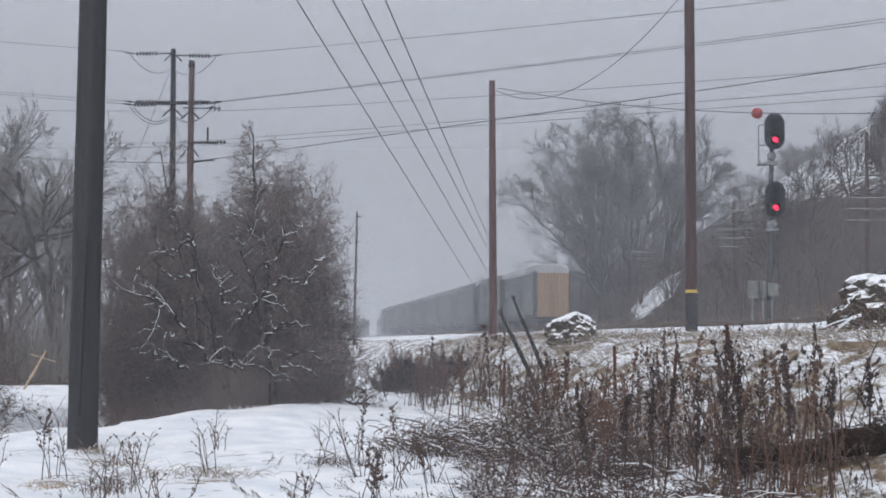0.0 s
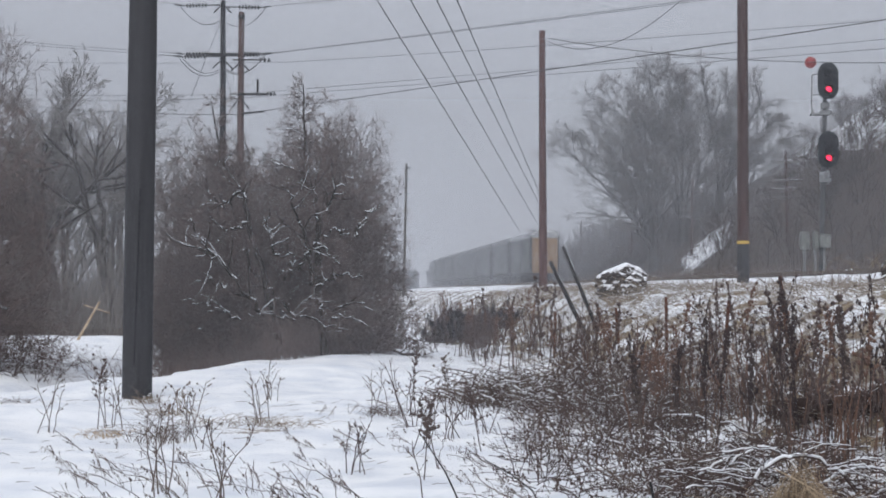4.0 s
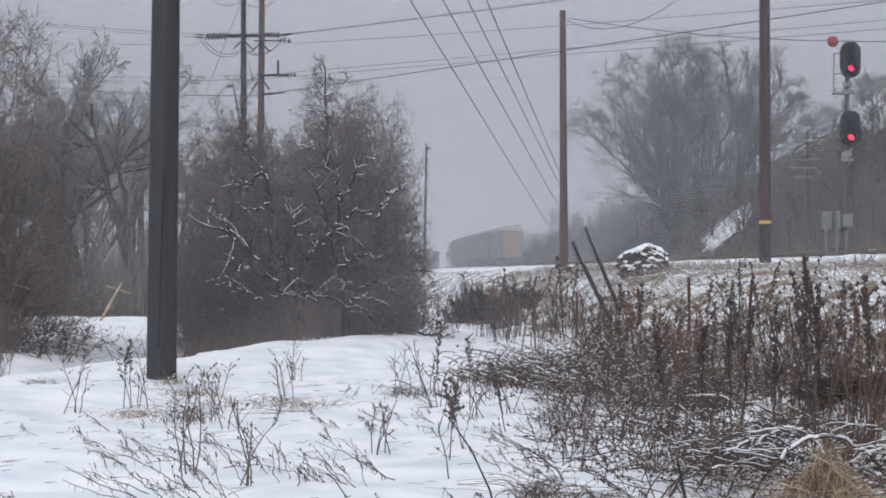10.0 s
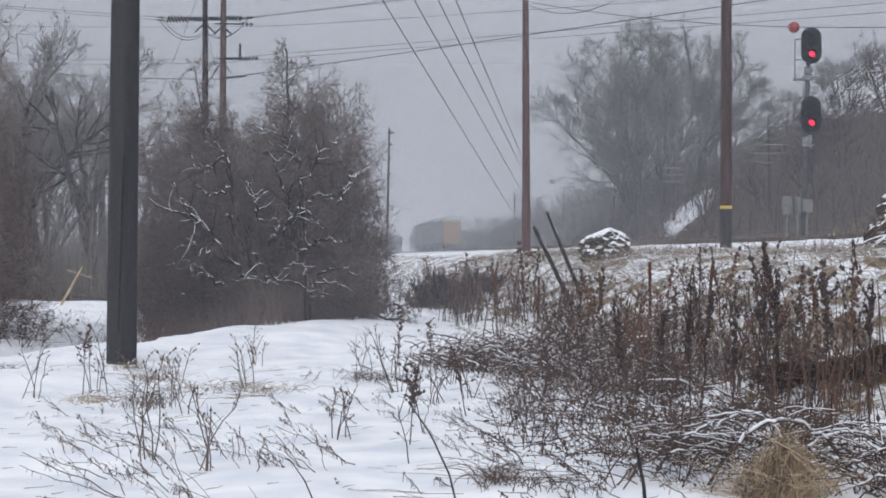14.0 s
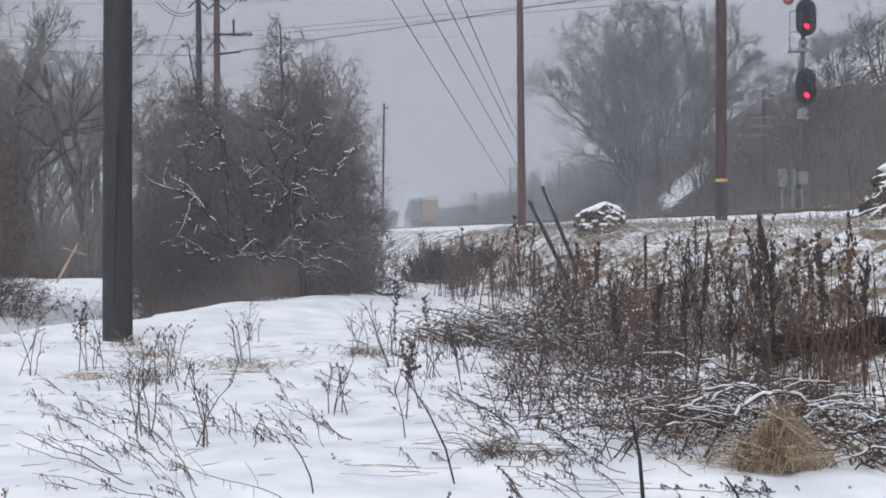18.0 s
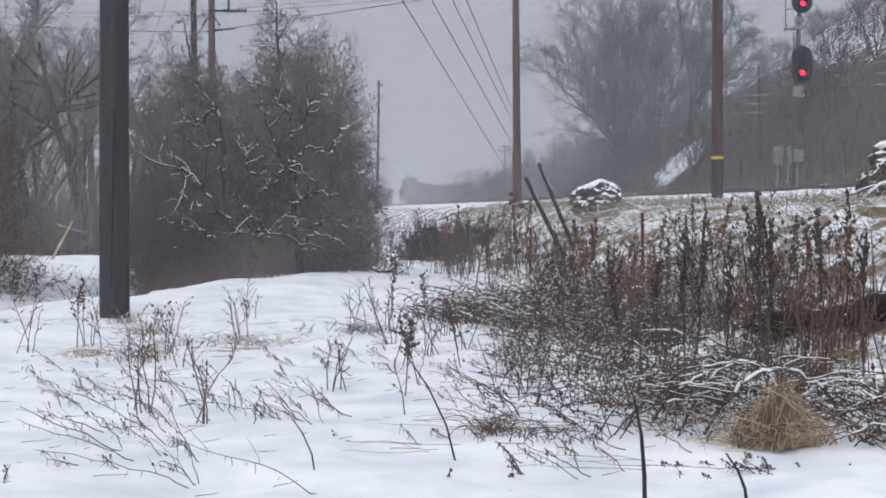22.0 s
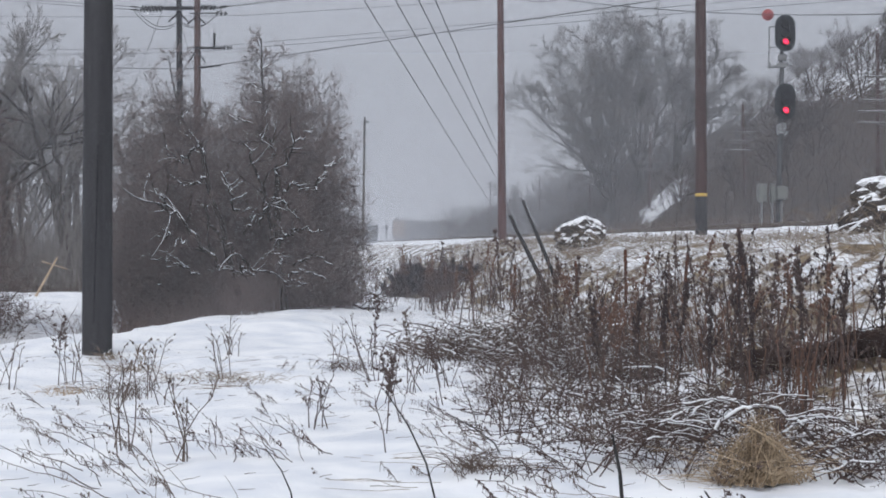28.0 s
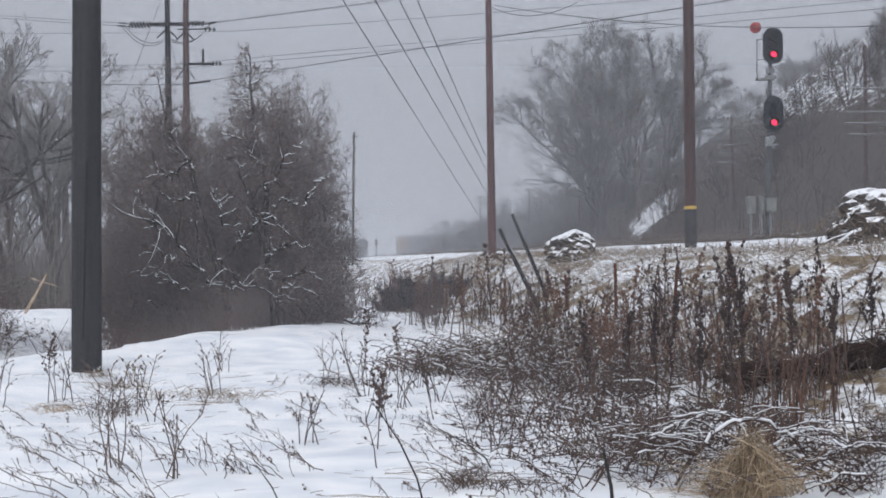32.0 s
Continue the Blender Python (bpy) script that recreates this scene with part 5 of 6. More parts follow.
for x, y, h, c in ((-0.45, 16.5, 0.75, 5), (-0.3, 14.8, 0.62, 4), (-0.05, 15.6, 0.7, 5), (0.1, 17.6, 0.7, 5), (-0.62, 18.7, 0.6, 4), (0.3, 16.2, 0.6, 5), (0.45, 18.6, 0.6, 4)):
    put(thin_stems(rng, h, c, WEED_DARK, "dark thin weed stems standing in snow near the brush", FIELD), x, y)
put(tall_weed(rng, 0.7, WEED_DARK, "dark weed with thick seed heads beside the brush", FIELD), 0.25, 14.6)
NEAR_BENT = ((-1.93, 9.5, 0.44, 3, 178), (-1.25, 8.2, 0.55, 4, 165), (-1.43, 10.3, 0.34, 4, 170), (-1.01, 10.8, 0.3, 6, 172), (-2.0, 12.6, 0.34, 4, 165), (-2.18, 10.3, 0.25, 5, 180), (-2.41, 8.8, 0.16, 3, 170), (-2.15, 8.2, 0.16, 3, 160), (-1.55, 9.0, 0.3, 3, 185), (-1.8, 11.2, 0.3, 4, 172), (-2.6, 11.6, 0.22, 4, 180), (-3.1, 12.4, 0.2, 4, 178), (-2.5, 13.4, 0.18, 3, 185), (0.47, 8.8, 0.16, 5, 172), (-0.04, 8.4, 0.05, 2, 5), (0.9, 9.0, 0.18, 4, 170))
FAR_BENT = ((0.1, 9.9, 0.12, 4, 178), (-1.2, 14.8, 0.14, 3, 175), (-0.6, 14.3, 0.2, 3, 190), (-3.4, 13.6, 0.18, 3, 165), (-0.35, 15.2, 0.24, 4, 170), (0.3, 13.2, 0.26, 5, 172), (0.2, 11.6, 0.2, 4, 175), (0.55, 11.9, 0.26, 5, 168), (0.75, 10.6, 0.2, 5, 176), (1.1, 10.1, 0.22, 5, 170), (-0.1, 16.8, 0.2, 3, 178), (-1.5, 17.8, 0.15, 3, 0), (-0.9, 16.0, 0.14, 3, 182), (-1.6, 15.4, 0.14, 3, 178), (1.3, 9.2, 0.16, 4, 172), (0.7, 14.2, 0.28, 5, 174))
for x, y, h, c, to in itertools.chain(NEAR_BENT, FAR_BENT):
    put(lying_weed(rng, h, c, WEED_GREY if rng.random() < 0.55 else WEED_DARK, "bent weed stalks with hanging withered leaves on snow", FIELD, math.radians(to)), x, y)
straw = thing("grass_tuft", at_ground(2.16, 9.7), "golden conical clump of dry straw at the edge of the brush", "grass", FIELD)
turn_of = rng.uniform(0, 2 * math.pi, 1100)
foot_at = np.stack([0.34 * np.cos(turn_of), 0.24 * np.sin(turn_of), np.zeros(1100)], 1) * (rng.uniform(0.35, 1.0, 1100) * (1 + 0.22 * np.sin(3 * turn_of + 1.0) + 0.12 * np.sin(7 * turn_of)))[:, None]
tip_at = np.array([0.05, 0.0, 0.37]) + rng.normal(size=(1100, 3)) * np.array([0.05, 0.045, 0.06])
reach = rng.uniform(0.35, 1.05, 1100)[:, None]
blades = np.array([foot_at + (tip_at - foot_at) * reach * q + np.array([0, 0, 0.05]) * math.sin(math.pi * q) + rng.normal(size=(1100, 3)) * 0.028 * (q > 0) for q in (0, 0.25, 0.5, 0.75, 1.0)])
part("blade", rods_of("blade", blades[:, :230], 0.0030, 0.4), STRAW, straw)["kind"] = "stuff"
part("dull_blade", rods_of("dull_blade", blades[:, 960:], 0.0036, 0.4), TAN, straw)["kind"] = "stuff"
wild = stems(rng, foot_at[:240] * 0.9, rng.uniform(0.08, 0.40, 240), rng.uniform(0.1, 1.4, 240), rng.uniform(0.2, 0.9, 240), 5, 0.06)
wild[:, :, 2] = np.maximum(wild[:, :, 2], 0.004)
part("stray_blade", rods_of("stray_blade", wild, 0.003, 0.4), STRAW, straw)["kind"] = "stuff"
loose = stems(rng, foot_at[:60], 0.05, rng.uniform(3, 8, 60), 0.4, 5, 0.4, math.radians(185), 0.5)
loose[:, :, 2] = np.abs(loose[:, :, 2]) * 0.6 + 0.01
part("fallen_blade", rods_of("fallen_blade", loose, 0.0026, 0.5), STRAW, straw)["kind"] = "stuff"
for x, z, dx, dz in ((-0.35, 0.22, 0.42, -0.14), (-0.18, 0.42, 0.36, -0.20), (0.02, 0.30, 0.30, -0.26)):
    part("stalk", rods_of("stalk", np.array([[(x, -0.2, z)], [(x + dx * 0.5, -0.22, z + dz * 0.5 + 0.01)], [(x + dx, -0.24, z + dz)]]), 0.0035, 0.8, 5), STRAW, straw, "pale straw stalk")
# long branches bowed over the straw under their snow
for (x, y), span, top, r in (((1.75, 10.0), 1.15, 0.36, 0.006), ((1.6, 9.9), 0.8, 0.24, 0.005), ((1.9, 10.15), 1.3, 0.42, 0.006), ((1.45, 10.1), 0.7, 0.30, 0.005), ((2.5, 9.9), 1.1, 0.38, 0.006), ((2.85, 9.8), 0.9, 0.26, 0.005), ((2.2, 9.95), 0.95, 0.44, 0.011), ((2.05, 10.2), 0.8, 0.47, 0.008), ((2.75, 10.3), 0.9, 0.30, 0.008), ((1.95, 10.5), 0.9, 0.34, 0.007), ((3.0, 10.0), 0.8, 0.22, 0.007)):
    arch = thing("arched_branch", at_ground(x, y), "dark branch arched over under a thick ridge of snow", "branch", "snowy arched branches")
    k = np.linspace(-1, 1, 22)
    bow = np.stack([span * 0.5 * k, 0.05 * np.sin(k * 4), top * (1 - np.abs(k) ** 2.3)], 1)[:, None, :] + np.cumsum(rng.normal(size=(22, 1, 3)), 0) * 0.005 + rng.normal(size=(22, 1, 3)) * 0.006
    bow[0, 0, 2], bow[-1, 0, 2] = -0.03, -0.03
    part("cane", rods_of("cane", bow, r, 0.6, 6), WEED_DARK, arch)
    part("snow_cap", rods_of("snow_cap", bow[(4 if r > 0.0065 else 8):(-4 if r > 0.0065 else -7)] + np.array([0, -0.004, r * 1.1]), r * 1.15, 0.75, 6), SNOW, arch, "ridge of snow along the branch")
    side = stems(rng, points_on(rng, bow, 16, 0.1, 0.9), rng.uniform(0.06, 0.2, 16), 1.2, 1.0, 5, 0.06)
    side[:, :, 2] = np.maximum(side[:, :, 2], 0.0)
    part("twig", rods_of("twig", side, 0.0045, 0.5, 4), WEED_DARK, arch)["kind"] = "stuff"
    part("twig_snow", rods_of("twig_snow", side[1:, :5] + np.array([0, -0.002, 0.004]), 0.0035, 0.7, 4), SNOW, arch, "snow on the side twigs")["kind"] = "stuff"
for x, y, c in ((0.9, 10.2, 7), (0.2, 10.6, 6), (-0.1, 9.6, 4), (1.4, 8.9, 6), (-1.9, 16.2, 12), (-2.9, 17.6, 10)):
    strands = thing("fallen_grass", at_ground(x, y), "long pale grass strands lying flat on the snow", "grass", FIELD)
    lay = stems(rng, rng.normal(size=(c, 3)) * np.array([0.15, 0.2, 0]) + np.array([0, 0, 0.02]), 0.03, rng.uniform(10, 28, c), 0.3, 6, 0.5, math.radians(180), 0.35)
    lay[:, :, 2] = np.abs(lay[:, :, 2]) * 0.5 + 0.006
    for k in range(c):
        part("strand", rods_of("strand", lay[:, k:k + 1], 0.0022, 0.6, 3), TAN, strands)


# ---- dense masses ----
def scatter(rng, n, xr, yr, keep):
    out = []
    while len(out) < n:
        x, y = rng.uniform(*xr), rng.uniform(*yr)
        if rng.random() < keep(x, y):
            out.append((x, y))
    p = np.array(out)
    return np.column_stack([p, height(p[:, 0], p[:, 1])])


def mass(name, label, category, nodes, r, mat, seeds=0, seed_size=(0.006, 0.014), snow=0, snow_size=(0.008, 0.02), seed_from=0.4, seed_mat=None):
    ob = part(name, rods_of(name, nodes, r, 0.5), mat)
    tagged(ob, label, category, kind="stuff")
    if seeds:
        g = points_on(rng, nodes, seeds, seed_from, 1.0)
        part("seed_head", dots("seed_head", g, rng.uniform(*seed_size, seeds), 1.5), seed_mat or mat, ob)["kind"] = "stuff"
    if snow:
        g = points_on(rng, nodes, snow, 0.3, 1.0) + np.array([0, 0, 0.008])
        part("snow_cap", dots("snow_cap", g, rng.uniform(*snow_size, snow), 0.55), SNOW, ob, "specks of snow caught on the stalks")["kind"] = "stuff"
    return ob


def clump(x, y, scale=0.9):
    """Uneven growth: dense in some spots, bare in others."""
    return 0.02 + 0.98 * float(ramp_up(noise.noise(Vector((x * scale * 1.5, y * scale * 0.7, 7.0))), -0.02, 0.26))


def bank_u(x, y):
    return float(track_x(y, -8.3)) - x


# brambles and tangled brush along the foot of the bank
CANE = [(1, 1.0, 0, -0.16, 8, 1, 0.10, 0), (6, 0.42, 48, -0.06, 5, 0.7, 0.16, 0.2), (5, 0.45, 46, -0.05, 3, 0.7, 0.2, 0.2)]


def bramble(rng, size, mat, label):
    ob = thing("bramble", Matrix(), label, "shrub", "brambles at the foot of the bank")
    levels = []
    for k in range(8):
        a = rng.uniform(0, 2 * math.pi)
        levels.append(grow(rng, (0.1 * math.cos(a), 0.1 * math.sin(a), -0.05), (0.75 * math.cos(a), 0.75 * math.sin(a), rng.uniform(0.5, 1.3)), size * rng.uniform(0.7, 1.2), 0.008, CANE))
        c = levels[-1][0]
        part("cane", chain("cane", c[5], c[6], 5), mat, ob)
    rest = joined([lv for g in levels for lv in g[1:]])
    part("twig", tubes("twig", rest[0], rest[1], np.maximum(rest[2], 0.003), np.maximum(rest[3], 0.002), 2), mat, ob)["kind"] = "stuff"
    every = joined([lv for g in levels for lv in g])
    flat = (np.abs(unit(every[1] - every[0])[:, 2]) < 0.6) & (every[4] < 0.30) & (every[0][:, 2] > 0.05)
    q = [v[flat] for v in every]
    up = np.array([0, 0, 1.0])
    lo = rng.uniform(0.0, 0.45, len(q[0]))[:, None]
    hi = lo + rng.uniform(0.25, 0.55, len(q[0]))[:, None]
    q[0], q[1] = q[0] + (q[1] - q[0]) * lo, q[0] + (q[1] - q[0]) * hi
    part("snow_cap", tubes("snow_cap", q[0] + up * (q[2] + 0.003)[:, None], q[1] + up * (q[3] + 0.003)[:, None], q[2] * 0.5 + 0.0042, q[3] * 0.5 + 0.0036, 4), SNOW, ob, "snow lying along the bent canes")["kind"] = "stuff"
    pick = rng.integers(0, len(rest[0]), 110)
    part("seed_head", dots("seed_head", rest[1][pick], rng.uniform(0.006, 0.016, 110), 1.5), mat, ob, "withered leaves and seed heads")["kind"] = "stuff"
    return ob


canes = [bramble(rng, sz, m, "dark arching bramble laden with snow") for sz, m in ((0.9, WEED_DARK), (0.75, WEED_GREY), (1.0, WEED_DARK), (0.7, WEED_DARK), (0.85, WEED_GREY), (0.6, WEED_DARK))]
spots = scatter(rng, 46, (0.0, 4.6), (8.9, 23), lambda x, y: max(0.0, 1 - abs(bank_u(x, y) - 12.7) / 2.0) * (1.0 if x > 0.12 * (y - 10) - 0.05 and x > 0.35 + 0.45 * max(0.0, 11.4 - y) and not (1.5 < x < 3.2 and y < 10.9) and not (x > 2.75 and y < 14.3) else 0.0))
spots = np.concatenate([spots, [(x, y, ground_z(x, y)) for x, y in ((1.9, 10.9), (2.5, 10.8), (2.2, 11.5), (2.9, 11.4), (1.55, 10.9), (1.25, 11.2), (1.75, 11.4), (3.0, 10.9), (3.4, 10.9))]])
for i, (x, y, z) in enumerate(spots):
    m = pose(x, y, z, 0, 0, rng.uniform(0, 360)) @ Matrix.Scale(rng.uniform(0.6, 1.1) * (1.0 if i < 46 else 0.6), 4)
    if i < 6:
        canes[i].matrix_world = m
    else:
        copy_thing(canes[i % 6], m)
for x, y, scale in ((1.72, 9.75, 0.36), (1.55, 9.95, 0.42), (1.9, 9.55, 0.28), (1.4, 10.3, 0.4), (2.75, 9.9, 0.45), (3.05, 10.2, 0.5), (3.35, 10.5, 0.55), (2.95, 9.5, 0.35), (0.95, 15.6, 0.6), (0.85, 14.2, 0.5), (0.8, 17.2, 0.6), (0.75, 13.0, 0.45)):
    copy_thing(canes[2], pose(x, y, ground_z(x, y), 0, 0, 130 * y) @ Matrix.Scale(scale, 4))
foot = scatter(rng, 500, (0.0, 5.0), (10.8, 24), lambda x, y: (0.1 if x > 2.9 and y < 14.3 else 1.0) * clump(x, y) * max(0.0, 1 - abs(bank_u(x, y) - 12.5) / 2.0) * (1.0 if x > 0.12 * (y - 10) else 0.08))
for foot, brush_mat in ((foot[::2], WEED_DARK), (foot[1::2], WEED_GREY)):
    mass("brush", "dark tangled weed brush speckled with snow", "brush", stems(rng, foot, rng.uniform(0.2, 0.7, len(foot)), rng.uniform(0.1, 1.0, len(foot)), rng.uniform(0.1, 0.8, len(foot)), 6, 0.035), rng.uniform(0.003, 0.0065, len(foot)), brush_mat, 650, (0.006, 0.015), 80, (0.006, 0.012))
foot2 = scatter(rng, 620, (0.6, 5.0), (9.6, 19), lambda x, y: (0.25 if x > 2.9 and y > 11.2 else 1.0) * clump(x, y, 1.3) * max(0.0, 1 - abs(bank_u(x, y) - 12.8) / 1.5))
low = stems(rng, foot2, rng.uniform(0.12, 0.35, len(foot2)), rng.uniform(0.8, 2.4, len(foot2)), rng.uniform(0.4, 0.9, len(foot2)), 7, 0.05)
mass("brush", "low snow-laden tangle of grey-brown stalks", "brush", low, rng.uniform(0.004, 0.009, len(foot2)), WEED_DARK, 700, (0.006, 0.014))
ridge = low[:, : len(foot2) // 4] + np.array([0, 0, 0.007])
part("snow_load", rods_of("snow_load", ridge[1:-1], rng.uniform(0.004, 0.010, ridge.shape[1]), 0.8, 4), SNOW)
tagged(bpy.data.objects["snow_load"], "thin loads of snow lying along bent stalks", "snow", kind="stuff")
# straight dark stalks standing all through the brush
upright = scatter(rng, 165, (0.2, 5.0), (10.2, 24), lambda x, y: clump(x, y, 1.1) * max(0.0, 1 - abs(bank_u(x, y) - 12.3) / 2.3) * (1.0 if x > 0.12 * (y - 10) - 0.1 else 0.1))
mass("weed_stand", "straight dark dead stalks standing in the brush", "weeds", stems(rng, upright, rng.uniform(0.3, 0.8, len(upright)), rng.uniform(0.0, 0.25, len(upright)), rng.uniform(0, 0.1, len(upright)), 5, 0.012), rng.uniform(0.0045, 0.010, len(upright)), WEED_DARK, 900, (0.007, 0.020), 60, (0.007, 0.014), 0.5)
edge = scatter(rng, 260, (0.5, 2.6), (9.9, 14.5), lambda x, y: 1.0 if -0.15 < x - 0.55 - 0.22 * max(0.0, 12.5 - y) < 1.3 and not (1.6 < x < 2.7 and y < 10.3) else 0.0)
tall = stems(rng, edge[:90], rng.uniform(0.25, 0.7, 90), rng.uniform(0.0, 0.5, 90), rng.uniform(0, 0.3, 90), 6, 0.02)
mass("weed_stand", "dark straggling stalks at the snowy edge of the brush", "weeds", tall, rng.uniform(0.003, 0.0065, 90), WEED_DARK, 420, (0.005, 0.014), 40, (0.006, 0.012), 0.4)
flat_lie = stems(rng, edge[90:], rng.uniform(0.06, 0.22, 170), rng.uniform(1.2, 3.4, 170), rng.uniform(0.3, 0.9, 170), 7, 0.06)
flat_lie[:, :, 2] = np.maximum(flat_lie[:, :, 2], 0.012)
mass("brush", "dark bent stalks pressed down by snow", "brush", flat_lie, rng.uniform(0.003, 0.006, 170), WEED_DARK, 300, (0.005, 0.012), 60, (0.007, 0.014))
# thick bare stalks rising out of the brush
for i, (x, y, z) in enumerate(scatter(rng, 30, (0.9, 5.2), (10.6, 22), lambda x, y: max(0.0, 1 - abs(bank_u(x, y) - 12.5) / 1.5) * (0.0 if 1.5 < x < 2.8 and y < 10.6 else 1.0))):
    bare = thing("dead_stalk", pose(x, y, z), "thick dark dead stalk rising out of the brush", "weed", "dead stalks in the brush")
    h = rng.uniform(0.55, 1.15)
    main = stems(rng, ZERO - np.array([[0, 0, 0.05]]), h, rng.uniform(0.0, 0.35), rng.uniform(0, 0.1), 8, 0.012)
    part("stalk", rods_of("stalk", main, rng.uniform(0.007, 0.012), 0.55, 6), WEED_RED if i % 3 == 0 else WEED_DARK, bare)
    side = stems(rng, points_on(rng, main, 7, 0.3, 0.95), rng.uniform(0.1, 0.3, 7), rng.uniform(0.4, 1.0, 7), 0.2, 4, 0.05)
    part("twig", rods_of("twig", side, 0.0038, 0.5, 4), WEED_DARK, bare)["kind"] = "stuff"
    g = points_on(rng, side, 20, 0.4, 1.0)
    part("seed_head", dots("seed_head", g, rng.uniform(0.007, 0.017, 20), 1.5), WEED_DARK, bare)["kind"] = "stuff"
# a rough dark-brown form along the bank, with dense dead growth over it
log = thing("fallen_log", Matrix(), "rough dark-brown form lying along the bank under dead growth", "log")
run = crooked(rng, [(3.15, 14.5, 0.0), (3.8, 13.6, 0.0), (4.5, 12.7, 0.0), (5.3, 11.7, 0.0)], 20, 0.025)
run[:, 2] = height(run[:, 0], run[:, 1]) + 0.12 - 0.010 * np.arange(21) + 0.03 * np.sin(np.arange(21))
girth = 0.155 + 0.035 * np.sin(np.arange(21) * 1.7) + rng.normal(size=21) * 0.012
girth[0], girth[1] = 0.06, 0.11
bark = chain("trunk", run[:, None, :], girth[:, None], 12)
for v in bark.vertices:
    v.co += v.normal * (0.05 * noise.noise(v.co * 4.0) + 0.03 * noise.noise(v.co * 11.0))
part("trunk", bark, LEDGE, log)
part("snow_cap", chain("snow_cap", run[3:12:1, None, :] + np.array([0.02, 0.02, 0.125]), np.interp(np.arange(9), [0, 4, 8], [0.01, 0.055, 0.01])[:, None], 8), SNOW, log, "thin snow on top of the dark form")
ledge = scatter(rng, 1000, (3.1, 5.2), (11.6, 14.8), lambda x, y: max(0.0, 1 - abs(y - 14.45 + 1.3 * (x - 3.15)) / 0.4))
over = stems(rng, ledge + np.array([0, 0, 0.08]), rng.uniform(0.12, 0.34, len(ledge)), rng.uniform(0, 0.9, len(ledge)), rng.uniform(0.3, 1.8, len(ledge)), 5, 0.03, math.radians(250), 1.2)
mass("dead_growth", "dense dark red-brown dead growth hanging over the dark form", "weeds", over, rng.uniform(0.005, 0.009, len(ledge)), LEDGE)


def spike_weed(rng, h, mat, label, group):
    """A stiff stalk whose upper half is packed with dark seed clusters."""
    ob = thing("spike_weed", Matrix(), label, "weed", group)
    main = stems(rng, ZERO - np.array([[0, 0, 0.05]]), h, rng.uniform(0.02, 0.14), rng.uniform(0, 0.06), 9, 0.010)
    part("stalk", rods_of("stalk", main, 0.010, 0.45, 6), mat, ob)
    start = points_on(rng, main, 9, 0.3, 0.8)
    side = stems(rng, start, rng.uniform(0.12, 0.3, 9) * h, rng.uniform(0.25, 0.5, 9), 0.05, 4, 0.03)
    part("branch", rods_of("branch", side, 0.0042, 0.6, 4), mat, ob)["kind"] = "stuff"
    knots = rng.uniform(0.42, 1.0, 15)
    k = len(main) - 1
    at = np.array([main[min(int(q * k), k - 1), 0] * (1 - (q * k) % 1) + main[min(int(q * k), k - 1) + 1, 0] * ((q * k) % 1) for q in knots])
    grains = np.concatenate([np.repeat(at, 7, 0) + rng.normal(size=(105, 3)) * np.array([0.014, 0.014, 0.022]), points_on(rng, side, 60, 0.4, 1.0) + rng.normal(size=(60, 3)) * 0.006])
    part("seed_head", dots("seed_head", grains, rng.uniform(0.006, 0.015, len(grains)), 1.5), mat, ob, "dark seed clusters packed along the stalk")["kind"] = "stuff"
    tips = points_on(rng, side, 4, 0.4, 1.0) + np.array([0, 0, 0.010])
    part("snow_cap", dots("snow_cap", tips, rng.uniform(0.006, 0.012, 4), 0.6), SNOW, ob, "specks of snow")["kind"] = "stuff"
    return ob


for x, y, top in ((2.21, 13.5, 1.50), (2.34, 13.8, 1.28), (2.59, 13.6, 1.30), (2.95, 13.5, 1.66), (3.02, 13.7, 1.45), (3.12, 13.9, 1.60), (3.46, 13.4, 1.42), (3.64, 13.5, 1.69), (3.8, 13.6, 1.36), (4.05, 13.2, 1.45), (4.3, 13.4, 1.55), (1.85, 14.5, 1.2), (2.05, 14.2, 1.1)):
    put(spike_weed(rng, top - ground_z(x, y), SPIKE, "tall stiff dead weed with dark seed spikes on the bank", "seed spikes on the bank"), x, y, rng.uniform(0, 360))
# tall red-brown weeds on the bank
red = scatter(rng, 235, (2.2, 6.2), (10.8, 20), lambda x, y: clump(x, y) * max(0.0, 1 - abs(bank_u(x, y) - 12.3) / 1.1))
mass("weed_stand", "stand of tall red-brown dead weeds on the bank", "weeds", stems(rng, red, rng.uniform(0.3, 0.85, len(red)), rng.uniform(0.0, 0.22, len(red)), rng.uniform(0, 0.15, len(red)), 5, 0.014), rng.uniform(0.005, 0.010, len(red)), WEED_RED, 240, (0.006, 0.013), 12, seed_from=0.35)
stand = [tall_weed(rng, h, m, "tall dark-brown weed with seed heads on the bank", "tall weeds on the bank") for h, m in ((1.15, WEED_RED), (1.3, WEED_DARK), (1.0, WEED_RED), (1.2, WEED_DARK), (0.9, WEED_RED))]
for i, (x, y, z) in enumerate(scatter(rng, 24, (1.4, 6.4), (11.5, 23), lambda x, y: clump(x, y, 1.4) * max(0.0, 1 - abs(bank_u(x, y) - 12.0) / 1.6))):
    m = pose(x, y, z, rng.uniform(-6, 6), rng.uniform(-6, 6), rng.uniform(0, 360))
    if i < 5:
        stand[i].matrix_world = m
    else:
        copy_thing(stand[i % 5], m)
litter = scatter(rng, 260, (-5.0, 1.4), (8, 21), lambda x, y: 1.0 if bank_u(x, y) > 13 else 0)
bits = stems(rng, litter + np.array([0, 0, 0.008]), rng.uniform(0.006, 0.02, 260), rng.uniform(4, 14, 260), 0.1, 3, 0.3, 0.0, 0.5)
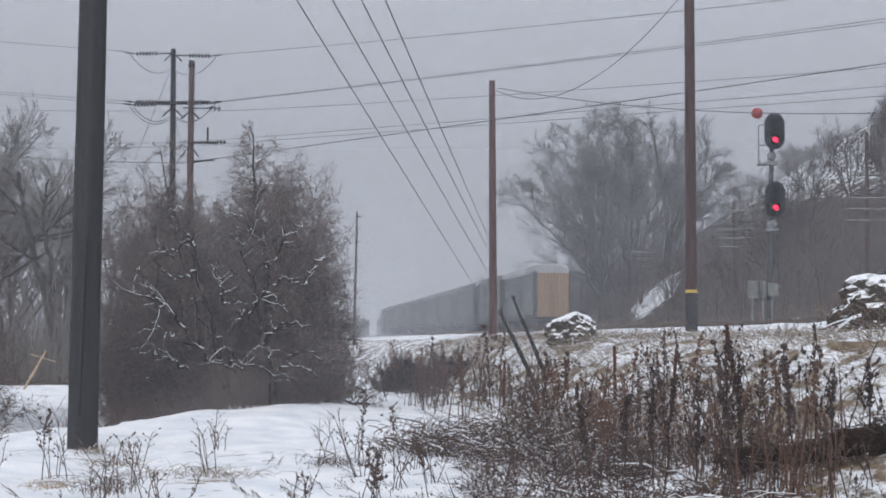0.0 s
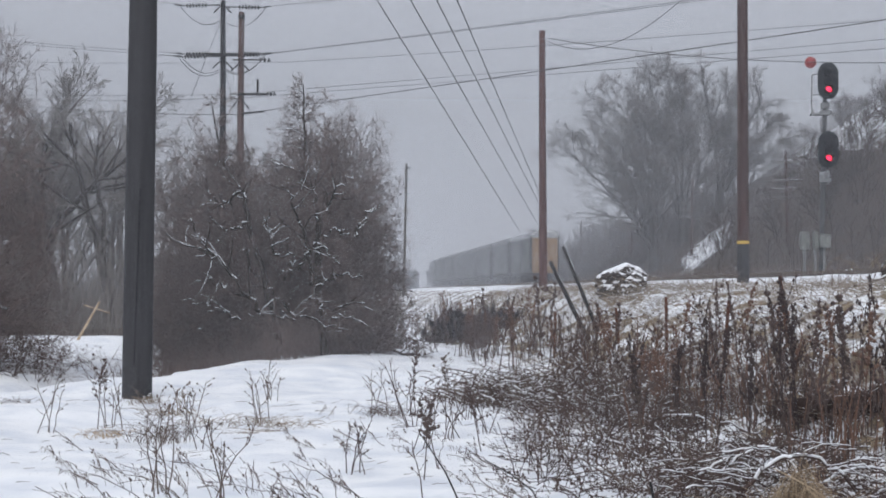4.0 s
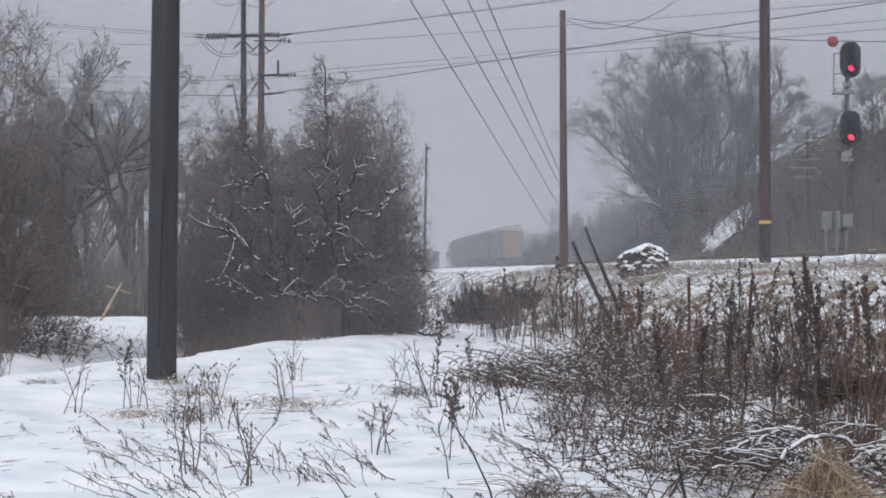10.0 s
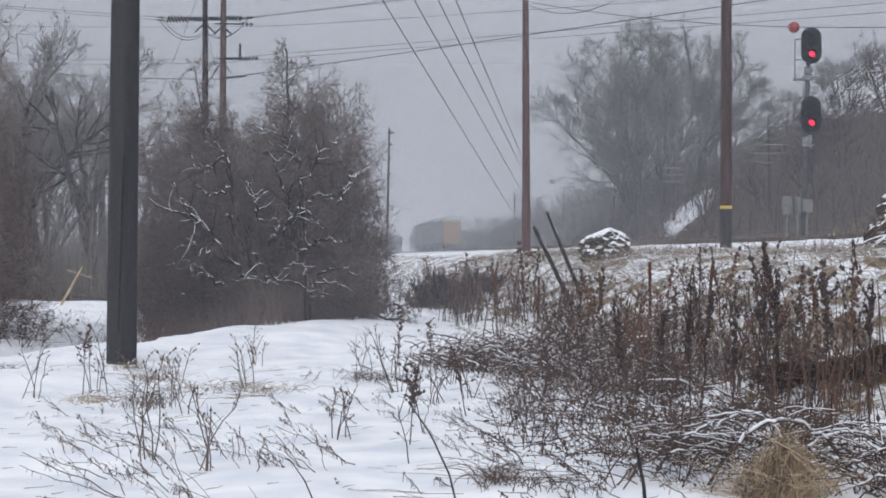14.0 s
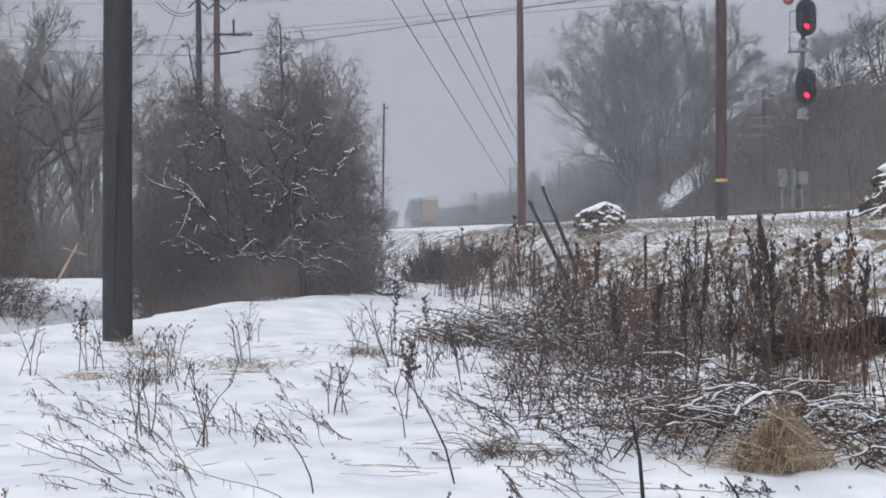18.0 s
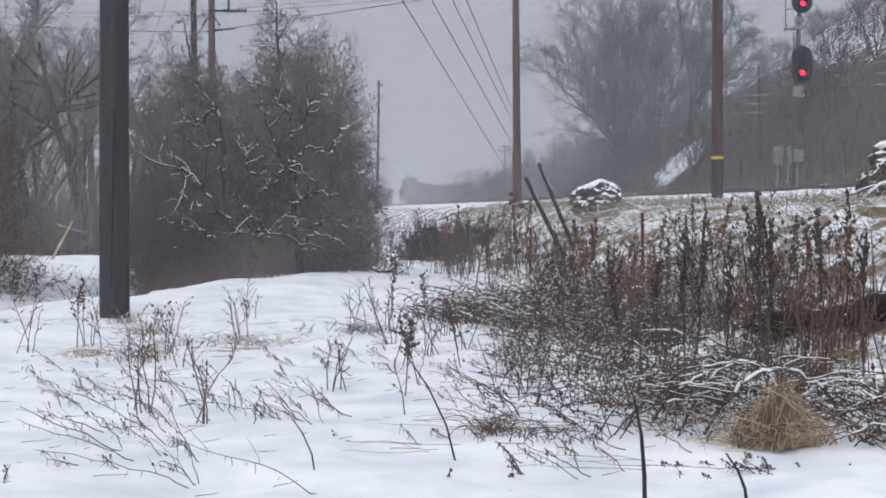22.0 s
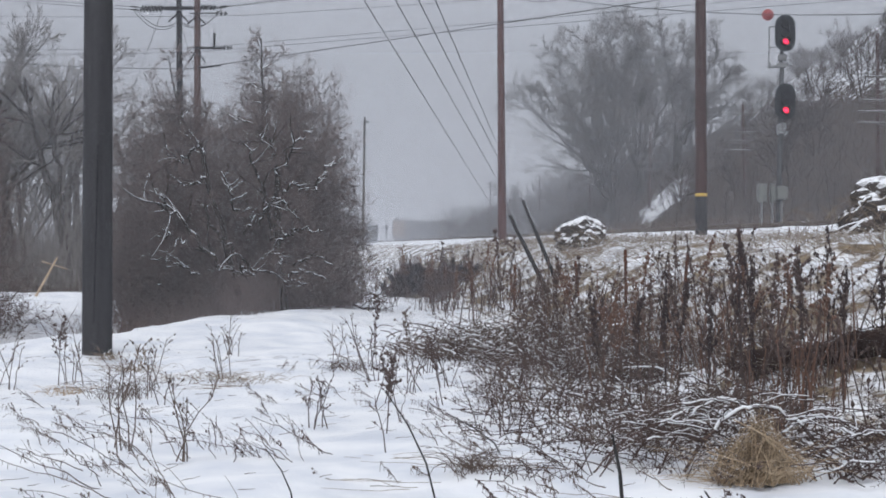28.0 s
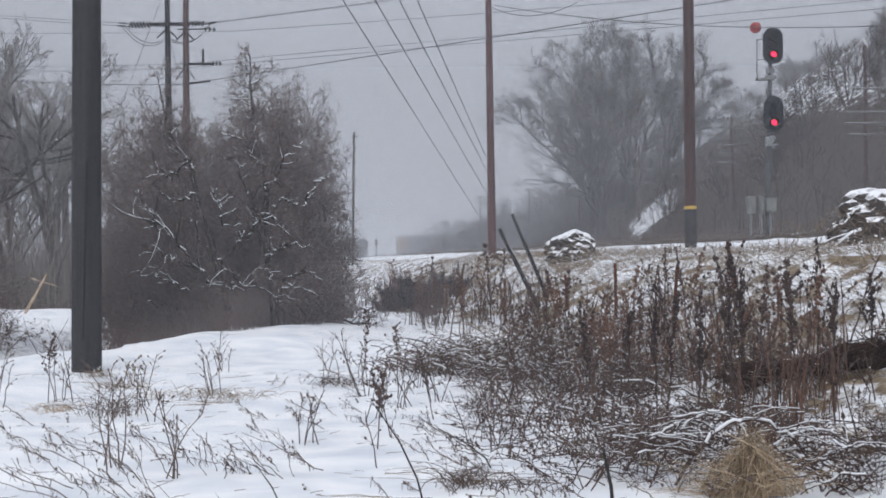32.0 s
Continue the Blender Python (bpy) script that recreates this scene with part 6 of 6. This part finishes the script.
mass("twig_litter", "short stalks and twigs lying half buried in snow", "twigs", bits, 0.003, WEED_GREY)
# tan grass combed down over the bank
comb = scatter(rng, 11000, (-1.5, 10.0), (13, 60), lambda x, y: (0.45 + 0.55 * clump(x, y, 0.8)) * max(0.0, min(1.0, 1.5 - abs(bank_u(x, y) - 9.9) / 2.4)))
mass("bank_grass", "long tan grass combed down the snowy bank", "grass", stems(rng, comb, rng.uniform(0.12, 0.32, len(comb)), rng.uniform(0.6, 1.6, len(comb)), rng.uniform(0.4, 0.9, len(comb)), 3, 0.05, math.radians(222), 0.75), rng.uniform(0.0026, 0.0048, len(comb)), BANK_STRAW, 0, snow=1500, snow_size=(0.01, 0.03))
# stalks poking through the snow on the crest
crest = scatter(rng, 330, (1.0, 12.0), (17, 58), lambda x, y: max(0.0, 1 - abs(bank_u(x, y) - 8.0) / 1.6) * clump(x, y, 0.9))
mass("weed_stand", "thin dead stalks poking through snow along the crest", "weeds", stems(rng, crest, rng.uniform(0.12, 0.55, 330), rng.uniform(0.0, 0.6, 330), rng.uniform(0, 0.3, 330), 5, 0.03), rng.uniform(0.004, 0.009, 330), WEED_GREY, 260, (0.006, 0.016), 20)
# weeds along the far foot of the bank
mid = scatter(rng, 620, (-3.0, 4.5), (24, 56), lambda x, y: clump(x, y, 0.7) * max(0.0, 1 - abs(bank_u(x, y) - 12.4) / 1.2))
mass("weed_stand", "stand of brown dead weeds at the foot of the bank", "weeds", stems(rng, mid, rng.uniform(0.4, 1.2, len(mid)), rng.uniform(0.0, 0.3, len(mid)), rng.uniform(0, 0.3, len(mid)), 5, 0.02), rng.uniform(0.006, 0.013, len(mid)), WEED_DARK, 1100, (0.010, 0.026), 60, (0.010, 0.02))
for i, (x, y, z) in enumerate(scatter(rng, 16, (-1.0, 3.6), (23, 46), lambda x, y: max(0.0, 1 - abs(bank_u(x, y) - 12.6) / 1.2))):
    copy_thing(stand[i % 5], pose(x, y, z, rng.uniform(-6, 6), rng.uniform(-6, 6), rng.uniform(0, 360)) @ Matrix.Scale(rng.uniform(0.9, 1.35), 4))
# dark shrub and the brush pile
SHRUB = material("blackish_twigs", ((0.034, 0.034, 0.040), (0.085, 0.083, 0.092)), 1.0, 0.9, 0, 8)
for x, y, sz in ((-0.6, 43.4, 1.5), (-0.1, 43.0, 1.7), (0.4, 42.8, 1.7), (0.9, 43.2, 1.5), (1.4, 43.0, 1.3)):
    make_tree("shrub", rng, at_ground(x, y, 60 * x), sz, 5, HILL_TREE, "dense dark low shrub at the end of the path", SHRUB, 2, 0.1, 0.4, 0.014, "dark shrubs", 0.008, 2)
pile_at = np.concatenate([rng.normal(size=(600, 3)) * np.array([0.45, 0.5, 0]) + np.array([0.65, 20.0, 0]), rng.normal(size=(700, 3)) * np.array([0.5, 1.1, 0]) + np.array([1.45, 20.5, 0])])
pile_at[:, 2] = height(pile_at[:, 0], pile_at[:, 1]) + np.abs(rng.normal(size=1300)) * 0.16
heap = stems(rng, pile_at, rng.uniform(0.1, 0.3, 1300), rng.uniform(0.5, 1.8, 1300), rng.uniform(0.5, 0.9, 1300), 5, 0.06)
mass("brush_pile", "low heap of grey twigs sprinkled with snow", "brush pile", heap, rng.uniform(0.005, 0.010, 1300), WEED_GREY, 0, snow=700, snow_size=(0.008, 0.02))
part("pile_snow", rods_of("pile_snow", heap[1:-1, ::5] + np.array([0, 0, 0.009]), 0.009, 0.8, 4), SNOW, bpy.data.objects["brush_pile"], "snow lying along the twigs")["kind"] = "stuff"
# undergrowth round the thicket
under = scatter(rng, 1900, (-9.5, -1.3), (20, 42), lambda x, y: 1.0 if 2.0 < y - 25 - 4.3 * (x + 5) < 8 and (x > -5.8 or x < -8.2) else 0.0)
mass("undergrowth", "brown undergrowth round the foot of the thicket", "brush", stems(rng, under, rng.uniform(0.3, 1.1, len(under)), rng.uniform(0.0, 0.5, len(under)), rng.uniform(0, 0.5, len(under)), 5, 0.03), rng.uniform(0.004, 0.008, len(under)), TWIG)
skirt = scatter(rng, 2000, (-5.6, -1.1), (28.8, 38), lambda x, y: 1.0 if 0 < y - 29.4 - 4.4 * (x + 3.07) * (x > -3.07) < 4.0 else 0.0)
mass("undergrowth", "fine brown twigs hanging to the ground round the thicket", "brush", stems(rng, skirt, rng.uniform(0.3, 1.5, len(skirt)), rng.uniform(0.0, 0.5, len(skirt)), rng.uniform(0, 0.7, len(skirt)), 6, 0.03), rng.uniform(0.0035, 0.006, len(skirt)), TWIG)
west = scatter(rng, 1500, (-12.5, -7.5), (24.6, 36), lambda x, y: 1.0 if x < -7.85 - 0.26 * (y - 25.5) else 0.0)
mass("undergrowth", "dense brown twigs at the edge of the ditch", "brush", stems(rng, west, rng.uniform(0.6, 2.6, len(west)), rng.uniform(0.0, 0.5, len(west)), rng.uniform(0, 0.6, len(west)), 6, 0.03), rng.uniform(0.004, 0.007, len(west)), TWIG)
for x, y, scale in ((-7.55, 27.2, 1.3), (-7.95, 27.0, 1.5), (-7.4, 28.2, 1.2)):
    copy_thing(canes[0], pose(x, y, ground_z(x, y), 0, 0, 90 * x) @ Matrix.Scale(scale, 4))
left = scatter(rng, 4800, (-36, -7.0), (50, 104), lambda x, y: 1.0 if bank_u(x, y) > 18 and x < -8 - 0.05 * (y - 44) else 0)
mass("undergrowth", "grey-brown undergrowth beneath the far trees", "brush", stems(rng, left, rng.uniform(0.6, 4.4, len(left)), rng.uniform(0, 0.4, len(left)), rng.uniform(0, 0.3, len(left)), 3, 0.03), rng.uniform(0.010, 0.022, len(left)), TWIG_HAZED)
# bare saplings along the foot of the hill
for i in range(18):
    y = rng.uniform(68, 135)
    x = float(track_x(y)) + rng.uniform(3.6, 7.5)
    sapling = thing("sapling", at_ground(x, y), "thin dark bare sapling at the foot of the hill", "tree", "saplings by the railway")
    h = rng.uniform(1.5, 4.5)
    main = stems(rng, ZERO - np.array([[0, 0, 0.2]]), h, rng.uniform(0, 0.1), 0.05, 7, 0.012)
    part("trunk", rods_of("trunk", main, rng.uniform(0.04, 0.09), 0.4, 6), BARK, sapling)
    side = stems(rng, points_on(rng, main, 12, 0.35, 0.98), rng.uniform(0.3, 0.9, 12), rng.uniform(0.2, 0.8, 12), 0.1, 4, 0.04)
    part("twig", rods_of("twig", side, 0.018, 0.5, 4), HILL_TWIG, sapling)["kind"] = "stuff"
# brush between the railway and the hill
far = scatter(rng, 6500, (8, 46), (66, 190), lambda x, y: 1.0 if 4.2 < x - float(track_x(y)) < 38 and rng.random() < (1.0 if x - float(track_x(y)) < 18 else 0.35) and (not (0.140 < x / y < 0.182 and y < 142) or noise.noise(Vector((x * 0.8, y * 0.8, 3.0))) > -0.22) else 0)
mass("hill_brush", "brown leafless brush at the foot of the hill", "brush", stems(rng, far, rng.uniform(0.5, 2.3, len(far)), rng.uniform(0, 0.6, len(far)), rng.uniform(0, 0.5, len(far)), 3, 0.07), rng.uniform(0.010, 0.022, len(far)), HILL_TWIG)
verge = scatter(rng, 2600, (8, 30), (52, 142), lambda x, y: 1.0 if 2.6 < x - float(track_x(y)) < 6.6 else 0.0)
mass("verge_grass", "tall dull tan grass along the railway", "grass", stems(rng, verge, rng.uniform(0.3, 1.25, len(verge)), rng.uniform(0, 0.5, len(verge)), rng.uniform(0, 0.6, len(verge)), 4, 0.05), rng.uniform(0.010, 0.02, len(verge)), WEED_GREY)


# misty scrub running back along the railway
back = scatter(rng, 3200, (2, 36), (158, 300), lambda x, y: 1.0 if 5.0 < x - float(track_x(y)) < 20 else 0.0)
tall_back = rng.uniform(0.5, 1.0, len(back)) * (1.5 + 0.42 * (back[:, 0] - track_x(back[:, 1]) - 4.0))
mass("hill_brush", "misty leafless scrub along the distant railway", "brush", stems(rng, back, tall_back, rng.uniform(0, 0.25, len(back)), rng.uniform(0, 0.2, len(back)), 4, 0.05), rng.uniform(0.03, 0.07, len(back)), HILL_TWIG)


# ---- snow-capped heaps on the crest ----
def heap_of(name, x, y, size, label, seed, bare=0.63):
    bm = bmesh.new()
    bmesh.ops.create_icosphere(bm, subdivisions=4, radius=1.0)
    for v in bm.verts:
        n = 0.28 * noise.noise(v.co * 1.6 + Vector((seed, 0, 0))) + 0.14 * noise.noise(v.co * 4.5 + Vector((0, seed, 0))) + 0.06 * noise.noise(v.co * 10)
        v.co = Vector((v.co.x * size[0], v.co.y * size[1], v.co.z * size[2])) * (1 + n)
    me = bpy.data.meshes.new(name)
    bm.to_mesh(me)
    bm.free()
    m = bpy.data.materials.new("snowy_heap")
    m.use_nodes = True
    n, l = m.node_tree.nodes, m.node_tree.links
    geo = n.new("ShaderNodeNewGeometry")
    sep = n.new("ShaderNodeSeparateXYZ")
    l.new(geo.outputs["Normal"], sep.inputs[0])
    nz = n.new("ShaderNodeTexNoise")
    nz.inputs["Scale"].default_value = 6.5
    nz.inputs["Detail"].default_value = 6
    l.new(geo.outputs["Position"], nz.inputs["Vector"])
    add = n.new("ShaderNodeMath")
    l.new(sep.outputs[2], add.inputs[0])
    l.new(nz.outputs["Fac"], add.inputs[1])
    ramp = n.new("ShaderNodeValToRGB")
    ramp.color_ramp.elements[0].position = bare
    ramp.color_ramp.elements[0].color = (0.045, 0.036, 0.032, 1)
    ramp.color_ramp.elements[1].position = bare + 0.17
    ramp.color_ramp.elements[1].color = (0.85, 0.86, 0.89, 1)
    half = n.new("ShaderNodeMath")
    half.operation = "MULTIPLY"
    half.inputs[1].default_value = 0.72
    l.new(add.outputs[0], half.inputs[0])
    l.new(half.outputs[0], ramp.inputs[0])
    l.new(ramp.outputs[0], n["Principled BSDF"].inputs["Base Color"])
    n["Principled BSDF"].inputs["Roughness"].default_value = 0.85
    me.materials.append(m)
    ob = tagged(new(name, me), label, "heap", "heaps on the crest")
    ob.location = (x, y, ground_z(x, y) + 0.2)
    twig = stems(rng, rng.normal(size=(160, 3)) * np.array([size[0] * 0.7, size[1] * 0.7, 0.02]) - np.array([0, size[1] * 0.3, 0.05]), rng.uniform(0.2, 1.0, 160) * size[2], rng.uniform(0.1, 0.8, 160), 0.6, 4, 0.05)
    part("dead_grass", rods_of("dead_grass", twig, 0.006, 0.5), TAN, ob)["kind"] = "stuff"
    return ob


heap_of("snowy_mound", 4.08, 38.0, (0.70, 0.55, 0.54), "mound of dead grass and earth capped with snow", 3.0)
roots = heap_of("snowy_mound", 8.38, 26.2, (1.05, 0.7, 0.72), "dark root heap capped with patchy snow", 9.0, 0.76)
for x, z, x1, z1, r in ((-0.5, 0.1, -1.55, -0.62, 0.075), (-0.35, -0.1, -1.3, -0.66, 0.05), (-0.7, 0.35, -1.05, 0.02, 0.04), (-0.6, 0.0, -1.9, -0.5, 0.03)):
    run = crooked(rng, [(x, -0.45, z), ((x + x1) / 2, -0.55, (z + z1) / 2 + 0.05), (x1, -0.62, z1)], 9, 0.02)
    part("root", chain("root", run[:, None, :], (r * np.linspace(1, 0.6, 10))[:, None], 7), BARK, roots, "broken root or branch sloping to the ground")
    part("root_snow", chain("root_snow", run[1:-1, None, :] + np.array([0, -0.01, r * 0.6]), (r * np.linspace(0.6, 0.35, 8))[:, None], 6), SNOW, roots, "snow along the branch")
cross = thing("leaning_branch", pose(-11.3, 45, ground_z(-11.3, 45)), "pale broken branch leaning out of the snow", "branch")
part("limb", Shape().rod((0, 0, -0.2), (0.75, 0, 1.15), 0.045, 0.03, 8), STRAW, cross)
part("twig", Shape().rod((0.3, 0, 1.05), (1.05, 0, 0.82), 0.018, 0.012, 6), STRAW, cross)

# ---- mist, imitated by flat see-through sheets that pale what lies behind ----
def haze_material(name, amount, top):
    m = bpy.data.materials.new(name)
    m.use_nodes = True
    n, l = m.node_tree.nodes, m.node_tree.links
    n.clear()
    out = n.new("ShaderNodeOutputMaterial")
    clear = n.new("ShaderNodeBsdfTransparent")
    white = n.new("ShaderNodeBsdfDiffuse")
    white.inputs[0].default_value = (0.606, 0.622, 0.664, 1)
    back = n.new("ShaderNodeBsdfTranslucent")
    back.inputs[0].default_value = (0.606, 0.622, 0.664, 1)
    both = n.new("ShaderNodeMixShader")
    l.new(white.outputs[0], both.inputs[1])
    l.new(back.outputs[0], both.inputs[2])
    mix = n.new("ShaderNodeMixShader")
    co = n.new("ShaderNodeTexCoord")
    sep = n.new("ShaderNodeSeparateXYZ")
    l.new(co.outputs["Object"], sep.inputs[0])
    mr = n.new("ShaderNodeMapRange")
    mr.interpolation_type = "SMOOTHSTEP"
    mr.inputs[1].default_value = top * 0.35
    mr.inputs[2].default_value = top
    mr.inputs[3].default_value = amount
    mr.inputs[4].default_value = 0.0
    l.new(sep.outputs[2], mr.inputs[0])
    l.new(mr.outputs[0], mix.inputs[0])
    l.new(clear.outputs[0], mix.inputs[1])
    l.new(both.outputs[0], mix.inputs[2])
    l.new(mix.outputs[0], out.inputs[0])
    return m


# sheets added across the view; the nearest just lift the darks, like glare
for y, amount in ((12, 0.035), (28, 0.075), (63, 0.05), (71, 0.045), (130, 0.125), (178, 0.24), (320, 0.36)):
    top = 18 + y * 0.25
    w = 40 + y * 0.6
    me = raw_mesh("mist_bank", [(-w, 0, -4), (w, 0, -4), (w, 0, top), (-w, 0, top)], [(0, 1, 2, 3)])
    ob = part("mist_bank", me, haze_material("mist", amount, top))
    ob.location = (0, y, 0)
    tagged(ob, "flat see-through grey sheet standing in for winter mist", "mist", kind="structure")


# ---- sparse falling snow, in three drifting veils ----
veils = []
for k in range(3):
    n = 170
    c = np.column_stack([rng.uniform(-9, 11, n), rng.uniform(6, 34, n), rng.uniform(0, 46, n)])
    veil = part("falling_snow", dots("falling_snow", c, rng.uniform(0.003, 0.006, n), 0.8), SNOW)
    veils.append(tagged(veil, "sparse small snowflakes drifting down", "snowflakes", kind="stuff"))


# ---- what moves ----
def rail_point(s):
    """The place on the main track s metres along it, counted in y up to the bend."""
    return Vector((float(track_x(s)), s, 2.58))


def motions():
    for k, veil in enumerate(veils):
        walk(veil, [(t, pose(0.9 * math.sin(0.5 * t + 2 * k) - 0.05 * t, 0.4 * math.sin(0.7 * t + k), -(0.95 + 0.12 * k) * t)) for t in range(0, 33, 2)])
    for i, car in enumerate(train_cars):
        rows = []
        for k in range(17):
            t = 2.0 * k
            y = 135.0 + 9.4 + i * CAR_PITCH + 8.7 * t
            a, b = rail_point(y - 7.6), rail_point(y + 7.6)
            mid = (a + b) / 2
            rows.append((t, pose(mid.x, mid.y, mid.z, 0, 0, -math.degrees(math.atan2(b.x - a.x, b.y - a.y)))))
        walk(car, rows)


motions()
